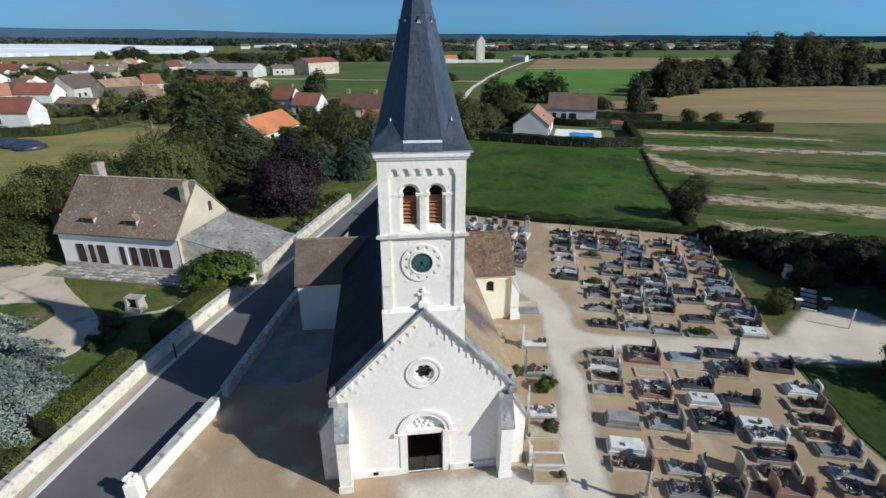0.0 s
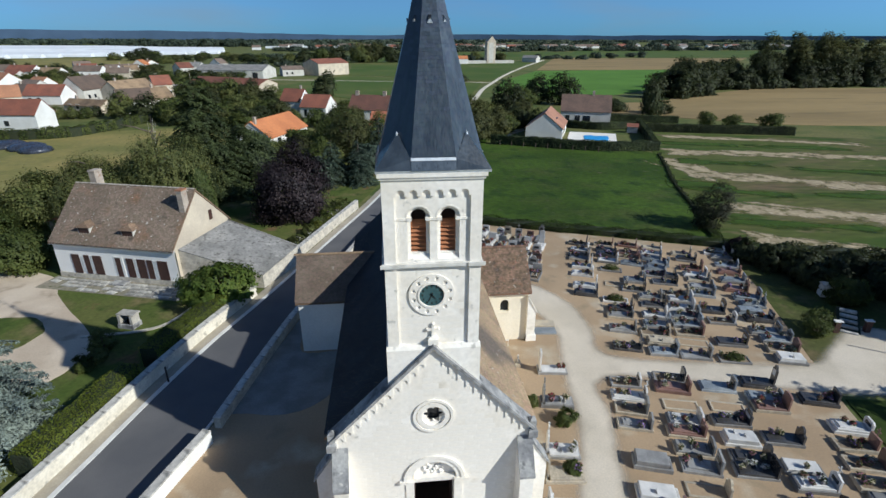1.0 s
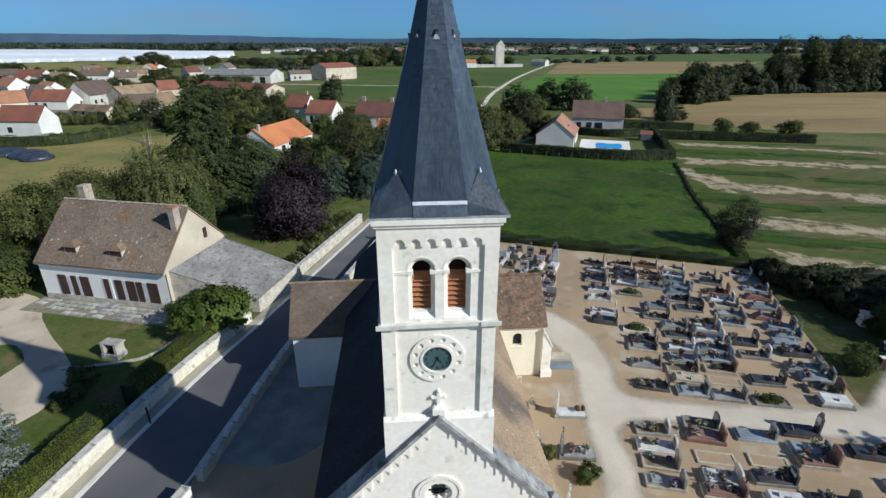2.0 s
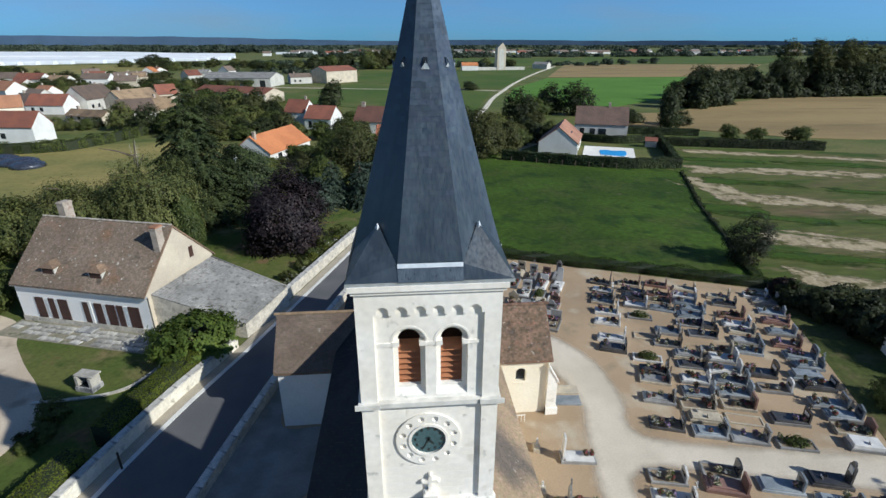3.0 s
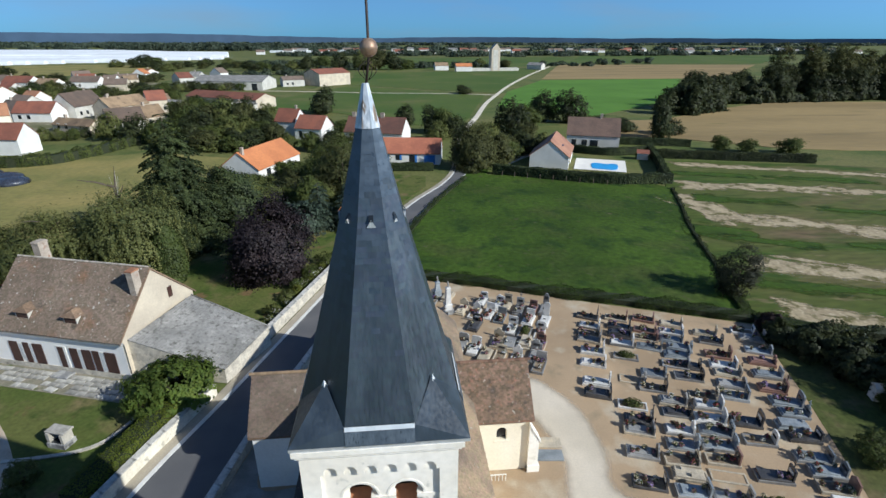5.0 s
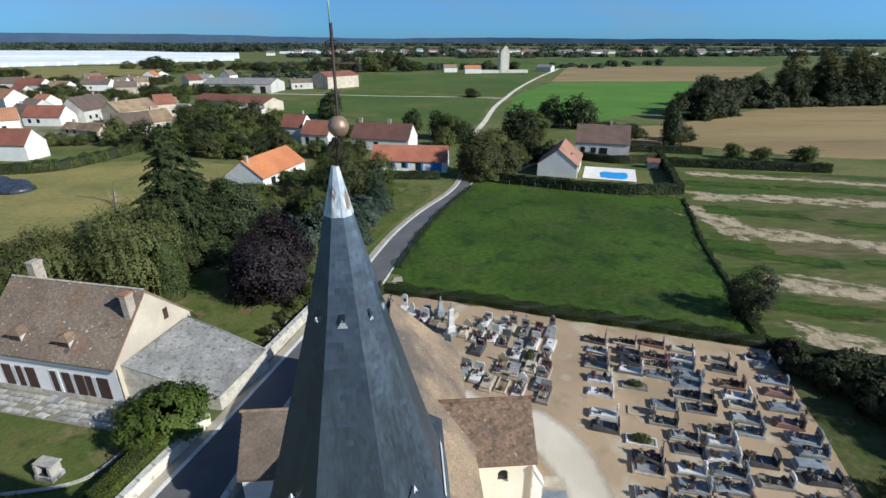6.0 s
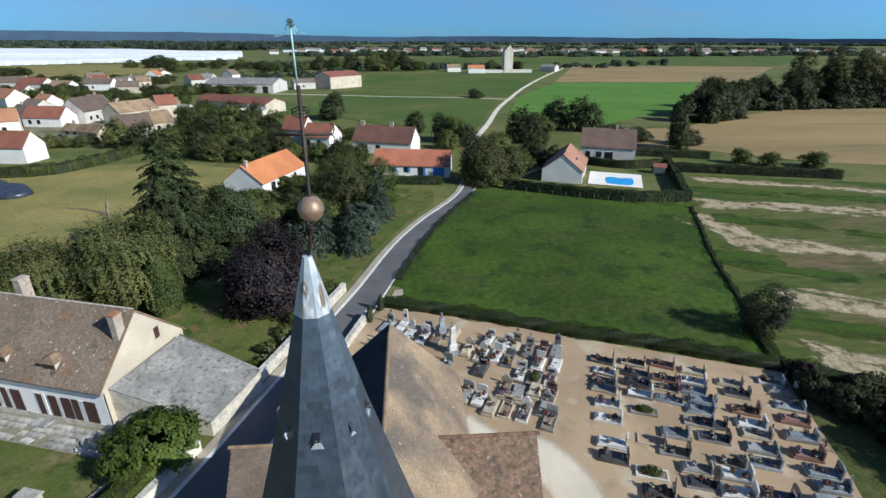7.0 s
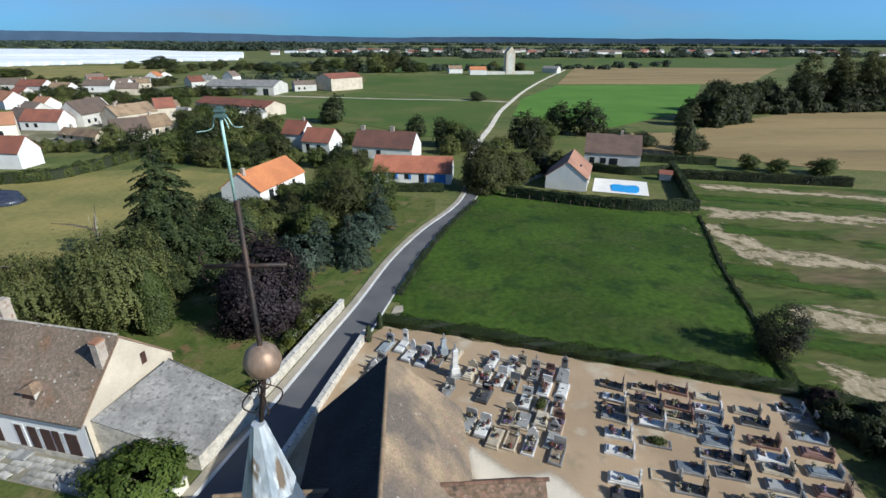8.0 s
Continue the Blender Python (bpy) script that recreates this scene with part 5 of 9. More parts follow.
LACE = surf("net_curtain_behind_glass", (0.62, 0.64, 0.66), (0.50, 0.52, 0.55), big=3, fine=12, rough=0.2, bump=0.05, grain=0.12)
part("front_plaster", Mesh().box(-0.004, -0.012, 0.5, FL + 0.004, 0.0, 3.75), surf("fresh_white_limewash", (0.90, 0.885, 0.86), (0.84, 0.825, 0.80), big=0.5, fine=8, bump=0.1, grain=0.04), farmhouse, "white painted front")
part("plinth", Mesh().box(-0.03, -0.07, 0, FL + 0.03, 0.0, 0.5), WALLSTONE, farmhouse)
part("gable_plaster", Mesh().prism([(0, 0), (FW, 0), (FW, 3.9), (FW / 2, RZ - 0.14), (0, 3.9)], "x", FL, FL + 0.01), RENDER_BUFF, farmhouse, "cream rendered gable")
part("eave_board", Mesh().box(-0.1, -0.30, 3.42, FL + 0.1, -0.02, 3.58), ZINC, farmhouse, "grey zinc eave gutter")
for a, b in ((1.75, 2.55), (3.1, 3.62), (4.05, 4.95), (7.6, 8.3), (8.75, 9.55), (9.75, 10.3), (10.85, 11.85)):
    shutter(a, b)
for x0, x1, z0, z1 in ((2.62, 3.04, 0.75, 2.35), (3.68, 3.99, 0.55, 2.45), (8.36, 8.69, 0.55, 2.45), (10.36, 10.79, 0.55, 2.45)):
    w = part("window", Mesh().box(x0, -0.05, z0, x1, -0.012, z1), RENDER_WHITE, farmhouse, "white window frame")
    part("pane", Mesh().box(x0 + 0.08, -0.056, z0 + 0.1, x1 - 0.08, -0.05, z1 - 0.1), LACE, w, "pane with a white net curtain behind")
dr = part("door", Mesh().box(6.35, -0.05, 0.15, 7.25, -0.012, 2.55), RENDER_WHITE, farmhouse, "dark house door in a white frame")
part("door_leaf", Mesh().box(6.45, -0.062, 0.15, 7.0, -0.05, 2.45), SHUTTER, dr)
part("doorstep", Mesh().cbox(6.8, -0.55, 0, 1.5, 0.9, 0.16, 0.02), LIME_OLD, farmhouse)
part("gable_window", Mesh().box(FL + 0.01, 5.70, 4.55, FL + 0.05, 6.20, 5.55), SHUTTER, farmhouse, "small brown-shuttered gable window")
s_ = (RZ - 3.9) / (FW / 2)
for x in (3.3, 7.9):
    y0, dh = 0.55, 0.62
    zr = 3.9 + s_ * y0
    d = Mesh().add([(x - 0.62, y0, zr), (x + 0.62, y0, zr), (x + 0.62, y0, zr + dh), (x - 0.62, y0, zr + dh), (x - 0.62, y0 + dh / s_, zr + dh), (x + 0.62, y0 + dh / s_, zr + dh)], [(0, 1, 2, 3), (0, 3, 4), (1, 5, 2)])
    dm = part("dormer", d, RENDER_GREY, froof)
    e0, e1, zt = y0 - 0.16, y0 + 1.15, zr + dh
    hip = [(x - 0.80, e0, zt - 0.04), (x + 0.80, e0, zt - 0.04), (x + 0.80, e1 - 0.35, zt + 0.05), (x - 0.80, e1 - 0.35, zt + 0.05), (x, e0 + 0.45, zt + 0.42), (x, e1 + 0.3, zt + 0.42)]
    part("dormer_roof", Mesh().add(hip, [(0, 1, 4), (1, 2, 5, 4), (3, 0, 4, 5), (2, 3, 5), (3, 2, 1, 0)]), TILE_BROWN, dm)
    part("dormer_pane", Mesh().box(x - 0.54, y0 - 0.02, zr + 0.04, x + 0.54, y0, zt - 0.03), SHUTTER, dm)
for i in range(38):
    x = 0.1 + i * (FL - 0.2) / 37
    part("ridge_tile", RIDGE_PALE, None, froof).location = (x, FW / 2, RZ)
part("chimney_top", Mesh().box(FL - 0.62, 2.48, 8.30, FL + 0.02, 3.32, 8.52), TILE_WARM, froof, "red brick chimney top")
# dark eave board of the far gable and drainpipe
part("drainpipe", Mesh().tube([(FL + 0.06, 0.05, 0.1), (FL + 0.06, 0.05, 3.4), (FL + 0.02, -0.18, 3.5)], 0.05, 8), ZINC, farmhouse)

# terrace paving before the house
terr = tagged(part("terrace", Mesh().box(-0.4, -2.6, -0.2, FL + 1.8, -0.07, 0.02), surf("earthy_terrace_bed", (0.30, 0.26, 0.20), (0.20, 0.19, 0.13), big=0.8, fine=7, bump=0.4, grain=0.25, spots=[((0.09, 0.115, 0.04), 1.2, 0.58, 0.70)])), "weathered stone terrace before the farmhouse", "terrace", kind="structure")
terr.matrix_world = farmhouse.matrix_world.copy()
FLAG = surf("grey_paving_slabs", (0.44, 0.42, 0.38), (0.28, 0.27, 0.245), big=1.5, fine=8, bump=0.4, grain=0.25, vary=0.35, spots=[((0.20, 0.20, 0.17), 2.0, 0.58, 0.72)])
rng = random.Random(8)
flag_meshes = [Mesh().cbox(0, 0, 0, w, d, 0.05, 0.012).data("paving_slab", FLAG) for w, d in ((0.74, 0.52), (0.56, 0.52), (0.92, 0.52))]
y = -2.5
while y < -0.4:
    x = -0.3 + rng.uniform(0, 0.3)
    while x < FL + 1.5:
        k = rng.randrange(3)
        w = (0.74, 0.56, 0.92)[k]
        if rng.random() < (0.28 if y < -1.7 else 0.08):
            x += w
            continue
        part("paving_slab", flag_meshes[k], None, terr).matrix_world = farmhouse.matrix_world @ pose(x + w / 2, y + 0.26 + rng.uniform(-0.03, 0.03), 0.01 + rng.uniform(0, 0.02), rng.uniform(-1, 1), rng.uniform(-1, 1), rng.uniform(-11, 11))
        x += w + 0.05
    y += 0.55
# wellhead
STONES_WELL = surf("worn_well_stone", (0.46, 0.43, 0.38), (0.33, 0.31, 0.27), big=2, fine=8, bump=0.4, grain=0.25)
well = thing("garden_well", "old stone garden well with a flat slab roof", "well", (-22.6, 19.9, 0), -16)
well.scale = (0.95, 0.95, 1.0)
part("basin", Mesh().cbox(0, 0, 0, 1.45, 1.0, 0.40, 0.04), LIME_OLD, well)
part("pier", Mesh().box(-0.68, -0.42, 0.40, -0.46, 0.42, 1.12), STONES_WELL, well)
part("pier", Mesh().box(0.46, -0.42, 0.40, 0.68, 0.42, 1.12), STONES_WELL, well)
part("slab_roof", Mesh().cbox(0, 0.1, 1.12, 1.6, 0.85, 0.11, 0.03), STONES_WELL, well, "pale stone slab")
# near-black sheets added where the well's inside lies in shade
part("well_shaft", Mesh().box(-0.46, -0.4, 0.402, 0.46, 0.4, 0.41).box(-0.46, 0.34, 0.41, 0.46, 0.40, 1.11), DARK, well)
# corrugations and ridge flashing on the annex roof
va, vb, vc, vd = (Vector(p) for p in (A, B, C, D))
for i in range(34):
    t = (i + 0.5) / 34
    p0, p1 = va.lerp(vb, t), vd.lerp(vc, t)
    part("corrugation", Mesh().tube([tuple(p0 + Vector((0, 0, 0.0))), tuple(p1 + Vector((0, 0, 0.0)))], 0.035, 6), CEMENT_SHEET, annex)
part("verge_flashing", Mesh().tube([tuple(va + Vector((0, 0, 0.04))), tuple(vb + Vector((0, 0, 0.04)))], 0.07, 6), CEMENT_SHEET, annex)
COPE = surf("pale_coping_stone", (0.60, 0.57, 0.52), (0.44, 0.42, 0.38), big=1.2, fine=7, bump=0.3, grain=0.18, vary=0.15, spots=[((0.26, 0.25, 0.23), 2.5, 0.58, 0.72)])
BED = surf("planted_grave_soil", (0.17, 0.12, 0.08), (0.28, 0.22, 0.15), big=2.5, fine=9, bump=0.4, grain=0.3)
# small plant, signs and posts by the turning place
for x, y in ((32.9, 13.4), (35.4, 13.2)):
    g = thing("brick_pillar", "dark brick gate pillar with a thin white capstone", "pillar", (x, y, 0), -12)
    part("shaft", Mesh().box(-0.20, -0.16, 0, 0.20, 0.16, 0.98), SHUTTER, g)
    part("capstone", Mesh().cbox(0, 0, 0.98, 0.62, 0.36, 0.07, 0.02), RENDER_WHITE, g)
steps = thing("garden_steps", "pale stone steps in a dark bank between two pillars", "steps", (33.8, 13.0, 0), -38)
# near-black surface stands for the tree shade over the bank
part("bank", Mesh().prism([(0.3, 0), (3.5, 0), (3.5, 0.62), (3.1, 0.62)], "x", -0.75, 0.75), HEDGECORE, steps, "planted bank with tree shade in its colour")
for i in range(5):
    part("step", Mesh().cbox(0, 0.25 + i * 0.68, 0, 1.15, 0.34, 0.10 + i * 0.16, 0.02), COPE, steps)
post = thing("white_post", "slim white post beside the gravel", "post", (34.8, 10.1, 0), 0)
part("pole", Mesh().lathe([(0.065, 0), (0.06, 1.75), (0.03, 1.82)], (0, 0, 0), 10), RENDER_WHITE, post)
for x, y, q in ((36.9, 19.1, 0.42), (46.4, 18.0, 0.55)):
    blk = thing("white_shed", "small white garden shed half hidden among trees", "shed", (x, y, 0), -20)
    part("wall", Mesh().box(-q, -q, 0, q, q, 1.15), RENDER_WHITE, blk)
    part("roof", Mesh().prism([(-q - 0.06, 1.13), (q + 0.06, 1.13), (0, 1.38)], "x", -q - 0.08, q + 0.08), RENDER_GREY, blk)
for i in range(9):
    t = i / 8
    f = thing("fence_post", "thin weathered wooden fence post", "post", (22 + 18.5 * t, 89.0 - 8.6 * t, 0), 0, "fence posts along the meadow")
    part("stake", Mesh().box(-0.05, -0.05, 0, 0.05, 0.05, 1.0), BARK, f)
COPE_EDGE = surf("pale_edging_stone", (0.55, 0.51, 0.44), (0.42, 0.39, 0.33), big=2, fine=8, bump=0.3, grain=0.2, vary=0.2)
# stone edging of the lawn, and a dark bollard on the verge
edge = resample(smooth_path([(-25.6, 18.5), (-24.28, 18.58), (-22.7, 18.74), (-21.26, 18.97), (-20.0, 19.59), (-19.18, 21.0), (-18.69, 22.5)], 0.5), 20)
edging = tagged(part("lawn_edging", ribbon(Mesh(), offset(edge, -0.10), offset(edge, 0.10), -0.1, 0.05), PAVE), "low pale stone edging round the lawn", "edging", kind="structure")
for i in range(19):
    a, b = Vector(edge[i]), Vector(edge[i + 1])
    part("edging_stone", Mesh().cbox(0, 0, 0, (b - a).length - 0.02, 0.30, 0.07, 0.02), COPE_EDGE, edging).matrix_world = pose((a.x + b.x) / 2, (a.y + b.y) / 2, 0.05, 0, 0, math.degrees(math.atan2(b.y - a.y, b.x - a.x)))
bol = thing("bollard", "slim dark metal bollard on the verge", "bollard", (-16.75, 12.2, 0.035))
part("post", Mesh().lathe([(0.07, 0), (0.06, 0.1), (0.055, 1.05), (0.07, 1.08), (0.06, 1.18), (0.01, 1.2)], (0, 0, 0), 10), IRON, bol)
# small tiled outhouse against the far gable
oh = thing("outhouse", "small outhouse with a red tiled lean-to roof", "shed", (-39.2, 39.4, 0), HT - 180)
part("wall", Mesh().box(-2.3, 1.6, 0, -0.12, 4.4, 1.7), RENDER_BUFF, oh)
part("roof", Mesh().prism([(-2.5, 1.62), (-0.12, 2.5), (-0.12, 2.62), (-2.5, 1.74)], "y", 1.45, 4.55), TILE_BRICK, oh)


# ---- churchyard walls ----
def wall_run(name, path, h, w, mat, label, cap=None, caph=0.08):
    """A freestanding wall along a path, with its coping laid on it."""
    p = resample(smooth_path(path, 1.0), max(3, int(sum((Vector(path[i + 1]) - Vector(path[i])).length for i in range(len(path) - 1)) / 1.2)))
    ob = tagged(part(name, ribbon(Mesh(), offset(p, -w / 2), offset(p, w / 2), -0.2, h), mat), label, "wall", kind="structure")
    rng = random.Random(len(path) * 7 + int(h * 100))
    for i in range(len(p) - 1):
        a, b = Vector(p[i]), Vector(p[i + 1])
        d = (b - a)
        ln = d.length
        if cap is None:
            break
        cs = part("coping_stone", Mesh().cbox(0, 0, 0, ln - 0.015, w + 0.10 + rng.uniform(-0.02, 0.02), caph, 0.025), cap, ob)
        cs.matrix_world = pose((a.x + b.x) / 2, (a.y + b.y) / 2, h + rng.uniform(0, 0.012), 0, 0, math.degrees(math.atan2(d.y, d.x)))
    return ob


wall_run("churchyard_wall_south", [(-14.2, 0.5), (-13.4, 3.0), (-12.25, 6.3)], 0.88, 0.42, RENDER_WHITE, "white rendered churchyard wall with stone coping", COPE)
wall_run("churchyard_wall_north", [(-12.1, 7.4), (-10.6, 15.0), (-9.2, 21.2), (-6.4, 31.0), (-3.1, 42.4)], 0.72, 0.40, WALLSTONE, "low rubble churchyard wall along the lane", COPE)
wall_run("garden_wall_south", [p for p in offset(rl, -1.26) if -14 < p[1] < 25.0], 0.92, 0.42, surf("sunlit_lime_wall", (0.76, 0.71, 0.60), (0.62, 0.57, 0.47), big=0.7, fine=6, bump=0.4, grain=0.15, spots=[((0.36, 0.33, 0.27), 1.6, 0.60, 0.74)]), "pale rendered garden wall with grey coping", COPE)
wall_run("garden_wall_north", [p for p in offset(rl, -1.45) if 31.4 < p[1] < 49.6], 1.05, 0.42, WALLSTONE, "pale stone garden wall beside the lane", COPE)
pil = thing("gate_pillar", "white stone gate pillar with a rough carved top", "pillar", (-14.35, -0.05, 0))
part("shaft", Mesh().cbox(0, 0, 0, 0.62, 0.62, 1.25, 0.04), LIME, pil)
crown = Mesh()
rng = random.Random(2)
for i in range(14):
    t = i * 2.4
    crown.lathe([(0.03, -0.12), (0.13, -0.05), (0.15, 0.03), (0.05, 0.12)], (0.26 * math.cos(t) * (0.4 + 0.6 * rng.random()), 0.26 * math.sin(t) * (0.4 + 0.6 * rng.random()), 1.33 + rng.uniform(0, 0.25)), 7, smooth=False)
part("carved_top", crown, LIME, pil)
sheet("road_apron", [(-0.9, 45.9), (0.1, 46.3), (0.7, 47.4), (0.6, 48.6), (-0.3, 48.4)], 0.05, PAVE, "pale concrete apron beside the lane", "paving")

# ---- graves ----
STONES = {
    "g": surf("grey_granite", (0.30, 0.295, 0.285), (0.205, 0.20, 0.195), big=1.5, fine=22, rough=0.4, bump=0.05, grain=0.2, vary=0.3),
    "d": surf("dark_polished_granite", (0.050, 0.049, 0.050), (0.085, 0.082, 0.082), big=1.5, fine=22, rough=0.2, bump=0.03, grain=0.2, vary=0.25),
    "w": surf("white_marble", (0.70, 0.68, 0.65), (0.54, 0.53, 0.51), big=1.5, fine=12, rough=0.4, bump=0.05, grain=0.08, vary=0.1),
    "b": surf("blue_grey_granite", (0.21, 0.235, 0.255), (0.31, 0.335, 0.355), big=1.5, fine=22, rough=0.25, bump=0.04, grain=0.2, vary=0.35),
    "p": surf("rose_granite", (0.26, 0.15, 0.12), (0.20, 0.115, 0.095), big=1.5, fine=22, rough=0.35, bump=0.05, grain=0.18, vary=0.2),
    "y": surf("old_beige_limestone", (0.50, 0.43, 0.32), (0.38, 0.33, 0.26), big=1.8, fine=9, rough=0.85, bump=0.3, grain=0.2, vary=0.15),
}
STONE_WORDS = {"g": "grey granite", "d": "dark polished granite", "w": "white marble", "b": "blue-grey granite", "p": "rose granite", "y": "old beige limestone"}
PETALS = [surf("petals_" + nm, c, tuple(q * 0.75 for q in c), big=3, fine=9, bump=0, grain=0.15, vary=0.25, island=True) for nm, c in
          (("white", (0.70, 0.68, 0.66)), ("pink", (0.50, 0.22, 0.28)), ("red", (0.30, 0.05, 0.06)), ("cream", (0.60, 0.52, 0.36)), ("violet", (0.24, 0.15, 0.32)), ("russet", (0.17, 0.09, 0.06)))]
POT = surf("grey_stone_pot", (0.20, 0.18, 0.165), (0.12, 0.105, 0.095), big=4, fine=12, bump=0.1)


def scatter_quads(name, mats, pos, nrm, size, kinds=None, rng=None, aspect=0.6):
    """Small leaf-shaped pieces at many places, in one mesh."""
    rng = rng or np.random.default_rng(1)
    pos, nrm = np.asarray(pos, float), np.asarray(nrm, float)
    n = len(pos)
    nrm = nrm / (np.linalg.norm(nrm, axis=1, keepdims=True) + 1e-9)
    ref = rng.normal(size=(n, 3))
    u = np.cross(nrm, ref)
    u /= np.linalg.norm(u, axis=1, keepdims=True) + 1e-9
    w = np.cross(nrm, u)
    s = (size * rng.uniform(0.6, 1.35, n))[:, None] if np.isscalar(size) else (np.asarray(size) * rng.uniform(0.7, 1.3, n))[:, None]
    bend = nrm * s * 0.25
    v = np.stack([pos - u * s, pos + w * s * aspect + bend, pos + u * s, pos - w * s * aspect + bend], 1).reshape(-1, 3)
    me = bpy.data.meshes.new(name)
    me.vertices.add(4 * n)
    me.vertices.foreach_set("co", v.ravel())
    me.loops.add(4 * n)
    me.loops.foreach_set("vertex_index", np.arange(4 * n, dtype=np.int32))
    me.polygons.add(n)
    me.polygons.foreach_set("loop_start", np.arange(0, 4 * n, 4, dtype=np.int32))
    if kinds is not None:
        me.polygons.foreach_set("material_index", np.asarray(kinds, np.int32))
    for m in mats if isinstance(mats, (list, tuple)) else [mats]:
        me.materials.append(m)
    me.update(calc_edges=True)
    me.validate()
    return me


def flower_mesh(k, n, r, h):
    rng = np.random.default_rng(k * 11 + n)
    d = rng.normal(size=(n, 3))
    d /= np.linalg.norm(d, axis=1, keepdims=True)
    d[:, 2] = np.abs(d[:, 2])
    p = d * np.array([r, r, h]) * rng.uniform(0.6, 1.05, n)[:, None]
    return scatter_quads("bouquet", [PETALS[k % 6], LEAF], p, d + rng.normal(size=(n, 3)) * 0.5, 0.042, (rng.random(n) < 0.45).astype(int), rng, 0.8)


FLOWERS = [flower_mesh(k, 90, 0.17, 0.26) for k in range(12)]
POTMESH = Mesh().lathe([(0.08, 0), (0.12, 0.17), (0.135, 0.17), (0.135, 0.20), (0.10, 0.20)], (0, 0, 0), 10).data("flower_pot", POT)
grave_count = [0]


def head_profile(style, w, h):
    a = w / 2
    if style == 0:
        return [(-a, 0), (a, 0), (a, h)] + [(a * math.cos(t), h + 0.16 * math.sin(t)) for t in [math.pi * j / 8 for j in range(1, 8)]] + [(-a, h)]
    if style == 1:
        return [(-a, 0), (a, 0), (a, h - 0.12), (a * 0.7, h), (-a * 0.7, h), (-a, h - 0.12)]
    if style == 2:
        return [(-a, 0), (a, 0), (a, h * 0.8), (0.12, h + 0.1), (-a, h * 0.92)]
    if style == 3:
        return [(-a, 0), (a, 0), (a, h), (-a, h)]
    return [(-a, 0), (a, 0), (a, h * 0.75), (a * 0.55, h * 0.8)] + [(a * 0.55 * math.cos(t), h * 0.85 + a * 0.55 * math.sin(t)) for t in [math.pi * j / 6 for j in range(1, 6)]] + [(-a * 0.55, h * 0.8), (-a, h * 0.75)]


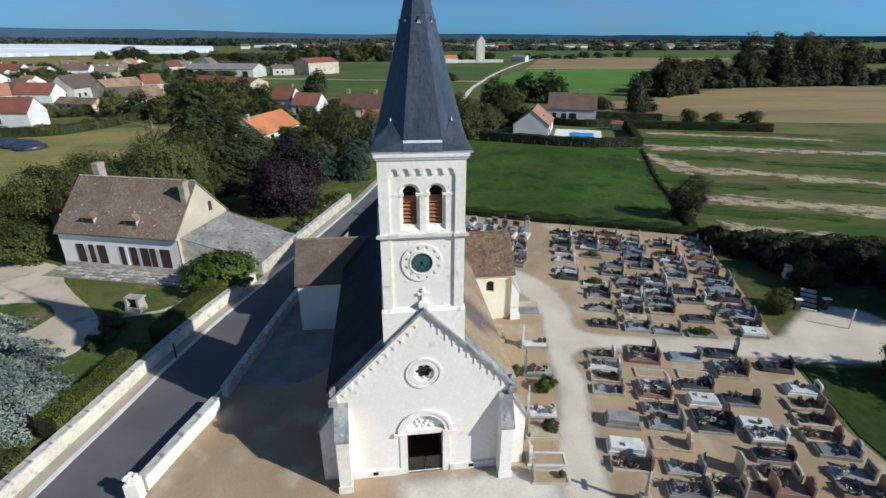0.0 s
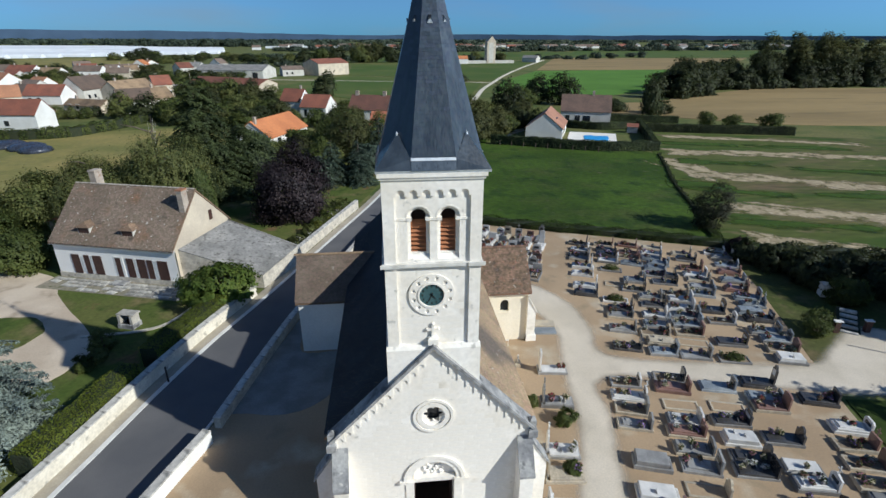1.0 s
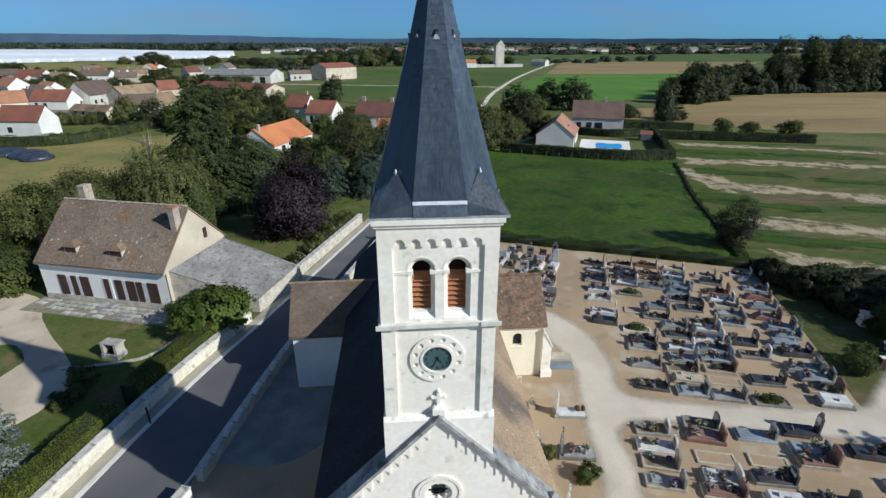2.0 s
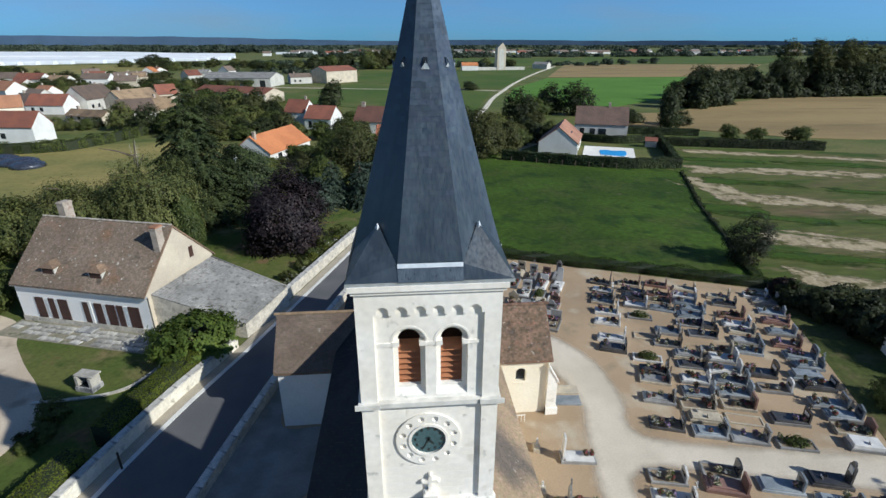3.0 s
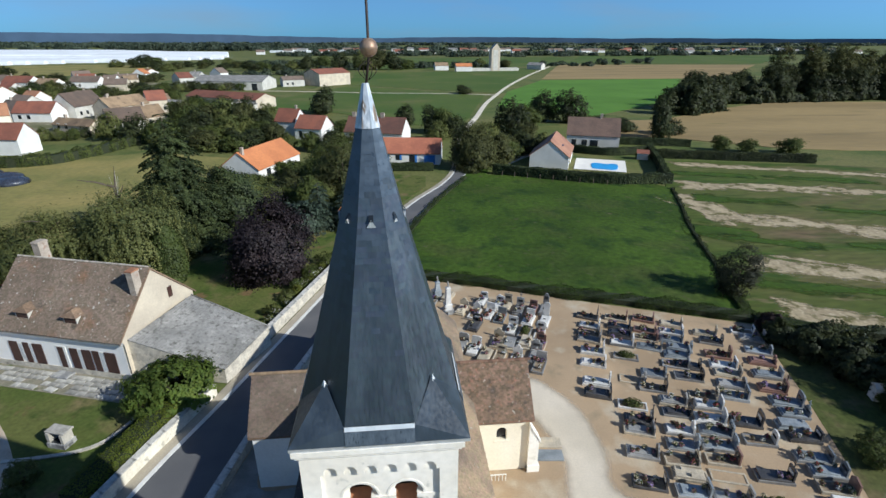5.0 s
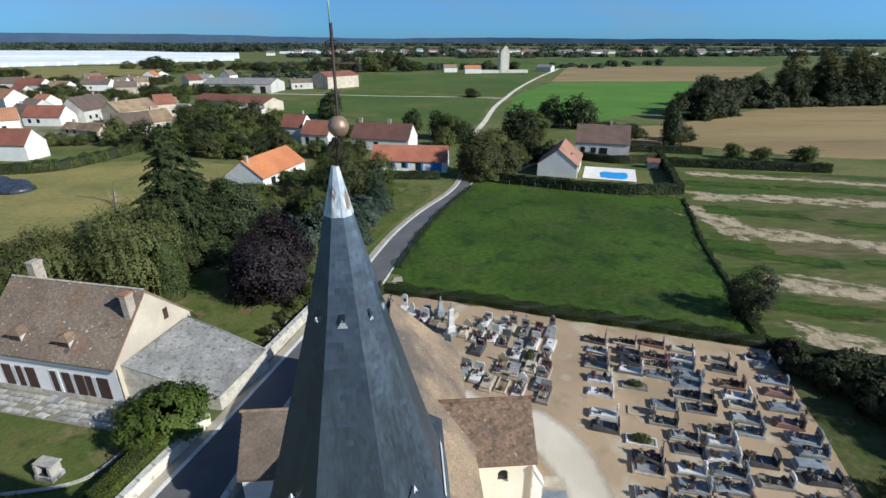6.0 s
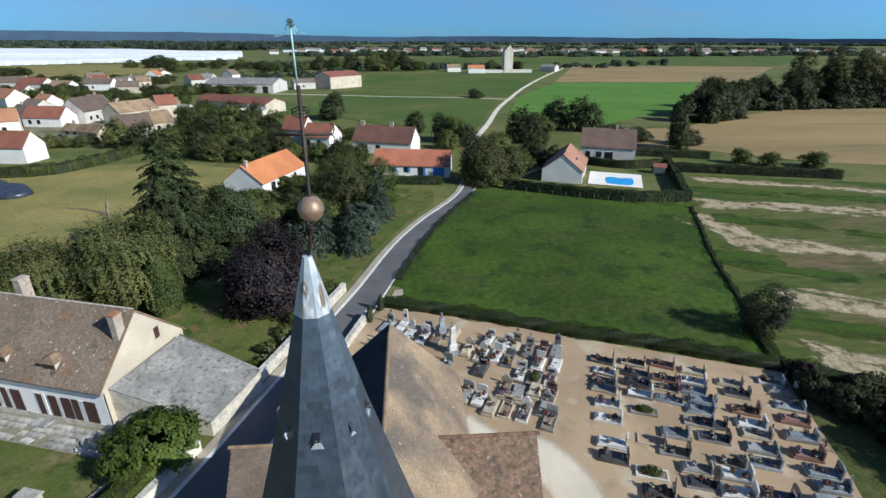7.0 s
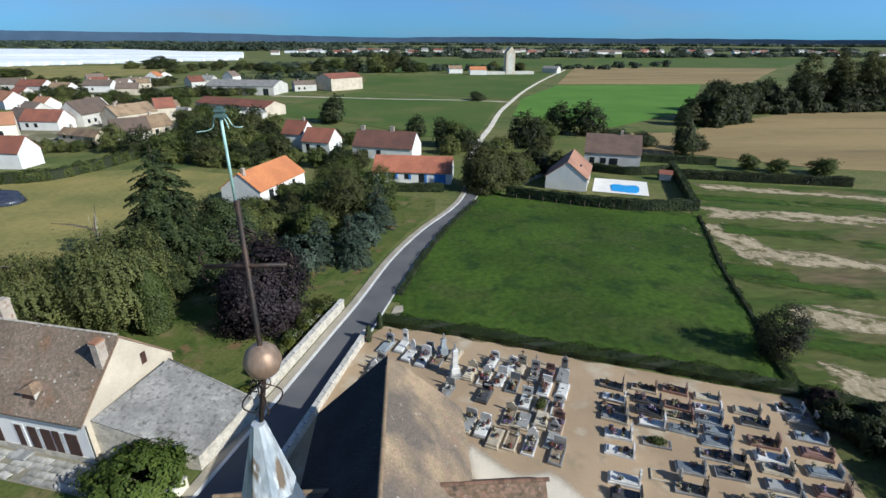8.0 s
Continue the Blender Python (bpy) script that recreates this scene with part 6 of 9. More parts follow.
def grave(x, y, turn, kind, stone, flowers):
    """One grave: foot at its own -x, head at +x. s slab and headstone, k planted kerb, p plain slab, t tall stele, b shrub-filled kerb, e bare kerb."""
    grave_count[0] += 1
    rng = random.Random(grave_count[0] * 13 + 5)
    words = STONE_WORDS[stone]
    label = {"s": words + " grave slab with upright headstone", "k": words + " kerbed grave planted with flowers", "p": "plain flat " + words + " grave slab", "t": words + " grave with tall upright stele", "b": words + " kerbed grave overgrown with green shrub", "e": "bare sandy grave plot with low kerb"}[kind]
    g = thing("grave", label + (" and flower pots" if flowers and kind in "st" else ""), "grave", (x, y, 0), turn + rng.uniform(-2.5, 2.5), "graves in the churchyard")
    L, W = rng.uniform(1.95, 2.2), rng.uniform(0.92, 1.08)
    a, b = L / 2, W / 2
    st = STONES[stone]
    base = st if rng.random() < 0.5 else STONES["g" if stone in "dbw" else "y"]
    kh = 0.10 if kind == "e" else rng.uniform(0.16, 0.26)
    kerb = Mesh()
    t = 0.13
    for q in ((-a, -b, a, -b + t), (-a, b - t, a, b), (-a, -b + t, -a + t, b - t), (a - t, -b + t, a, b - t)):
        kerb.cbox((q[0] + q[2]) / 2, (q[1] + q[3]) / 2, 0, q[2] - q[0], q[3] - q[1], kh, 0.02)
    part("kerb", kerb, base, g)
    top = kh
    if kind in "spt":
        th = rng.uniform(0.09, 0.22) if kind != "p" else rng.uniform(0.22, 0.38)
        sl = Mesh().cbox(-0.06, 0, kh - 0.06, L - 0.34, W - 0.12, th, 0.03)
        if rng.random() < 0.35 and kind == "s":
            sl.cbox(-0.10, 0, kh - 0.06 + th, L - 0.75, W - 0.34, 0.09, 0.03)
        part("slab", sl, st, g)
        top = kh - 0.06 + th
    else:
        part("bed", Mesh().box(-a + t, -b + t, 0, a - t, b - t, kh - 0.04), SAND if kind == "e" else BED, g)
    if kind in "skt" or (kind == "e" and rng.random() < 0.6):
        h = rng.uniform(0.62, 0.98) if kind != "t" else rng.uniform(1.25, 1.55)
        w = W * rng.uniform(0.78, 0.98) if kind != "t" else rng.uniform(0.42, 0.6)
        style = rng.choice((0, 1, 2, 3, 3, 4)) if kind != "t" else rng.choice((0, 4))
        hs = Mesh().prism(head_profile(style, w, h), "x", a - 0.20, a - 0.09)
        hs.moved(Matrix.Translation((0, 0, kh * 0.9)))
        hd = part("headstone", hs, st, g)
        if rng.random() < 0.6 and kind != "e":
            part("plaque", Mesh().box(a - 0.222, -w * 0.3, kh + h * 0.45, a - 0.198, w * 0.3, kh + h * 0.72), STONES["d" if stone != "d" else "w"], hd)
        if kind in "sk" and rng.random() < 0.28:
            ic = Mesh().box(a - 0.16, -0.03, kh + h, a - 0.12, 0.03, kh + h + 0.55).box(a - 0.16, -0.18, kh + h + 0.28, a - 0.12, 0.18, kh + h + 0.34)
            part("cross", ic, IRON if rng.random() < 0.5 else st, hd)
        if kind == "t" and rng.random() < 0.5:
            hc = Mesh().box(a - 0.18, -0.035, kh + h, a - 0.11, 0.035, kh + h + 0.42).box(a - 0.18, -0.15, kh + h + 0.20, a - 0.11, 0.15, kh + h + 0.27)
            part("cross", hc, st, hd)
    if kind == "b":
        rg = np.random.default_rng(grave_count[0])
        d = rg.normal(size=(420, 3))
        d /= np.linalg.norm(d, axis=1, keepdims=True)
        d[:, 2] = np.abs(d[:, 2])
        part("shrub", scatter_quads("shrub", LEAF, d * np.array([0.8, 0.42, 0.55]) * rg.uniform(0.55, 1.0, 420)[:, None] + np.array([0, 0, kh]), d + rg.normal(size=(420, 3)) * 0.4, 0.075, None, rg), LEAF, g)
    for i in range(flowers + (rng.randrange(1, 4) if kind in "sk" else 0)):
        px, py = rng.uniform(-a + 0.2, a - 0.35), rng.uniform(-b + 0.15, b - 0.15)
        z = top if kind in "spt" else kh - 0.04
        pot = part("flower_pot", POTMESH, None, g)
        pot.location = (px, py, z)
        fl = part("bouquet", FLOWERS[rng.randrange(12)], None, pot)
        fl.location = (0, 0, 0.15)
        fl.scale = (rng.uniform(0.8, 1.5), rng.uniform(0.8, 1.5), rng.uniform(0.6, 1.2))
    if kind in "spt" and rng.random() < 0.6:
        for i in range(rng.randrange(1, 3)):
            m = Mesh().prism([(-0.13, 0), (0.13, 0), (0.11, 0.16), (-0.11, 0.16)], "x", 0, 0.03)
            pq = part("memorial_plaque", m, STONES[rng.choice("dwg")], g)
            pq.matrix_local = pose(rng.uniform(-a + 0.4, a - 0.4), rng.uniform(-0.25, 0.25), top, 0, -18, rng.uniform(-12, 12))
    return g


grave(19.1, 33.0, -25, "k", "d", 3)
grave(18.7, 31.3, -25, "s", "w", 0)
grave(18.1, 30.0, -25, "k", "d", 2)
grave(17.8, 28.9, -24, "s", "g", 0)
grave(17.4, 27.1, -23, "s", "w", 4)
grave(16.8, 25.4, -22, "s", "w", 1)
grave(16.1, 22.8, -20, "t", "w", 1)
grave(15.7, 21.5, -19, "s", "d", 0)
grave(21.8, 32.4, -25, "k", "p", 3)
grave(21.4, 30.8, -25, "s", "d", 1)
grave(20.9, 29.5, -24, "s", "d", 0)
grave(20.5, 28.1, -23, "s", "w", 1)
grave(20.0, 26.1, -22, "b", "g", 0)
grave(19.2, 23.0, -20, "e", "g", 0)
grave(24.4, 32.0, -25, "k", "p", 3)
grave(23.6, 30.0, -25, "k", "p", 3)
grave(23.1, 28.8, -24, "k", "p", 2)
grave(22.7, 27.3, -23, "s", "b", 0)
grave(21.2, 23.5, -21, "s", "b", 0)
grave(20.3, 21.8, -20, "k", "d", 2)
grave(26.6, 30.8, -25, "s", "y", 0)
grave(25.8, 29.4, -24, "s", "w", 0)
grave(25.2, 28.2, -23, "s", "b", 1)
grave(25.3, 26.9, -23, "s", "b", 0)
grave(24.5, 25.9, -22, "s", "b", 0)
grave(23.7, 24.6, -21, "k", "g", 2)
grave(24.6, 24.3, -21, "s", "d", 0)
grave(23.9, 22.9, -20, "s", "d", 1)
grave(28.9, 28.9, -24, "s", "y", 0)
grave(28.7, 27.6, -23, "s", "d", 0)
grave(28.1, 25.6, -22, "k", "p", 3)
grave(27.6, 24.1, -21, "s", "w", 0)
grave(27.3, 23.0, -20, "s", "y", 1)
grave(26.7, 21.6, -20, "s", "g", 0)
grave(26.0, 20.3, -19, "s", "b", 1)
grave(32.6, 28.9, -24, "k", "w", 3)
grave(32.7, 27.7, -23, "s", "g", 1)
grave(32.0, 25.8, -22, "s", "b", 2)
grave(31.2, 24.2, -21, "s", "p", 0)
grave(30.4, 22.5, -20, "s", "b", 1)
grave(29.6, 20.8, -19, "s", "p", 3)
grave(29.5, 19.2, -18, "s", "b", 1)
grave(29.2, 18.0, -17, "s", "b", 0)
grave(17.8, 20.0, -19, "b", "w", 0)
grave(17.5, 18.4, -18, "s", "d", 1)
grave(17.1, 17.4, -17, "s", "g", 1)
grave(16.4, 15.4, -16, "s", "g", 1)
grave(15.7, 13.0, -15, "k", "d", 4)
grave(21.0, 20.1, -19, "s", "g", 0)
grave(20.7, 18.9, -18, "s", "d", 0)
grave(19.9, 17.1, -17, "s", "w", 3)
grave(19.4, 15.8, -16, "s", "b", 0)
grave(18.6, 14.5, -15, "k", "y", 3)
grave(18.5, 13.3, -15, "p", "y", 0)
grave(18.0, 12.1, -15, "s", "b", 0)
grave(23.6, 20.4, -19, "k", "y", 2)
grave(23.4, 19.4, -18, "s", "w", 0)
grave(22.7, 18.0, -17, "s", "w", 3)
grave(22.4, 16.8, -17, "s", "b", 2)
grave(21.8, 15.5, -16, "s", "b", 3)
grave(21.3, 14.3, -15, "k", "p", 3)
grave(20.9, 13.0, -15, "e", "y", 0)
grave(20.1, 11.4, -15, "s", "g", 1)
grave(25.1, 17.5, -17, "s", "d", 1)
grave(24.9, 15.7, -16, "k", "w", 1)
grave(23.7, 12.7, -15, "s", "d", 0)
grave(22.6, 10.7, -15, "b", "g", 3)
grave(28.2, 16.8, -17, "p", "b", 0)
grave(28.1, 15.7, -16, "s", "d", 3)
grave(27.3, 13.9, -15, "s", "b", 2)
grave(27.3, 12.7, -15, "s", "b", 0)
grave(26.9, 11.5, -15, "k", "p", 4)
grave(26.6, 10.2, -15, "p", "w", 0)
grave(13.7, 9.0, -15, "k", "w", 3)
grave(13.3, 7.6, -15, "s", "w", 1)
grave(12.9, 6.4, -15, "k", "g", 1)
grave(12.5, 5.1, -15, "s", "g", 0)
grave(12.1, 2.2, -15, "p", "g", 0)
grave(11.4, 0.2, -15, "p", "w", 0)
grave(11.1, -1.0, -15, "k", "p", 3)
grave(16.8, 9.1, -15, "k", "d", 2)
grave(16.5, 8.1, -15, "s", "p", 1)
grave(16.2, 6.5, -15, "e", "y", 0)
grave(15.6, 5.1, -15, "s", "w", 2)
grave(15.2, 4.2, -15, "s", "p", 0)
grave(14.9, 2.9, -15, "s", "g", 1)
grave(14.6, 1.7, -15, "s", "g", 0)
grave(14.1, 0.2, -15, "e", "y", 0)
grave(13.8, -1.6, -15, "s", "g", 1)
grave(13.2, -3.0, -15, "s", "g", 1)
grave(19.5, 7.9, -15, "s", "b", 1)
grave(19.0, 6.0, -15, "e", "y", 0)
grave(18.4, 4.8, -15, "s", "d", 3)
grave(18.0, 3.3, -15, "p", "w", 0)
grave(17.6, 2.0, -15, "s", "d", 1)
grave(17.3, 1.1, -15, "s", "d", 2)
grave(15.8, -1.8, -15, "e", "y", 0)
grave(14.9, -3.2, -15, "k", "y", 3)
grave(22.4, 8.0, -15, "t", "d", 0)
grave(21.8, 6.5, -15, "s", "b", 0)
grave(21.6, 5.7, -15, "s", "p", 1)
grave(20.4, 3.1, -15, "s", "d", 2)
grave(19.9, 1.0, -15, "p", "w", 1)
grave(19.7, -0.1, -15, "s", "w", 4)
grave(19.1, -1.4, -15, "s", "d", 2)
grave(18.4, -2.6, -15, "k", "y", 5)
grave(16.4, -3.3, -15, "s", "p", 0)
grave(25.1, 6.0, -15, "s", "d", 2)
grave(25.0, 3.5, -15, "s", "w", 1)
grave(24.1, 2.2, -15, "k", "p", 2)
grave(23.5, 0.9, -15, "k", "p", 4)
grave(22.9, -0.4, -15, "k", "p", 1)
grave(22.9, -1.5, -15, "s", "g", 2)
grave(22.3, -3.0, -15, "s", "g", 2)
grave(21.9, -4.1, -15, "k", "p", 4)
grave(18.3, -3.6, -15, "s", "p", 0)
grave(9.2, 10.8, 172, "t", "w", 2)
grave(8.5, 7.5, 172, "t", "g", 5)
grave(7.5, 3.5, 172, "t", "w", 3)
grave(7.1, 1.9, 172, "t", "y", 2)
grave(6.7, 0.0, 172, "e", "w", 0)
grave(6.5, -1.2, 172, "e", "y", 1)
grave(-1.0, 40.2, 64, "s", "b", 0)
grave(0.6, 40.1, 64, "t", "w", 0)
grave(1.3, 38.5, 64, "t", "w", 0)
grave(2.6, 37.7, 64, "s", "w", 1)
grave(3.0, 38.7, 64, "s", "g", 0)
grave(4.0, 37.6, 64, "k", "w", 3)
grave(5.7, 38.2, 64, "p", "y", 0)
grave(4.5, 33.1, 64, "s", "g", 2)
grave(-1.7, 37.1, 64, "s", "g", 0)
grave(-2.2, 35.7, 64, "s", "w", 0)
grave(9.1, 36.8, 64, "s", "w", 2)
grave(6.8, 35.4, 64, "s", "y", 1)
grave(8.0, 34.6, 64, "k", "w", 4)
grave(9.4, 34.4, 64, "s", "w", 4)
grave(10.7, 35.9, 64, "s", "w", 1)
grave(11.5, 35.8, 64, "s", "y", 2)
grave(10.4, 33.5, 64, "k", "b", 4)
grave(12.6, 34.9, 64, "s", "g", 1)
grave(13.9, 34.7, 64, "s", "p", 2)
grave(15.2, 34.7, 64, "t", "g", 0)
grave(7.7, 32.3, 64, "s", "d", 0)
grave(13.1, 32.9, 64, "s", "w", 5)
grave(14.6, 32.5, 64, "t", "w", 0)
grave(11.0, 31.2, 64, "s", "w", 1)
grave(12.2, 30.7, 64, "b", "g", 0)
grave(13.4, 30.1, 64, "k", "w", 4)
grave(9.3, 29.5, 64, "k", "y", 5)
grave(10.4, 29.0, 64, "p", "g", 1)
grave(11.8, 28.9, 64, "p", "y", 1)
grave(12.9, 28.3, 64, "s", "p", 2)
grave(12.1, 26.9, 64, "s", "g", 0)
grave(5.9, 29.0, 64, "s", "g", 2)
grave(7.0, 28.3, 64, "s", "w", 3)
grave(7.8, 27.3, 64, "p", "y", 2)
grave(9.0, 27.0, 64, "k", "y", 1)
grave(10.3, 26.4, 64, "k", "w", 5)
grave(12.1, 25.4, 64, "k", "g", 3)


def monument(x, y, turn, h, mat, label, cross=True):
    g = thing("grave_monument", label, "monument", (x, y, 0), turn)
    m = Mesh().cbox(0, 0, 0, 1.3, 1.3, 0.22, 0.03).cbox(0, 0, 0.22, 1.0, 1.0, 0.2, 0.03)
    part("steps", m, STONES["g"], g)
    part("pedestal", Mesh().cbox(0, 0, 0.42, 0.72, 0.72, 0.5, 0.03).cbox(0, 0, 0.92, 0.8, 0.8, 0.08, 0.03), mat, g)
    part("shaft", Mesh().lathe([(0.40, 1.0), (0.27, h - 0.55), (0.36, h - 0.5), (0.36, h - 0.42), (0.2, h - 0.35)], (0, 0, 0), 4, smooth=False, turn=math.pi / 4), mat, g)
    if cross:
        part("cross", Mesh().box(-0.06, -0.06, h - 0.4, 0.06, 0.06, h + 0.25).box(-0.06, -0.22, h - 0.08, 0.06, 0.22, h + 0.04), STONES["g"], g)
    return g


monument(5.4, 35.3, 12, 3.2, STONES["w"], "tall white marble monument on grey stone steps")
monument(4.6, 38.4, 12, 2.3, STONES["b"], "blue-grey stone monument topped by a cross")
CR = thing("stone_cross", "slender weathered stone cross on a stepped base", "cross", (10.6, -3.4, 0), -15)
part("base", Mesh().cbox(0, 0, 0, 0.8, 0.8, 0.35, 0.04).cbox(0, 0, 0.35, 0.5, 0.5, 0.35, 0.04), STONES["y"], CR)
part("shaft", Mesh().lathe([(0.11, 0.7), (0.08, 2.2)], (0, 0, 0), 8).box(-0.06, -0.32, 1.75, 0.06, 0.32, 1.88), STONES["y"], CR)
for x, y, mat, lab in ((10.3, 16.9, "y", "flat beige stone slab beside the transept"), (10.1, 15.8, "b", "flat blue-grey stone slab beside the transept")):
    s = thing("ground_slab", lab, "slab", (x, y, 0), -6)
    part("slab", Mesh().cbox(0, 0, 0, 1.9, 0.9, 0.14, 0.02), STONES[mat], s)
for x, y in ((7.0, 11.7), (5.9, 0.2), (6.5, 8.6)):
    s = thing("small_headstone", "small weathered stone cross on a low block", "headstone", (x, y, 0), -10)
    part("block", Mesh().cbox(0, 0, 0, 0.4, 0.6, 0.28, 0.03), STONES["y"], s)
    part("cross", Mesh().box(-0.05, -0.05, 0.28, 0.05, 0.05, 0.85).box(-0.05, -0.2, 0.55, 0.05, 0.2, 0.65), STONES["w"], s)
bench = thing("low_railing", "small white iron railing against the transept wall", "railing", (6.3, 14.1, 0), 0)
for i in range(6):
    part("bar", Mesh().box(-0.55 + i * 0.22 - 0.015, -0.015, 0, -0.55 + i * 0.22 + 0.015, 0.015, 0.5), RENDER_WHITE, bench)
part("rail", Mesh().box(-0.58, -0.025, 0.5, 0.58, 0.025, 0.54), RENDER_WHITE, bench)


# ---- trees, hedges, shrubs ----
def limbs(me, h, r, n, rng, lean=0.0, r0=None, low=0.3):
    """A tapered trunk with limbs that reach into the crown."""
    r0 = r0 or max(0.10, h * 0.022)
    top = Vector((lean * h, 0.0, h * 0.82))
    me.tube([(0, 0, -0.1), tuple(top * 0.3 + Vector((0.05, 0.03, 0))), tuple(top * 0.65), tuple(top)], [r0 * 1.3, r0, r0 * 0.6, r0 * 0.15], 7)
    for i in range(n):
        z = h * (low + 0.5 * i / max(1, n - 1))
        t = i * 2.4 + rng.uniform(-0.4, 0.4)
        e = Vector((math.cos(t), math.sin(t), 0)) * r * rng.uniform(0.55, 0.85) + Vector((0, 0, z + h * rng.uniform(0.06, 0.2)))
        s = top * (z / top.z)
        me.tube([tuple(s), tuple((s + e) / 2 + Vector((0, 0, 0.15))), tuple(e)], [r0 * 0.45, r0 * 0.28, r0 * 0.08], 5)


def unit(v):
    return v / (np.linalg.norm(v, axis=1, keepdims=True) + 1e-9)


def crown_points(kind, h, r, n, seed):
    """Where leaves sit and how they face, for a round, shrub, weeping, cone or column crown."""
    rg = np.random.default_rng(seed)
    if kind == "cone":
        # drooping boughs in loose whorls, each a flat spray of needles
        nb = int(90 + 36 * r)
        f = 1 - rg.random(nb) ** 0.66
        zb = h * (0.05 + 0.93 * f)
        ang = np.arange(nb) * 2.39996 + rg.normal(size=nb) * 0.35
        ln = r * (1 - zb / h) ** 0.72 * rg.uniform(0.72, 1.08, nb) + 0.30
        w = ln ** 1.1 + 0.12
        i = rg.choice(nb, n, p=w / w.sum())
        t = rg.random(n) ** 0.62
        side = rg.normal(size=n) * 0.17 * ln[i] * (1.15 - t)
        out, L = ang[i], ln[i]
        x = np.cos(out) * t * L - np.sin(out) * side
        y = np.sin(out) * t * L + np.cos(out) * side
        z = zb[i] + L * (0.10 * t - 0.36 * t ** 2) - np.abs(side) * 0.45 - np.abs(rg.normal(size=n)) * 0.10 * (0.4 + 0.1 * L)
        q = np.stack([np.cos(out) * 0.45, np.sin(out) * 0.45, np.full(n, 0.85)], 1) + rg.normal(size=(n, 3)) * 0.42
        return np.stack([x, y, np.maximum(z, 0.05)], 1), q
    if kind == "column":
        z = h * rg.random(n)
        rad = r * np.clip(np.sin(np.pi * np.clip(z / h * 0.85 + 0.13, 0, 1)), 0.05, 1) ** 0.5
        t = rg.random(n) * 2 * np.pi
        k = rg.uniform(0.8, 1.05, n) * (1 + 0.06 * np.sin(3 * t + z))
        p = np.stack([np.cos(t) * rad * k, np.sin(t) * rad * k, z], 1)
        return p, np.stack([np.cos(t), np.sin(t), np.full(n, 0.4)], 1) + rg.normal(size=(n, 3)) * 0.35
    low = kind in ("shrub", "weeping")
    m = int(45 + 15 * r) if kind == "weeping" else int(70 + 34 * r)
    d = unit(rg.normal(size=(m, 3)))
    c0, hh = (0.42 * h, 0.55 * h) if low else (0.58 * h, 0.41 * h)
    # a lumpy outline: a few large bulges and hollows, and shoots that stand out
    ax = unit(rg.normal(size=(9, 3)))
    lump = 0.80 + 0.20 * np.tanh(1.6 * np.sin((d @ ax.T) * 3.1 + rg.uniform(0, 6.28, 9)).sum(1) / 2.2)
    lump *= np.where(rg.random(m) < 0.12, rg.uniform(1.04, 1.16, m), 1.0)
    k = rg.uniform(0.34, 1.0, m) ** 0.42 * lump * 0.93
    wide = np.where((d[:, 2] < 0) & low, (1 - np.abs(d[:, 2]) ** 3) ** 0.33 / np.sqrt(np.maximum(1 - d[:, 2] ** 2, 0.12)), 1.0)
    wide = np.minimum(wide, 1.5)
    cen = np.stack([d[:, 0] * r * k * wide, d[:, 1] * r * k * wide, c0 + d[:, 2] * hh * k], 1)
    cr = rg.uniform(0.09, 0.21, m) * min(r, hh * 1.3) * (1.3 if kind == "weeping" else 1.0)
    share = cr ** 2 * (0.35 + (k / k.max()) ** 3)
    i = rg.choice(m, n, p=share / share.sum())
    g = rg.normal(size=(n, 3)) * np.array([1, 1, 0.72])
    p = cen[i] + g * (cr[i] * 0.62)[:, None]
    if kind == "weeping":
        # strands that hang from every clump
        st = rg.integers(0, 7, n)
        a = st * 0.9 + i * 1.7
        drop = rg.random(n) ** 1.3 * 0.26 * h * (0.5 + 0.5 * np.sin(i * 2.1 + st) ** 2)
        hang = rg.random(n) < 0.72
        p[hang] = (cen[i] + np.stack([np.cos(a), np.sin(a), np.zeros(n)], 1) * cr[i][:, None] * 0.95 + rg.normal(size=(n, 3)) * 0.09 - np.stack([np.zeros(n), np.zeros(n), drop], 1))[hang]
    p[:, 2] = np.where(p[:, 2] < 0.04, rg.uniform(0.03, 0.3, n), p[:, 2]) if low else np.maximum(p[:, 2], 0.1 * h)
    out = unit(p - np.array([0, 0, c0 * 0.8]))
    return p, out * 0.8 + unit(g) * 0.4 + rg.normal(size=(n, 3)) * 0.27 + np.array([0, 0, 0.30])


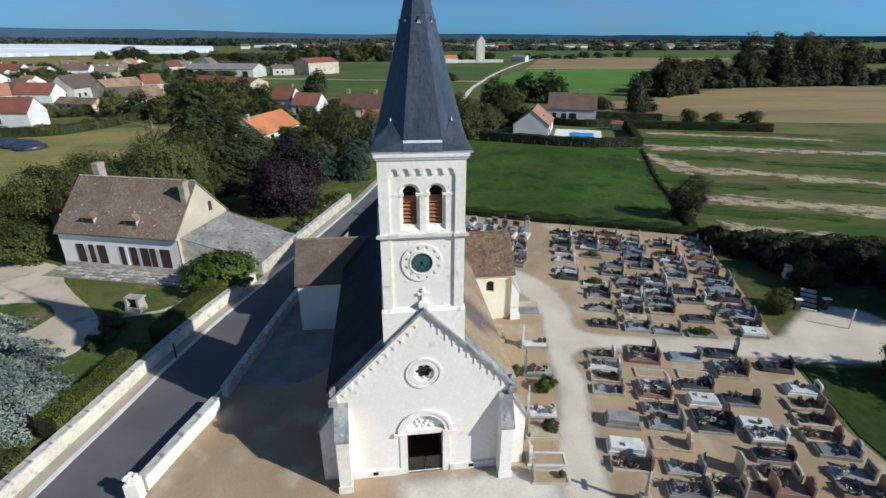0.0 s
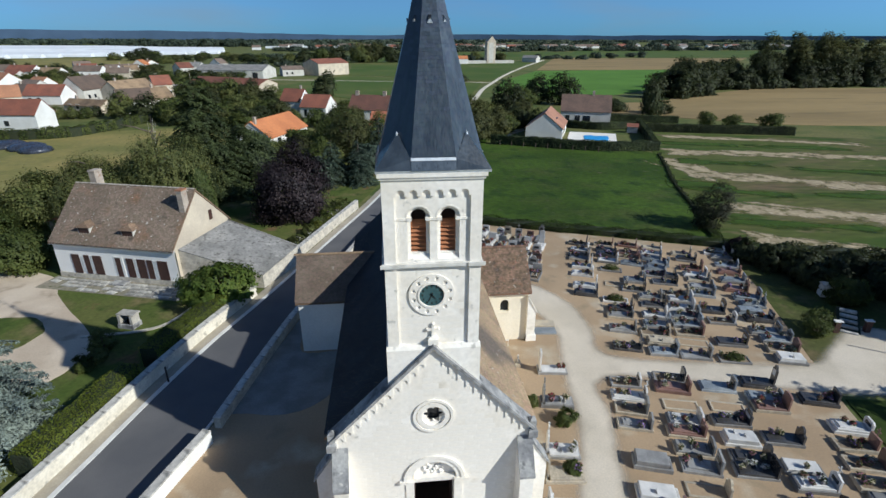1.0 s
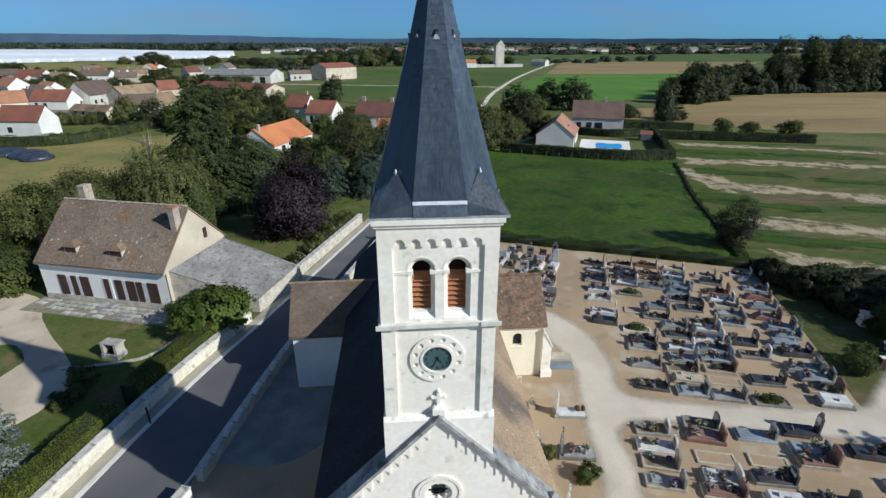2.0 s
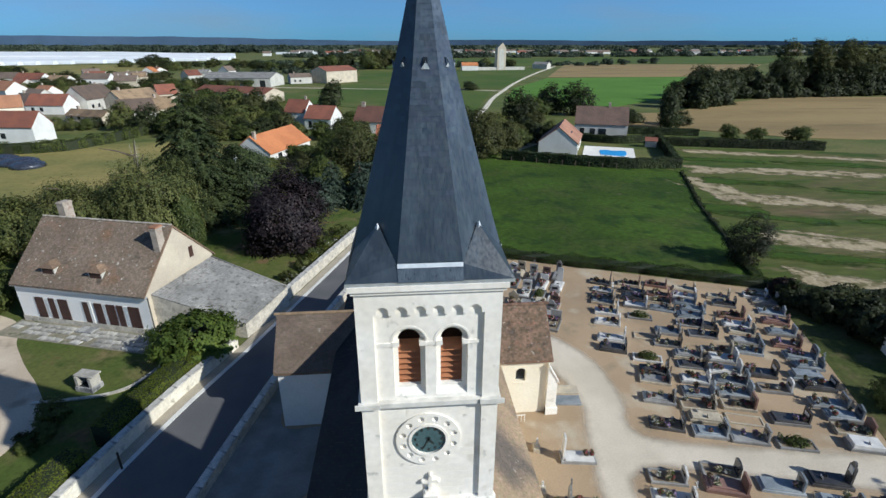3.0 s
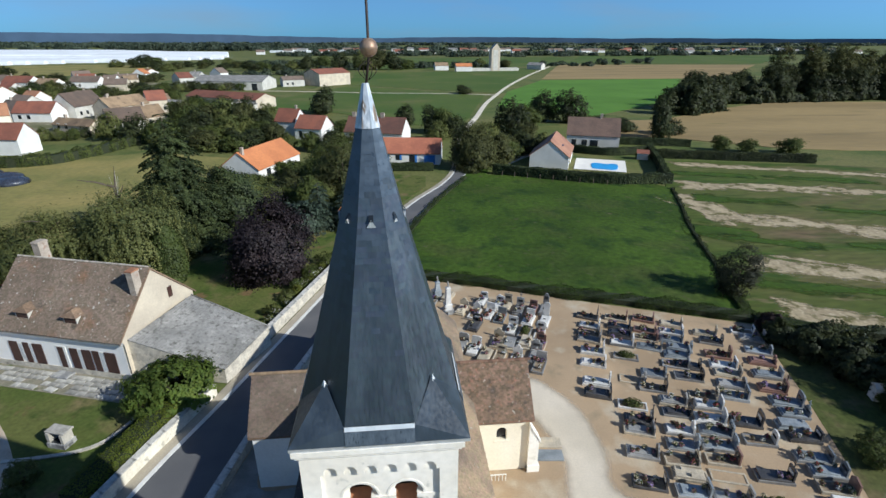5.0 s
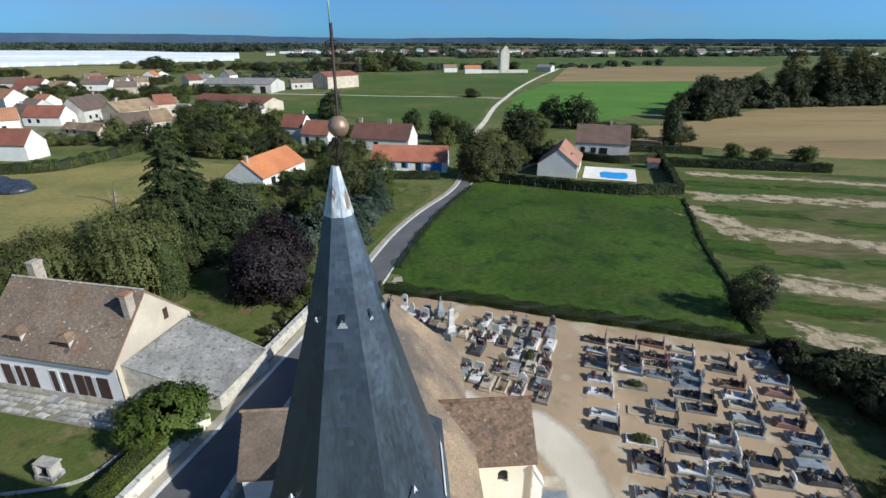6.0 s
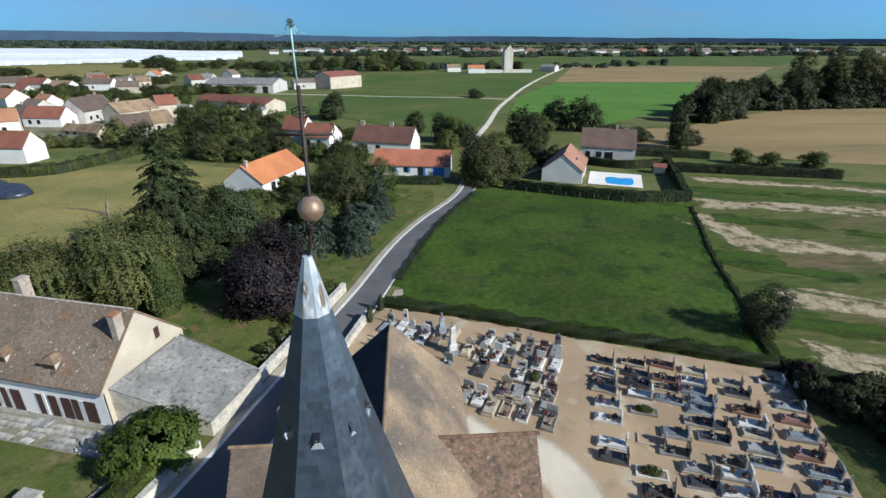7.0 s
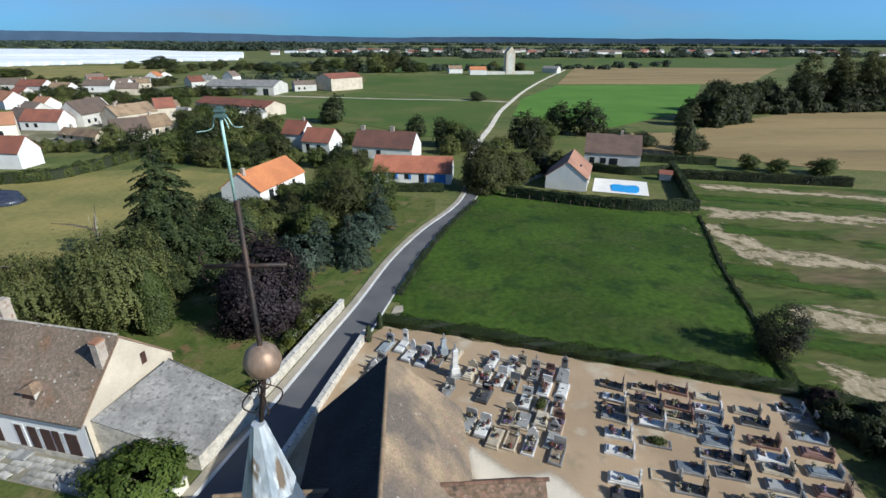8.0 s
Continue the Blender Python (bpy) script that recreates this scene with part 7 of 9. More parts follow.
def tree(name, label, x, y, h, r, leafmat, kind="round", n=6000, leaf=0.17, seed=1, turn=0.0, category="tree", bark=None, group=""):
    t = thing(name, label, category, (x, y, 0), turn, group)
    rng = random.Random(seed)
    tr = Mesh()
    if kind == "cone":
        tr.tube([(0, 0, -0.1), (0, 0, h * 0.5), (0, 0, h * 0.97)], [h * 0.02, h * 0.012, 0.02], 7)
        for i in range(16):
            z, a = h * (0.1 + 0.05 * i), i * 2.4
            rr = r * (1 - z / h) * 0.8
            tr.tube([(0, 0, z), (math.cos(a) * rr, math.sin(a) * rr, z - 0.2 * rr)], [0.06, 0.015], 4)
    elif kind == "shrub":
        tr.tube([(0, 0, -0.1), (0.02, 0.01, h * 0.25), (0.05, 0.0, h * 0.6)], [max(0.05, h * 0.02), max(0.04, h * 0.016), 0.015], 7)
        for i in range(6):
            a = i * 1.1
            bough = [(0.01 * math.cos(a), 0.01 * math.sin(a), h * 0.12), (r * 0.5 * math.cos(a), r * 0.5 * math.sin(a), h * 0.6)]
            if h > 8.5:
                part("limb", Mesh().tube(bough, [h * 0.01, 0.012], 5), bark or BARK, t)
            else:
                tr.tube(bough, [max(0.03, h * 0.01), 0.012], 5)
    else:
        limbs(tr, h, r * 0.62, 8, rng)
    part("trunk", tr, bark or BARK, t)
    n, leaf = int(n * 1.6), leaf * 0.78
    p, nr = crown_points(kind, h, r, n, seed)
    asp = 0.6 if kind not in ("cone",) else 0.38
    part("crown", scatter_quads("crown", leafmat, p, nr, leaf, None, np.random.default_rng(seed + 5), asp), leafmat, t)
    return t


LEAF_BIRCH = leafy("yellowish_birch_leaves", (0.150, 0.178, 0.064), (0.180, 0.200, 0.076))
LEAF_OLIVE = leafy("olive_green_leaves", (0.085, 0.098, 0.038), (0.110, 0.120, 0.048))
YELLOWGREEN = leafy("yellow_green_border_leaves", (0.150, 0.175, 0.035), (0.170, 0.190, 0.045))
THUJA = leafy("clipped_thuja_leaves", (0.050, 0.074, 0.020), (0.064, 0.088, 0.026), sheer=0.2)
tree("spruce_tree", "tall dark green spruce with drooping boughs", -27.9, 57.2, 17.6, 8.0, LEAF_DARK, "cone", 62000, 0.22, 3)
tree("spruce_tree", "dark green bushy conifer beside the spruce", -23.0, 62.5, 11.2, 4.6, LEAF_DARK, "shrub", 16000, 0.19, 4)
tree("copper_beech", "round purple-leaved copper beech on the lawn", -14.7, 46.4, 9.9, 5.5, LEAF_PURPLE, "shrub", 17000, 0.19, 5)
tree("thuja", "clipped dark green columnar thuja", -24.9, 44.9, 6.8, 1.8, THUJA, "column", 6500, 0.16, 6)
bir = tree("weeping_birch", "broad light green weeping birch with bare pale limbs", -29.6, 46.5, 13.5, 6.2, LEAF_BIRCH, "weeping", 30000, 0.145, 7)
tree("willow_tree", "pale green leafy tree beside the birch", -36.8, 45.0, 9.4, 5.2, LEAF_BIRCH, "weeping", 20000, 0.145, 77)
dead = Mesh()
for a, b, c in ((0.3, 0.5, 12.5), (-0.4, 0.3, 12.1), (0.8, -0.2, 12.0)):
    dead.tube([(0, 0, 7.5), (a * 0.4, b * 0.4, 10.2), (a * 0.9, b * 0.8, c)], [0.06, 0.028, 0.008], 6)
part("bare_limb", dead, BARK_PALE, bir, "bleached bare limbs")
tree("broadleaf_tree", "green garden tree behind the farmhouse", -36.0, 51.5, 7.2, 4.2, LEAF, "shrub", 9000, 0.2, 8)
tree("broadleaf_tree", "green garden tree behind the farmhouse", -44.5, 46.0, 6.6, 5.2, LEAF_LIGHT, "shrub", 9000, 0.2, 9)
tree("broadleaf_tree", "green garden tree beside the farmhouse", -38.4, 31.6, 4.8, 3.2, LEAF, "shrub", 8000, 0.17, 10)
tree("broadleaf_tree", "green garden tree beside the drive", -44.6, 36.6, 6.0, 3.8, LEAF, "shrub", 8000, 0.18, 11)
tree("broadleaf_tree", "leafy green tree by the orange-roofed house", -11.5, 91.0, 9.6, 5.2, LEAF, "shrub", 10000, 0.2, 12)
tree("broadleaf_tree", "leafy green tree by the orange-roofed house", -19.0, 84.5, 5.2, 3.2, LEAF, "round", 5000, 0.22, 13)
LEAF_GREYGREEN = leafy("grey_green_conifer_leaves", (0.045, 0.075, 0.055), (0.07, 0.10, 0.075), sheer=0.2)
tree("blue_conifer", "blue-green conifer beside the lane", -6.4, 61.0, 7.4, 3.1, LEAF_GREYGREEN, "cone", 10000, 0.15, 15)
tree("blue_conifer", "blue-green conifer beside the lane", -10.6, 61.6, 7.0, 3.3, LEAF_GREYGREEN, "cone", 10000, 0.15, 16)
tree("blue_conifer", "grey-green conifer in the garden", -3.4, 74.3, 8.6, 3.0, LEAF_GREYGREEN, "cone", 9000, 0.16, 17)
for x, y, h, r, k, s, m in ((-11.5, 70.0, 4.4, 2.6, "shrub", 61, LEAF_LIGHT), (-5.2, 67.0, 6.2, 2.8, "shrub", 62, LEAF_GREYGREEN), (-8.0, 82.5, 5.6, 3.2, "shrub", 64, LEAF), (-18.5, 88.5, 4.6, 2.8, "shrub", 65, LEAF_LIGHT), (-4.4, 84.5, 8.6, 4.2, "shrub", 66, LEAF), (-13.0, 59.5, 5.0, 3.0, "shrub", 67, LEAF_GREYGREEN), (-8.5, 77.0, 12.0, 4.8, "shrub", 68, LEAF_OLIVE), (-13.5, 79.0, 8.5, 4.2, "shrub", 70, LEAF), (-13.0, 68.5, 6.4, 3.6, "shrub", 71, LEAF), (-22.0, 68.0, 7.5, 3.6, "shrub", 72, LEAF_LIGHT), (-17.5, 79.5, 5.4, 3.2, "shrub", 73, LEAF_OLIVE), (-33.0, 55.0, 9.6, 2.4, "shrub", 74, LEAF_OLIVE), (-20.5, 73.0, 4.0, 3.0, "shrub", 69, LEAF_LIGHT)):
    tree("garden_tree", "leafy garden tree between the lane and the houses", x, y, h, r, m, k, 4500, 0.22, s)
tree("broadleaf_tree", "dark leafy tree at the bend of the lane", 16.8, 96.2, 10.4, 5.9, LEAF_OLIVE, "shrub", 8000, 0.26, 18)
tree("broadleaf_tree", "dark leafy tree at the bend of the lane", 22.5, 99.0, 7.5, 4.0, LEAF_OLIVE, "shrub", 6000, 0.26, 19)
tree("hawthorn_tree", "ragged dark hawthorn at the meadow's corner", 37.3, 36.9, 5.8, 2.9, leafy("hawthorn_leaves", (0.034, 0.042, 0.024), (0.052, 0.058, 0.032)), "shrub", 4600, 0.13, 20)
tree("fig_tree", "spreading bright green fig tree by the annex", -16.5, 24.3, 3.4, 4.0, leafy("fig_leaves", (0.092, 0.140, 0.030), (0.12, 0.175, 0.038)), "shrub", 7500, 0.19, 21)
tree("blue_cedar", "large silvery blue cedar beside the drive", -25.9, 7.8, 11.4, 5.2, LEAF_BLUE, "cone", 36000, 0.14, 22)
for x, y, h, r, s in ((34.9, 27.0, 2.3, 1.5, 81), (35.9, 25.0, 2.9, 1.5, 82), (37.4, 23.3, 3.1, 1.7, 83), (36.6, 21.0, 3.0, 1.4, 84), (38.6, 20.6, 3.3, 1.6, 85), (41.6, 22.0, 3.1, 1.9, 86), (41.6, 18.4, 3.7, 2.0, 87), (43.2, 20.2, 3.1, 2.0, 88), (46.6, 20.6, 2.3, 2.0, 89), (47.4, 17.4, 3.3, 2.0, 90), (49.8, 19.0, 2.5, 2.2, 91), (53.4, 18.6, 2.2, 2.4, 92), (44.8, 16.6, 3.7, 1.7, 93), (51.5, 15.4, 3.5, 2.2, 94), (40.2, 24.2, 2.4, 1.6, 95), (44.6, 24.0, 1.8, 1.7, 96), (48.6, 22.8, 1.6, 1.8, 97)):
    tree("broadleaf_tree", "dark green tree behind the churchyard", x, y, h, r, LEAF_FAR, "shrub", 3800, 0.16, s)
tree("broadleaf_tree", "light green tree behind the garden steps", 37.6, 17.4, 2.9, 1.75, LEAF, "shrub", 5000, 0.12, 32)
tree("broadleaf_tree", "dark green tree behind the churchyard", 44.8, 9.0, 9.2, 3.0, LEAF_FAR, "shrub", 4500, 0.15, 59)
tree("smoke_bush", "purple-brown bush behind the graves", 35.6, 29.2, 2.0, 1.3, leafy("purple_brown_leaves", (0.050, 0.034, 0.034), (0.066, 0.046, 0.044)), "shrub", 3000, 0.13, 91, category="bush")
tree("broadleaf_tree", "leafy tree shading the churchyard lawn", 42.4, 10.2, 7.0, 2.4, LEAF_FAR, "round", 4000, 0.18, 97)
tree("broadleaf_tree", "leafy tree shading the churchyard lawn", 42.0, 13.4, 6.4, 1.9, LEAF_FAR, "round", 3600, 0.17, 98)
tree("broadleaf_tree", "dark bushy tree at the gravel's edge", 33.3, 4.0, 3.0, 1.7, LEAF_FAR, "shrub", 5000, 0.12, 99)
tree("conifer", "dark conifer beside the gravel turning place", 38.0, -0.8, 10.0, 3.6, LEAF_DARK, "cone", 9000, 0.2, 38)
for x, y, h, r, s in ((45.6, 11.2, 9.0, 3.4, 92), (48.5, 12.2, 11.5, 3.6, 93), (52.5, 10.0, 12.0, 4.0, 94), (41.0, -5.4, 9.0, 3.6, 56), (44.5, -8.0, 9.5, 4.0, 57), (39.0, -10.0, 8.0, 3.4, 58)):
    tree("broadleaf_tree", "leafy tree shading the churchyard lawn", x, y, h, r, LEAF_FAR, "round", 4500, 0.2, s)
for x, y, h, r, s in ((30.9, 13.0, 1.7, 1.15, 41), (8.5, 5.8, 0.95, 0.75, 42), (7.6, 2.1, 0.8, 0.6, 43), (6.9, 7.4, 0.9, 0.45, 44), (31.8, 14.2, 1.8, 1.2, 45), (-22.9, 16.5, 2.1, 1.0, 46), (-23.1, 14.3, 1.1, 0.8, 47), (-22.6, 15.2, 1.2, 0.8, 48), (-10.6, 42.0, 1.4, 1.4, 49), (-11.3, 39.5, 1.2, 1.2, 50), (-9.6, 45.0, 1.5, 1.4, 51), (-12.2, 36.6, 1.1, 1.2, 52), (-8.2, 48.4, 1.6, 1.6, 53)):
    tree("shrub", "rounded green garden shrub" if x < 0 else "clipped green shrub beside the graves", x, y, h, r, LEAF_LIGHT if s in (44, 46, 48, 52, 50) else LEAF, "shrub", 1500, 0.085, s, category="shrub")
for x, y in ((-2.75, 41.4), (-1.75, 43.8)):
    tree("cypress", "small dark columnar cypress by the churchyard wall", x, y, 1.9, 0.32, LEAF_DARK, "column", 900, 0.07, 55, category="shrub")


def hedge(name, path, w, h, label, mat=None, dens=60, leaf=0.09, seed=3, wob=0.08):
    """A clipped hedge: a twiggy core with leaves all over it."""
    mat = mat or LEAF_HEDGE
    p = resample(smooth_path(path, 1.0), max(4, int(sum((Vector(path[i + 1]) - Vector(path[i])).length for i in range(len(path) - 1)))))
    hd = thing(name, label, "hedge")
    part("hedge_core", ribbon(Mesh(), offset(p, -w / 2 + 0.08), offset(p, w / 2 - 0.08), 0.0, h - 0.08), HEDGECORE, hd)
    rg = np.random.default_rng(seed)
    P = np.array(p)
    seg = np.linalg.norm(np.diff(P, axis=0), axis=1)
    tot = seg.sum()
    n = int(tot * (w + 2 * h) * dens)
    s = rg.random(n) * tot
    cum = np.concatenate([[0], np.cumsum(seg)])
    i = np.clip(np.searchsorted(cum, s) - 1, 0, len(seg) - 1)
    f = ((s - cum[i]) / seg[i])[:, None]
    base = P[i] * (1 - f) + P[i + 1] * f
    d = (P[i + 1] - P[i]) / seg[i][:, None]
    side = np.stack([d[:, 1], -d[:, 0]], 1)
    u = rg.random(n) * (w + 2 * h)
    ontop = u < w
    lat = np.where(ontop, u - w / 2, np.where(u < w + h, w / 2, -w / 2))
    z = np.where(ontop, h, np.where(u < w + h, u - w, u - w - h))
    bump = wob * np.sin(s * 1.7 + lat * 3) + wob * 0.7 * np.sin(s * 0.6 + 1)
    lat = lat * (1 + bump * 0.6) + rg.normal(size=n) * 0.04
    z = z * (1 + bump * 0.5) + rg.normal(size=n) * 0.04
    pos = np.concatenate([base + side * lat[:, None], np.maximum(z, 0.02)[:, None]], 1)
    nr = np.where(ontop[:, None], np.array([[0, 0, 1.0]]), np.concatenate([side * np.sign(lat)[:, None], np.full((n, 1), 0.2)], 1)) + rg.normal(size=(n, 3)) * 0.32
    part("leaves", scatter_quads("hedge_leaves", mat, pos, nr, leaf, None, rg), mat, hd, kind="stuff")
    return hd


hedge("garden_hedge", [p for p in offset(rl, -2.35) if 4.6 < p[1] < 12.6], 1.35, 1.55, "tall clipped green hedge behind the garden wall", dens=230, leaf=0.055)
hedge("garden_hedge", [p for p in offset(rl, -2.35) if 13.5 < p[1] < 22.0], 1.35, 1.55, "tall clipped green hedge behind the garden wall", dens=230, leaf=0.055, seed=4)
hedge("garden_hedge", [p for p in offset(rl, -2.3) if 0.0 < p[1] < 4.2], 1.2, 1.2, "ragged yellowing end of the clipped hedge", YELLOWGREEN, 200, 0.06, 19, 0.35)
hedge("meadow_hedge", [(-1.6, 45.2), (8, 42.0), (16.4, 38.5), (25, 35.4), (35.0, 31.2)], 1.7, 0.62, "rank dark grass and hedge between graves and meadow", leafy("rank_grass_leaves", (0.040, 0.070, 0.016), (0.060, 0.092, 0.022)), 260, 0.055, 5, 0.35)
hedge("meadow_hedge", [(37.2, 38.2), (39.3, 43.7), (43.5, 56.6), (47.4, 66), (51.6, 77)], 0.5, 0.30, "low rough hedge along the meadow fence", LEAF_FAR, 60, 0.11, 6, 0.6)
hedge("verge_hedge", [p for p in offset(rr, 0.75) if 50.5 < p[1] < 88], 0.9, 0.42, "rank grass along the edge of the lane", bpy.data.materials["rank_grass_leaves"], 120, 0.06, 17, 0.4)
hedge("pool_hedge", [(20.5, 91.2), (40, 82.0), (53.4, 80.6)], 1.2, 1.9, "dark clipped hedge round the pool garden", LEAF_DARK, 60, 0.14, 7)
hedge("pool_hedge", [(53.0, 82.0), (58, 95), (63.5, 111)], 1.2, 1.9, "dark clipped hedge round the pool garden", LEAF_DARK, 50, 0.15, 8)
hedge("pool_hedge", [(44.0, 110.5), (52, 106.2), (62, 108.0)], 1.1, 1.7, "dark clipped hedge behind the pool", LEAF_DARK, 50, 0.15, 9)
hedge("plot_hedge", [(62, 103), (78, 98.6), (94.5, 94.5)], 1.5, 1.8, "dark clipped hedge along the plot", LEAF_FAR, 50, 0.16, 10)
hedge("plot_hedge", [(58.9, 119.9), (67, 117.6), (76.7, 114.7)], 1.4, 1.7, "dark clipped hedge before the stubble field", LEAF_DARK, 50, 0.16, 18)
hedge("lane_hedge", [(-6, 96.8), (1, 95.6), (8.5, 95.0)], 1.3, 1.5, "dark hedge before the blue-shuttered house", LEAF_DARK, 60, 0.14, 11)
hedge("east_hedge", [(35.2, 29.0), (36.4, 25), (38.5, 24)], 1.2, 1.0, "dark ragged hedge east of the graves", LEAF_FAR, 70, 0.13, 12, 0.25)
hedge("east_hedge", [(38.5, 27.5), (45, 26), (56, 22.0), (70, 17)], 1.4, 1.3, "dark ragged hedge along the plot", LEAF_FAR, 60, 0.14, 13, 0.25)
hedge("meadow_edge_hedge", [(-100, 104), (-77.7, 107), (-71.5, 115.5), (-66, 131), (-58, 126), (-40, 119)], 2.6, 2.0, "ragged green hedge between dry meadow and village gardens", LEAF, 40, 0.16, 14, 0.3)
# flowering border behind the north garden wall
edge = [p for p in offset(rl, -2.7) if 32.5 < p[1] < 49.0]
for i, (x, y) in enumerate(resample(edge, 15)):
    rng = random.Random(700 + i)
    t = thing("border_shrub", "low flowering border shrub behind the garden wall", "shrub", (x + rng.uniform(-0.7, 0.2), y, 0), 0, "shrubs of the flowering border")
    h, r = rng.uniform(0.6, 1.4), rng.uniform(0.55, 0.95)
    stem = Mesh().tube([(0, 0, -0.05), (0.03, 0, h * 0.6)], [0.04, 0.015], 6)
    part("trunk", stem, BARK, t)
    p, q = crown_points("shrub", h, r, 2200, 700 + i)
    kinds = (np.random.default_rng(i).random(2200) < (0.10 if i % 3 else 0.0)).astype(int)
    part("crown", scatter_quads("crown", [(YELLOWGREEN, LEAF_LIGHT, LEAF_OLIVE)[i % 3], PETALS[0]], p, q, 0.055, kinds, np.random.default_rng(i)), None, t)
hedge("meadow_hedge", [(35.2, 30.6), (35.9, 33.8), (36.9, 38.0)], 1.0, 0.40, "rank dark grass at the meadow's corner", bpy.data.materials["rank_grass_leaves"], 220, 0.06, 15, 0.35)
hedge("meadow_hedge", [(35.2, 31.0), (38.2, 29.6), (41.0, 27.4)], 1.6, 0.6, "rank dark grass beside the plot", bpy.data.materials["rank_grass_leaves"], 200, 0.06, 16, 0.35)


# ---- houses beyond ----
def ridge_house(name, label, a, b, W, eave, ridge, wall, tiles, chimneys=(), openings=(), blue=False, over=0.25):
    """A gabled house whose ridge runs over the ground line from a to b; openings: (kind, along, wide, sill, head) on its front."""
    d = Vector(b) - Vector(a)
    u = d.normalized()
    o = Vector(a) + Vector((u.y, -u.x)) * W / 2
    h, body, rf = gable_house(name, label, (o.x, o.y, 0), math.degrees(math.atan2(u.y, u.x)), d.length, W, eave, ridge, wall, tiles, over, chimneys)
    for kind, x, w, z0, z1 in openings:
        win = on_wall(h, "door" if kind == "d" else "window", x - w / 2, x + w / 2, z0, z1, BLUEPAINT if kind in "dB" and blue else DARK, 0.03)
        if kind == "w":
            on_wall(h, "frame", x - w / 2 - 0.09, x + w / 2 + 0.09, z1, z1 + 0.1, RENDER_WHITE, 0.05, parent=win)
            if blue:
                on_wall(h, "shutter", x + w / 2 + 0.04, x + w / 2 + 0.5, z0, z1, BLUEPAINT, 0.06, parent=win)
    return h


ridge_house("blue_shuttered_house", "long white bungalow with red tiled roof and blue shutters", (-5.5, 106.2), (10.9, 103.6), 7.6, 2.6, 5.2, RENDER_WHITE, TILE_BRICK, (), (("w", 2.0, 0.9, 0.9, 2.1), ("w", 4.2, 1.2, 0.9, 2.1), ("w", 7.2, 0.9, 0.9, 2.1), ("w", 10.4, 1.2, 0.3, 2.1), ("d", 14.3, 2.4, 0.05, 2.1)), True)
ridge_house("long_house", "white house with red-brown tiled roof and two chimneys", (-11.5, 131.0), (3.6, 126.0), 8.0, 3.2, 6.6, RENDER_WHITE, TILE_DARKRED, ((1.5, 4.0, 7.6, 1.0, 0.6), (9.5, 4.0, 7.6, 1.0, 0.6)), (("w", 3.5, 1.2, 1, 2.3), ("w", 7, 1.2, 1, 2.3)))
ridge_house("white_house", "white house with dark red tiled roof", (-25.6, 137.5), (-18.0, 134.6), 7.2, 3.2, 6.2, RENDER_WHITE, TILE_FARRED, (), (("w", 1.8, 1.0, 0.4, 2.3), ("w", 5.0, 1.0, 0.4, 2.3)))
ridge_house("white_house", "taller white house with dark red tiled roof", (-32.3, 143.5), (-26.2, 141.3), 7.0, 4.2, 7.3, RENDER_WHITE, TILE_FARRED, ((5.4, 3.5, 8.2, 0.5, 0.5),), (("w", 2.0, 0.9, 1.6, 2.8),))
ridge_house("orange_roofed_house", "white house with bright new orange tiled roof", (-29.3, 88.6), (-24.2, 103.6), 8.2, 2.8, 5.8, RENDER_WHITE, TILE_ORANGE, ((0.7, 3.4, 6.6, 0.6, 0.5),), (("w", 3.5, 1.4, 0.3, 2.2), ("w", 7.5, 1.2, 0.9, 2.2), ("w", 11.5, 1.0, 0.9, 2.1)))
gw = ridge_house("pool_house", "white gabled house with orange tiled roof beside the pool", (33.2, 94.6), (38.2, 106.5), 8.2, 2.7, 5.9, RENDER_WHITE, surf("pinkish_roof_tiles", (0.40, 0.205, 0.135), (0.31, 0.155, 0.105), big=0.3, fine=3.0, bump=0.3, grain=0.2), (), (("w", 3.0, 2.2, 0.1, 2.2), ("w", 7.0, 1.4, 0.9, 2.1)))
part("roof_window", Mesh().box(4.0, 1.6, 4.15, 5.3, 2.6, 4.26).moved(Matrix.Translation((0, 0, 0))), DARK, gw)
sheet("house_drive", [(21.0, 100.0), (25.5, 99.0), (30.0, 104.5), (35.5, 110.5), (32.5, 114.5), (24.0, 108.0)], 0.03, PATH, "pale gravel drive before the pool house", "driveway")
car = thing("parked_car", "silver-blue hatchback parked on a pale drive", "car", (31.6, 110.6, 0.03), 18)
side = [(-2.0, 0.30), (2.0, 0.30), (2.05, 0.62), (1.85, 0.82), (1.0, 0.92), (0.45, 1.42), (-1.25, 1.45), (-1.9, 1.0), (-2.06, 0.7)]
part("body", Mesh().prism(side, "y", -0.82, 0.82), surf("silver_blue_car_paint", (0.30, 0.36, 0.44), (0.26, 0.32, 0.40), rough=0.25, metal=0.4, bump=0, grain=0.04), car)
part("windscreen", Mesh().add([(1.02, -0.7, 0.95), (1.02, 0.7, 0.95), (0.52, 0.6, 1.40), (0.52, -0.6, 1.40)], [(0, 1, 2, 3)]), DARK, car)
for q in (-0.826, 0.822):
    part("side_window", Mesh().prism([(0.75, 0.95), (0.38, 1.36), (-1.15, 1.38), (-1.6, 0.98)], "y", q, q + 0.004), DARK, car)
for x in (-1.25, 1.3):
    for q in (-0.86, 0.68):
        part("wheel", Mesh().prism([(x + 0.31 * math.cos(a * math.pi / 7), 0.31 + 0.31 * math.sin(a * math.pi / 7)) for a in range(14)], "y", q, q + 0.18), IRON, car)
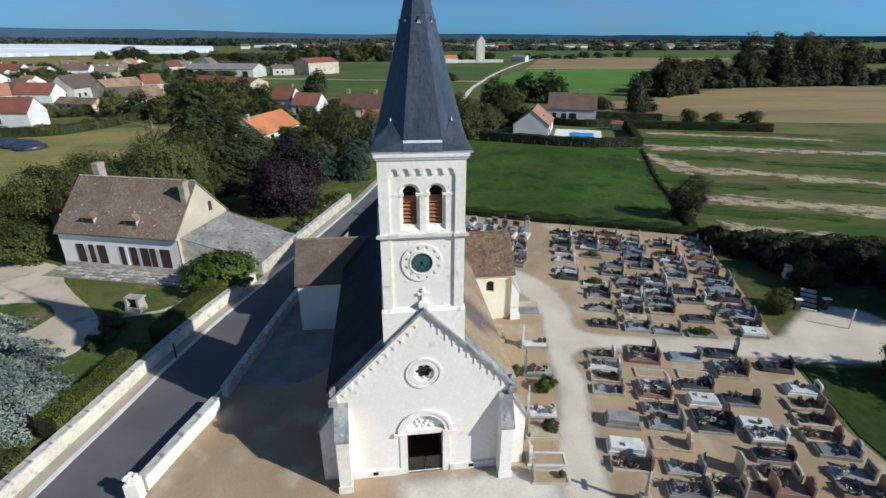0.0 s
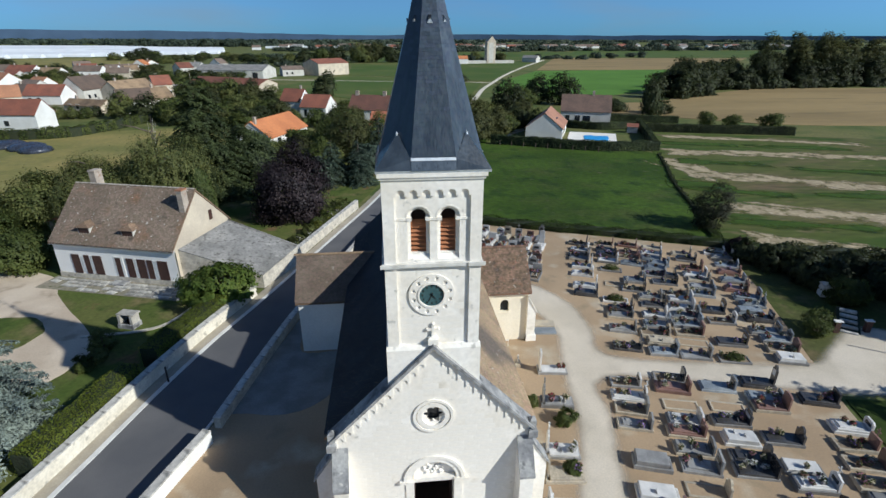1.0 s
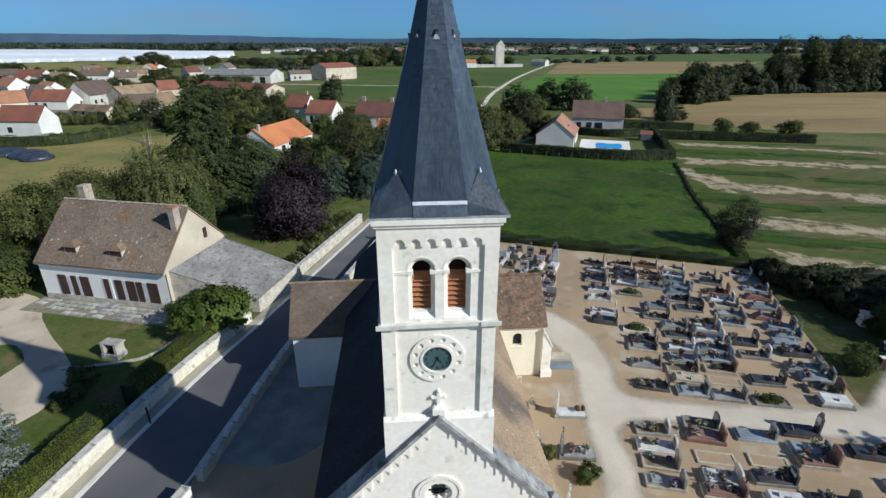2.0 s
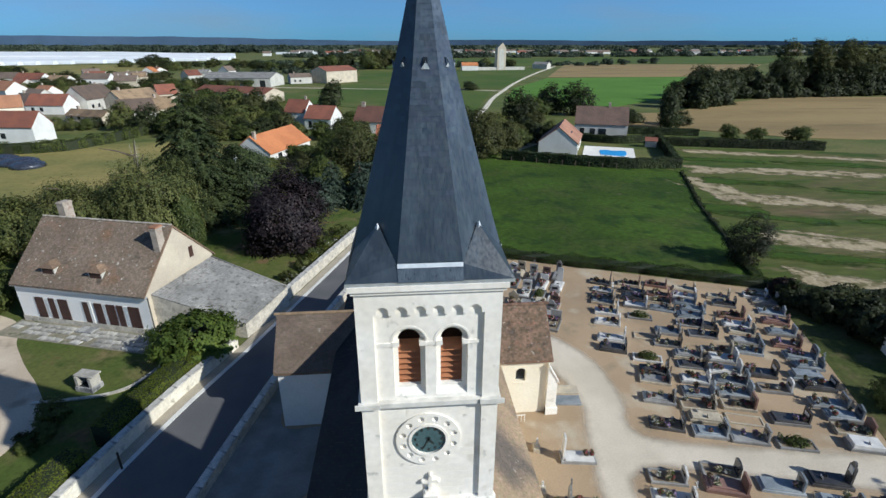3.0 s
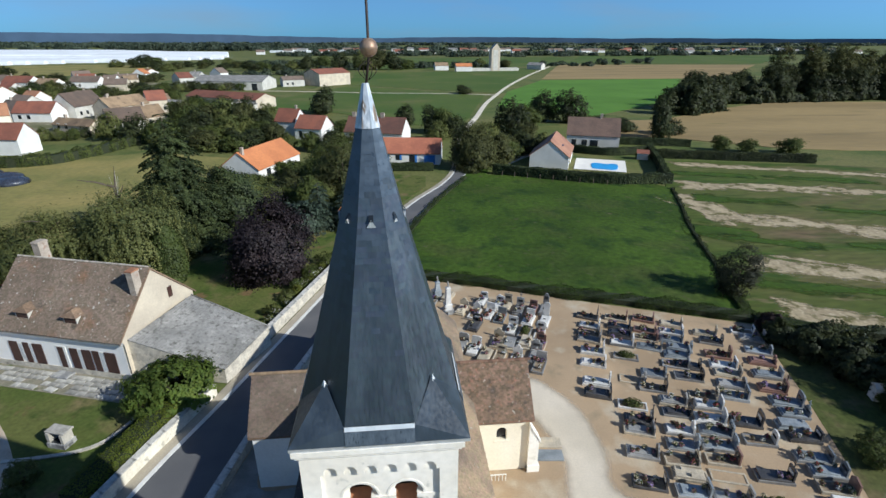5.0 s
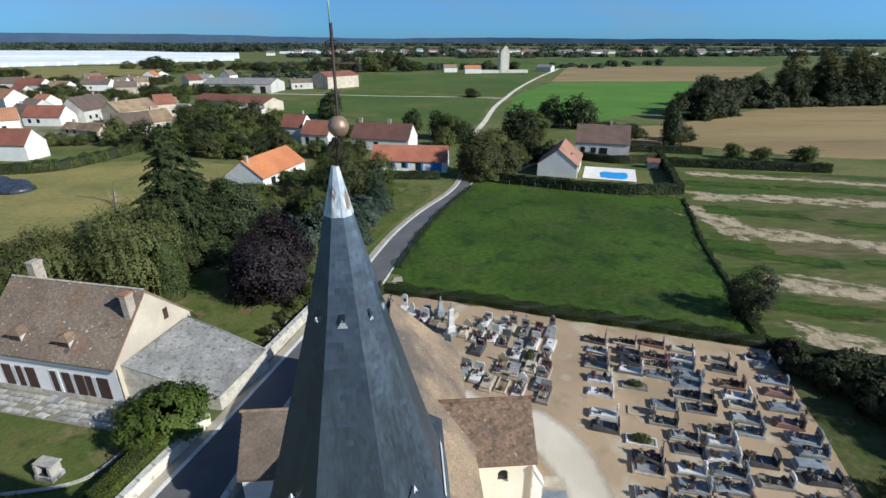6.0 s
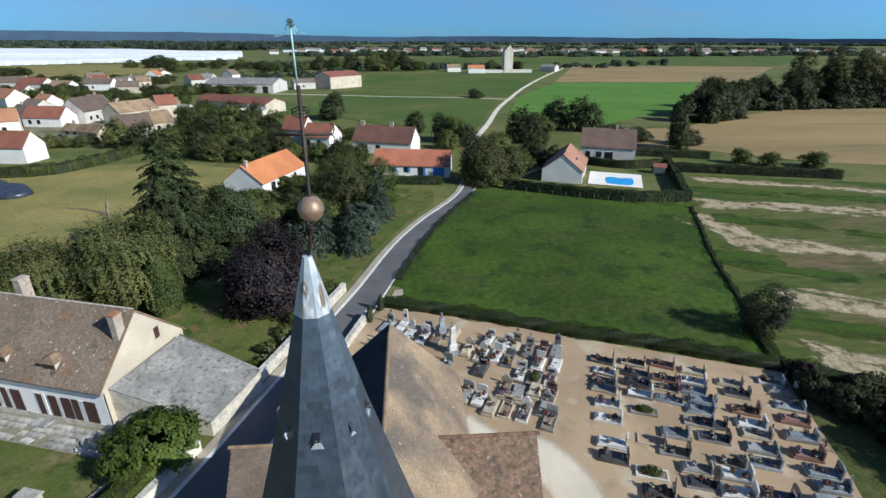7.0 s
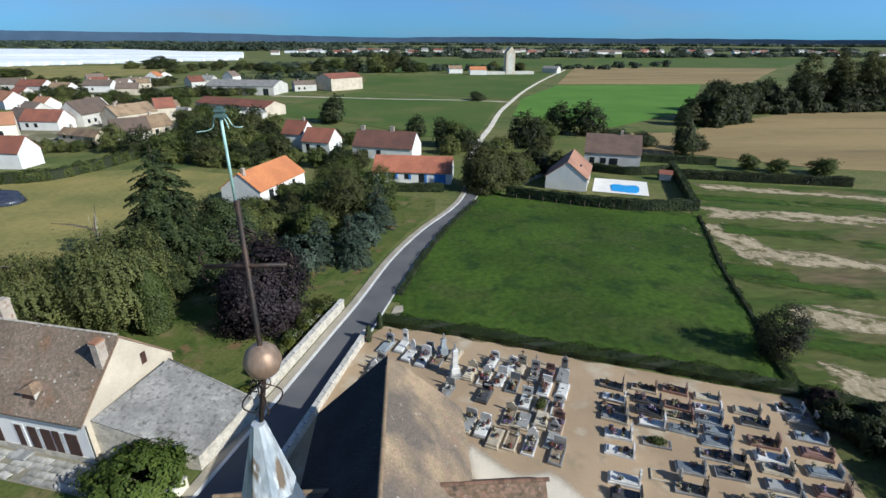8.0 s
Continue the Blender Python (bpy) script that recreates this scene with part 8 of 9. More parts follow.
ridge_house("grey_roofed_house", "grey rendered house with brown tiled roof", (44.6, 117.4), (56.4, 113.2), 9.0, 4.0, 7.6, RENDER_GREY, surf("old_russet_flat_tiles", (0.165, 0.105, 0.080), (0.120, 0.080, 0.063), big=0.3, fine=3.0, bump=0.3, grain=0.25), ((8.0, 4.5, 8.5, 0.6, 0.6),), (("w", 1.8, 1.1, 1.4, 2.8), ("w", 4.3, 1.3, 1.4, 2.8), ("w", 6.6, 1.9, 1.2, 2.8)))
pool = thing("swimming_pool", "small pool under a bright blue cover with white paving", "pool", (47.2, 98.6, 0), -22)
part("paving", Mesh().box(-6.2, -8.0, 0, 4.6, 3.0, 0.06), surf("white_pool_paving", (0.86, 0.83, 0.77), (0.78, 0.75, 0.70), big=0.6, fine=6, bump=0.1, grain=0.06), pool)
part("cover", Mesh().prism(smooth_path([(-2.4, -6.6), (0.0, -6.9), (2.4, -6.6), (2.9, -3.6), (2.4, -1.2), (0.2, -1.7), (-1.4, -1.2), (-2.7, -2.2), (-2.4, -6.6)], 0.4), "z", 0.06, 0.14), surf("bright_azure_cover", (0.035, 0.40, 0.86), (0.03, 0.34, 0.78), big=1, fine=4, bump=0.1, grain=0.1, rough=0.35), pool, "bright blue pool cover")
awn = thing("play_house", "small garden hut with red roof", "hut", (57.5, 101.5, 0), -25)
part("wall", Mesh().box(-1.2, -0.9, 0, 1.2, 0.9, 1.5), RENDER_GREY, awn)
part("roof", Mesh().prism([(-1.2, 1.45), (1.2, 1.45), (0, 2.2)], "x", -1.4, 1.4), TILE_FARRED, awn)
ridge_house("white_house", "white gabled house with red tiled roof", (-97.6, 122.2), (-87.0, 120.9), 6.6, 4.0, 7.2, RENDER_WHITE, TILE_FARRED, (), (("w", 3, 1.2, 1.0, 2.3),))
near_streets = (
        ((-83.3, 148.9), (-75.6, 154.5), 8.5, 3.6, 6.9, RENDER_GREY, TILE_DARKBROWN, "grey rendered barn with dark brown tiled roof"),
        ((-98.5, 176.5), (-92.0, 191.0), 8.0, 4.2, 7.2, RENDER_BUFF, TILE_TAN, "buff barn with pale tan tiled roof"),
        ((-91.6, 194.0), (-86.0, 197.6), 7.0, 4.8, 7.9, RENDER_BUFF, TILE_FARRED, "cream house with red tiled roof"),
        ((-79.8, 159.4), (-75.0, 165.6), 7.0, 3.2, 6.4, RENDER_BUFF, TILE_TAN, "buff cottage with pale tan tiled roof"),
        ((-112.8, 179.5), (-110.4, 194.5), 9, 4.2, 8.4, RENDER_GREY, TILE_DARKBROWN, "pale grey house with steep dark roof"),
        ((-122.5, 206.8), (-116.6, 206.7), 8, 4.0, 7.0, RENDER_WHITE, TILE_GREYBROWN, "white gabled house with grey-brown roof"),
        ((-124.6, 176.8), (-111.4, 175.0), 7.5, 3.2, 6.4, RENDER_WHITE, TILE_FARRED, "white house with long red-brown tiled roof"),
        ((-100.1, 155.5), (-86.5, 149.8), 5, 2.2, 3.8, RENDER_BUFF, TILE_TAN, "low buff outbuilding with tan tiled roof"),
        ((-126.5, 157.6), (-118.4, 162.6), 6.5, 4.2, 7.4, RENDER_CREAM, TILE_WARM, "cream house with orange tiled roof"),
        ((-134.1, 185.8), (-126.1, 181.0), 7, 3.2, 6.0, RENDER_GREY, TILE_GREYBROWN, "grey house with brown tiled roof"),
        ((-174.8, 236.5), (-164.4, 229.5), 9, 3.6, 7.0, RENDER_WHITE, TILE_WARM, "white gabled house with orange-brown roof"),
        ((-209.5, 300.6), (-193.5, 296.9), 9, 4.0, 7.0, RENDER_WHITE, TILE_FARRED, "white house with red tiled roof"),
        ((-230.9, 315.5), (-219.2, 315.5), 9, 3.6, 6.6, RENDER_GREY, TILE_GREYBROWN, "grey house with brown tiled roof"))
far_streets = (
        ((-189.7, 294.7), (-177.5, 290.8), 8, 3.4, 6.0, RENDER_WHITE, TILE_TAN, "white cottage with tan tiled roof"),
        ((-200.6, 344.2), (-192.8, 349.8), 9, 4.2, 7.0, RENDER_WHITE, TILE_GREYBROWN, "white house with grey-brown roof"),
        ((-178.7, 305.3), (-163.4, 305.2), 9, 3.6, 6.4, RENDER_WHITE, TILE_GREYBROWN, "long house with grey-brown roof"),
        ((-164.9, 311.1), (-157.7, 311.1), 8, 3.8, 6.6, RENDER_WHITE, TILE_GREYBROWN, "white gabled house with grey-brown roof"),
        ((-159.6, 320.9), (-153.9, 325.5), 8, 3.4, 5.6, RENDER_BUFF, TILE_TAN, "buff house with tan roof"),
        ((-171.8, 368.1), (-170.9, 374.5), 9, 4.0, 7.0, RENDER_WHITE, TILE_ORANGE, "white cottage with orange tiled roof"),
        ((-173.5, 385.2), (-167.2, 378.6), 9, 4.0, 6.4, RENDER_WHITE, TILE_WARM, "white cottage with orange-brown tiled roof"),
        ((-130.6, 323.9), (-124.2, 328.9), 14, 4.2, 7.0, RENDER_GREY, TILE_FARRED, "barn with red sheet roof"),
        ((-128.1, 341.9), (-121.2, 342.0), 12, 4.2, 6.5, RENDER_GREY, CEMENT_SHEET, "grey barn with weathered sheet roof"),
        ((-117.5, 356.4), (-114.2, 362.6), 9, 5.0, 8.0, RENDER_WHITE, TILE_GREYBROWN, "white house with grey-brown roof"),
        ((-64.8, 307.6), (-53.2, 311.9), 10, 3.8, 5.6, RENDER_GREY, TILE_GREYBROWN, "grey shed with brown sheet roof"),
        ((-66.1, 193.7), (-59.1, 188.7), 8, 2.6, 4.0, RENDER_WHITE, CEMENT_SHEET, "low pale shed with weathered sheet roof"),
        ((-58.6, 190.3), (-55.5, 199.9), 6, 2.4, 3.6, RENDER_GREY, CEMENT_SHEET, "low grey lean-to with sheet roof"),
        ((-89.8, 202.8), (-81.0, 199.1), 6, 2.6, 4.0, RENDER_GREY, CEMENT_SHEET, "low shed with pale grey sheet roof"))
for i, (a, b, W, e, r, wall, tiles, lab) in enumerate(near_streets + far_streets):
    ridge_house("village_house", lab + " in the village", a, b, W, e, r, wall, tiles, ((3.0, W / 2, r + 0.9, 0.6, 0.6),) if i % 2 else (), (("w", 2.5, 1.1, 1.0, 2.3), ("w", 5.5, 1.1, 1.0, 2.3)))
for i, (x, y, turn, ln, W, e, r, wall, tiles, lab) in enumerate((
        (-118, 190, 42, 9, 7, 3.4, 6.0, RENDER_BUFF, TILE_FARRED, "buff house with red tiled roof"),
        (-108, 198, -25, 10, 7, 3.2, 5.8, RENDER_WHITE, TILE_GREYBROWN, "white house with brown tiled roof"),
        (-140, 200, -30, 10, 8, 3.6, 6.4, RENDER_GREY, TILE_GREYBROWN, "grey house with brown tiled roof"),
        (-150, 222, -30, 9, 7, 3.4, 6.0, RENDER_WHITE, TILE_WARM, "white house with orange-brown roof"),
        (-100, 214, 42, 8, 6, 2.8, 4.6, RENDER_BUFF, TILE_TAN, "low buff outbuilding with tan roof"),
        (-152, 286, 10, 11, 8, 3.6, 6.2, RENDER_BUFF, TILE_GREYBROWN, "buff house with grey-brown roof"),
        (-186, 322, 15, 10, 8, 3.8, 6.6, RENDER_WHITE, TILE_FARRED, "white house with red tiled roof"),
        (-168, 330, 15, 12, 8, 3.6, 6.0, RENDER_GREY, TILE_GREYBROWN, "grey house with brown roof"),
        (-226, 292, -20, 12, 8, 3.6, 6.4, RENDER_BUFF, TILE_TAN, "buff house with tan tiled roof"),
        (-206, 272, -30, 10, 8, 3.6, 6.4, RENDER_WHITE, TILE_GREYBROWN, "white house with brown roof"),
        (-186, 262, -30, 10, 8, 3.6, 6.4, RENDER_GREY, TILE_FARRED, "grey house with red tiled roof"))):
    u = Vector((math.cos(radians(turn)), math.sin(radians(turn)))) * ln
    ridge_house("village_house", lab + " in the village", (x, y), (x + u.x, y + u.y), W, e, r, wall, tiles, ((2.0, W / 2, r + 0.8, 0.6, 0.6),) if i % 2 else (), (("w", 2.2, 1.0, 1.0, 2.2), ("w", 5.0, 1.0, 1.0, 2.2)))
ridge_house("cattle_barn", "long low barn with red corrugated roof", (-84.0, 224.5), (-50.5, 205.0), 11.0, 3.6, 5.6, RENDER_BUFF, TILE_FARRED)
ridge_house("farm_shed", "wide farm shed with pale grey sheet roof", (-106.0, 297.0), (-68.0, 291.0), 20.0, 4.6, 7.2, RENDER_GREY, CEMENT_SHEET, (), (("w", 34, 3, 0, 3.5),))
ridge_house("brick_hangar", "large pinkish hangar with red roof", (-47.5, 309.0), (-31.0, 325.0), 15.0, 7.0, 9.4, RENDER_BUFF, TILE_FARRED)
ridge_house("far_farm", "white farmhouse with orange roof in the fields", (55.0, 452.0), (69.0, 452.0), 9.0, 4.2, 6.6, RENDER_WHITE, TILE_ORANGE)
ridge_house("far_farm", "white farm buildings in the fields", (38.0, 470.0), (50.0, 471.0), 9.0, 4.0, 6.6, RENDER_WHITE, TILE_TAN)
ridge_house("far_barn", "grey field barn with pale roof", (128.0, 482.0), (139.0, 472.0), 8.0, 4.0, 6.0, RENDER_GREY, CEMENT_SHEET)
silo = thing("grain_silo", "tall concrete grain silo tower with pitched top", "silo", (90.0, 456.0, 0), 8)
part("tower", Mesh().box(-3.9, -3.6, 0, 3.9, 3.6, 18.0).prism([(-3.9, 18.0), (3.9, 18.0), (0.5, 22.5)], "y", -3.6, 3.6), RENDER_BUFF, silo)
part("panel", Mesh().box(-2.4, -3.68, 0.5, 2.0, -3.6, 17.2), RENDER_GREY, silo)
part("low_wing", Mesh().box(-27, -3, 0, 22, 3, 2.4), RENDER_GREY, silo)

# glasshouses on the plain
GLASS = surf("whitewashed_greenhouse_film", (0.86, 0.88, 0.90), (0.74, 0.77, 0.80), big=0.01, fine=0.06, bump=0, grain=0.1, rough=0.5)
rng = random.Random(9)
gh = thing("plastic_tunnels", "wide field of white plastic growing tunnels", "greenhouse", kind="stuff")
gm = Mesh()
for i in range(62):
    y0 = 566 + 10.8 * i
    if 762 < y0 < 832 or i % 7 == 6:
        continue
    xr = float(np.interp(y0, (566, 600, 656, 690, 750, 831, 1038, 1065, 1240), (-420, -385, -325, -290, -232, -248, -309, -413, -620)))
    prof = [(-4.6, 0), (-4.1, 2.2), (-2.1, 3.6), (0, 4.0), (2.1, 3.6), (4.1, 2.2), (4.6, 0)]
    v = [(x, y0 + a + 0.05 * (xr - x), z) for x in (xr, -1350) for a, z in prof]
    gm.add(v, [(k + 7, k + 8, k + 1, k) for k in range(6)] + [tuple(range(7)), tuple(range(7, 14))[::-1]])
part("tunnels", gm, GLASS, gh, kind="stuff")
gm2 = Mesh()
for i in range(5):
    gm2.box(-250 + i * 34, 1120 + i * 9, 0, -224 + i * 34, 1140 + i * 9, 4.2)
part("tunnels", gm2, GLASS, gh, kind="stuff")

# trees among houses and fields: a few kinds, repeated
protos = [tree("village_tree", "leafy green tree among the village gardens", x, y, 8.0, 4.6, leaf, "shrub", 1900, 0.36, 60 + k) for k, (x, y, leaf) in enumerate(((-60, 129, LEAF), (-68, 133, LEAF_FAR), (-76, 137, LEAF_LIGHT), (-55, 152, LEAF_OLIVE), (-47, 158, LEAF_FAR)))]

def village_tree(x, y, h, r, k):
    ob = copy_thing(protos[k % 5], pose(x, y, 0, 0, 0, (x * 37 + y * 11) % 360) @ Matrix.Diagonal((r / 4.6, r / 4.6, h / 8.0, 1)))
    return tagged(ob, group="trees round the village")


village_tree(34.5, 137.5, 11.0, 5.4, 1)
village_tree(41.0, 145.0, 9.0, 4.6, 0)
village_tree(57.9, 156.5, 11.5, 6.4, 1)
village_tree(50.0, 162.0, 10.5, 5.4, 1)
village_tree(11.6, 142.0, 8.4, 4.6, 1)
village_tree(4.0, 157.0, 7.0, 3.4, 1)
village_tree(-25.5, 186.0, 10.5, 6.2, 1)
village_tree(74.2, 126.4, 12.5, 3.9, 1)
village_tree(80.0, 133.0, 5.0, 5.0, 1)
village_tree(81.5, 109.5, 4.6, 2.5, 0)
village_tree(87.1, 107.0, 3.8, 2.6, 0)
village_tree(96.1, 104.4, 4.6, 3.4, 0)
village_tree(36.2, 256.0, 4.6, 5.6, 1)
village_tree(70.0, 140.0, 4.0, 5.0, 1)
village_tree(64.0, 148.0, 3.6, 6.0, 1)
rng = random.Random(17)
for k in range(9):
    village_tree(-46 + rng.uniform(-12, 10), 122 + rng.uniform(-6, 10), rng.uniform(3.5, 5.5), rng.uniform(2.6, 4.4), k)
# between the houses of the village
for k, (x, y, h) in enumerate([(-163, 242, 7.5), (-161, 247, 6.5), (-165, 260, 6.8), (-163, 265, 6.5), (-143, 250, 5.1), (-136, 246, 6), (-128, 241, 6), (-129, 250, 5.1), (-124, 259, 6.8), (-115, 250, 7.6), (-111, 255, 7.4)]):
    village_tree(x, y, h, h * 0.72, k)
for k in range(12):
    village_tree(-117 + 3.6 * k, 272 + 1.4 * k + rng.uniform(-2, 2), rng.uniform(4.2, 6.2), rng.uniform(3.4, 5.0), k)
for k in range(26):
    x = rng.uniform(-215, -95)
    village_tree(x, 215 - 0.55 * (x + 95) + rng.uniform(-14, 22), rng.uniform(4.0, 7.5), rng.uniform(2.8, 4.6), k)
for k in range(16):
    village_tree(rng.uniform(-240, -130), rng.uniform(330, 372), rng.uniform(4.5, 8), rng.uniform(3.6, 6), k)
for k in range(14):
    village_tree(-58 + 4.5 * k + rng.uniform(-3, 3), 146 + rng.uniform(-5, 9), rng.uniform(2.6, 4.6), rng.uniform(2.2, 3.6), k)
# gardens before the village
for k, (x, y, h) in enumerate([(-76, 181, 6.6), (-66, 163, 7.5), (-68, 177, 7.2), (-62, 169, 5.5), (-56, 161, 5.3), (-99, 139, 3.6), (-94, 137, 4), (-90, 137, 3.6), (-87, 138, 3.8), (-86, 142, 3.2), (-72, 139, 3.6), (-66, 137, 4.2), (-61.6, 137, 6), (-58, 137, 6.4), (-54, 134, 6.6), (-48, 141, 6.6), (-45, 138, 6.8), (-40, 136, 6.8), (-36, 133, 6.3), (-33, 131, 5.2), (-49, 131, 5.6)]):
    village_tree(x, y, h, h * 0.60, (0, 2, 2, 0, 1)[k % 5])
# tall trees between the dry meadow, the sheds and the orange-roofed house
for k, (x, y, h, r) in enumerate(((-60, 146, 9.4, 4.6), (-54, 141, 8.6, 4.4), (-50, 151, 10.2, 5.0), (-44, 147, 9.2, 4.6), (-38, 143, 7.6, 4.2), (-57, 160, 10.0, 5.0), (-47, 161, 9.6, 4.8), (-39, 154, 8.0, 4.4), (-64, 156, 9.0, 4.6), (-34, 137, 6.4, 3.8), (-66, 171, 9.6, 5.0), (-57, 174, 8.4, 4.6), (-44, 132, 7.0, 3.8), (-31, 128, 5.6, 3.4), (-36, 125, 5.2, 3.4), (-20, 118, 5.4, 3.2), (-15, 116, 6.2, 3.6), (-26, 120, 4.4, 2.8), (-9.5, 113, 5.6, 3.0), (-70, 181, 8.2, 4.2), (15, 139, 9.0, 4.2), (17.5, 134, 6.4, 3.8), (12.6, 131, 5.4, 3.2))):
    village_tree(x, y, h, r, k)
# beyond the village
for k, (x, y, h) in enumerate([(-299, 418, 8), (-293, 424, 7), (-266, 535, 8), (-271, 578, 7), (-243, 535, 13), (-236, 548, 11), (-206, 482, 8.6), (-192, 466, 7.3), (-196, 499, 7), (-199, 536, 6.3), (-193, 557, 7.8), (-195, 580, 7.8), (-161, 537, 8.4), (-148, 518, 7), (-122, 467, 9), (-116, 483, 8.6), (-100, 467, 6.7), (-94, 500, 8), (-176, 510, 7), (-150, 480, 7), (-134, 500, 8)]):
    village_tree(x, y, h, h * 0.95, k)
for k in range(16):
    village_tree(-17 + rng.uniform(-9, 10), 80 + rng.uniform(-10, 12), rng.uniform(3, 5.2), rng.uniform(2.0, 3.4), k)
for k in range(10):
    village_tree(28 + rng.uniform(-3, 9), 112 + rng.uniform(-8, 22), rng.uniform(4, 7), rng.uniform(2.6, 4.2), k)

for k, (x, y, h, r) in enumerate(((-62, 478, 15, 9), (-48, 486, 17, 10), (-27, 476, 18, 11), (-12, 482, 19, 12), (2, 478, 16, 9), (14, 490, 10, 8), (-80, 500, 13, 9), (88, 520, 9, 7), (112, 512, 8, 7))):
    village_tree(x, y, h, r, k)

# woods: one object each
def wood(name, label, spots, n, leaf, mat, seed, skirt=()):
    """A stand of far trees: rounded crowns of many leaves."""
    rg = np.random.default_rng(seed)
    P, N = [], []
    tr = Mesh()
    for i, (x, y, h, r) in enumerate(spots):
        p, q = crown_points("shrub", h, r, n, seed * 100 + i)
        P.append(p * np.array([1, 1, 1.02]) + np.array([x, y, -0.06 * h]))
        N.append(q)
        tr.tube([(x, y, 0), (x, y, h * 0.6)], [0.35, 0.15], 5)
    w = thing(name, label, "wood", kind="stuff")
    part("trunks", tr, BARK, w, kind="stuff")
    part("crowns", scatter_quads("crowns", mat, np.concatenate(P), np.concatenate(N), leaf, None, rg), mat, w, kind="stuff")


rng = random.Random(23)
wood("wood_east", "dark broadleaf wood along the stubble field", [(103, 175, 12.5, 5.5), (109, 172, 12, 5), (113, 184, 15.5, 6.5), (120, 186, 16.5, 6), (122, 194, 16, 7), (130, 192, 15.5, 6), (117, 176, 8, 5), (126, 182, 8, 5), (136, 201, 15.5, 6.5), (143, 206, 14, 6), (134, 212, 15, 7), (151, 213, 13, 6), (157, 216, 14, 6.5), (163, 221, 16, 6.5), (159, 209, 11, 6), (170, 212, 17.5, 6.5), (174, 217, 18.5, 6.5)] + [(184 + 10 * i + rng.uniform(-3, 3), 217 + rng.uniform(-4, 6), rng.uniform(13, 17), rng.uniform(6, 8.5)) for i in range(6)] + [(246 + 10 * i, 219 + rng.uniform(-4, 6), rng.uniform(8, 12), rng.uniform(5, 7)) for i in range(8)] + [(140 + 8 * i, 203 + 0.9 * i + rng.uniform(-1, 2), rng.uniform(4, 8), rng.uniform(4, 5.5)) for i in range(22)], 4200, 0.42, LEAF_FAR, 3)
wood("wood_east", "tall olive-green poplars behind the wood", [(186 + 8.5 * i + rng.uniform(-3, 3), 227 + rng.uniform(-4, 7), 28.2 - 0.16 * (i - 2.5) ** 2 + rng.uniform(-1, 1), rng.uniform(6.5, 8.5)) for i in range(7)], 6500, 0.46, LEAF_OLIVE, 4)
wood("wood_east", "dark distant wood behind the poplars", [(420 + 16 * i, 420 + rng.uniform(-8, 10), rng.uniform(15, 21), rng.uniform(10, 14)) for i in range(14)], 1400, 1.0, LEAF_FAR, 6)


def belt(name, label, x0, y0, x1, y1, n, h0, h1, r0, r1, leaf, seed, per=260, deep=30):
    rng = random.Random(seed)
    s = []
    for i in range(n):
        t = (i + rng.random()) / n
        s.append((x0 + (x1 - x0) * t + rng.uniform(-3, 3), y0 + (y1 - y0) * t + rng.uniform(-deep, deep), rng.uniform(h0, h1), rng.uniform(r0, r1)))
    wood(name, label, s, per, leaf, LEAF_HAZE, seed)


belt("tree_belt", "belt of trees beyond the village", -150, 560, -20, 520, 20, 5, 9, 7, 12, 0.9, 40)
belt("tree_belt", "belt of trees beyond the sheds", -110, 385, -50, 420, 14, 4, 7, 5, 8, 0.7, 41)
belt("tree_belt", "distant belt of trees on the plain", -180, 900, 160, 930, 22, 7, 13, 12, 20, 1.8, 42, 300)
belt("tree_belt", "distant belt of trees on the plain", 100, 860, 900, 980, 46, 6, 12, 12, 22, 1.8, 43, 300)
belt("tree_belt", "far belt of trees on the plain", -900, 1350, 1300, 1500, 90, 8, 13, 20, 36, 3.2, 44, 240, 80)
belt("tree_belt", "far wooded skyline", -2600, 2500, 2600, 2700, 130, 7, 12, 50, 80, 8.0, 45, 240, 180)
belt("tree_belt", "dark woods before the hills", -2200, 1750, -250, 1900, 70, 9, 15, 26, 44, 4.2, 48, 240, 150)
belt("tree_belt", "dark wood behind the tunnels", -620, 1290, -330, 1330, 22, 12, 20, 14, 24, 2.4, 49, 280, 30)
belt("tree_belt", "hedgerow trees along the far track", 140, 500, 330, 640, 16, 4, 8, 4, 8, 0.9, 46)
belt("tree_belt", "trees behind the farm", 0, 500, 110, 515, 22, 4, 8, 4, 8, 0.8, 47, 260, 8)

# far scattered houses on the plain
rng = random.Random(31)
for k in range(80):
    x = rng.uniform(-260, 1000)
    y = rng.uniform(950, 1300)
    ridge_house("far_house", "tiny white house far off on the plain", (x, y), (x + rng.uniform(10, 22), y + rng.uniform(-5, 5)), 9, 4.5, 8, RENDER_WHITE, rng.choice((TILE_FARRED, TILE_GREYBROWN, TILE_GREYBROWN, CEMENT_SHEET)))

for i, (x, y, w) in enumerate(((-76.0, 94.5, 7.0), (-72.5, 91.5, 6.0), (-82.0, 97.0, 8.0))):
    c = thing("silage_clamp", "low silage heap under black plastic sheeting", "silage", (x, y, 0), -25)
    part("sheet", Mesh().lathe([(w / 2, 0), (w / 2 - 0.3, 0.7), (w / 2 - 1.4, 1.1), (0.4, 1.25)], (0, 0, 0), 12), surf("black_plastic_sheet", (0.03, 0.035, 0.05), (0.05, 0.06, 0.085), big=1.2, fine=3, rough=0.3, bump=0.6, lift=0.1) if i == 0 else bpy.data.materials["black_plastic_sheet"], c)


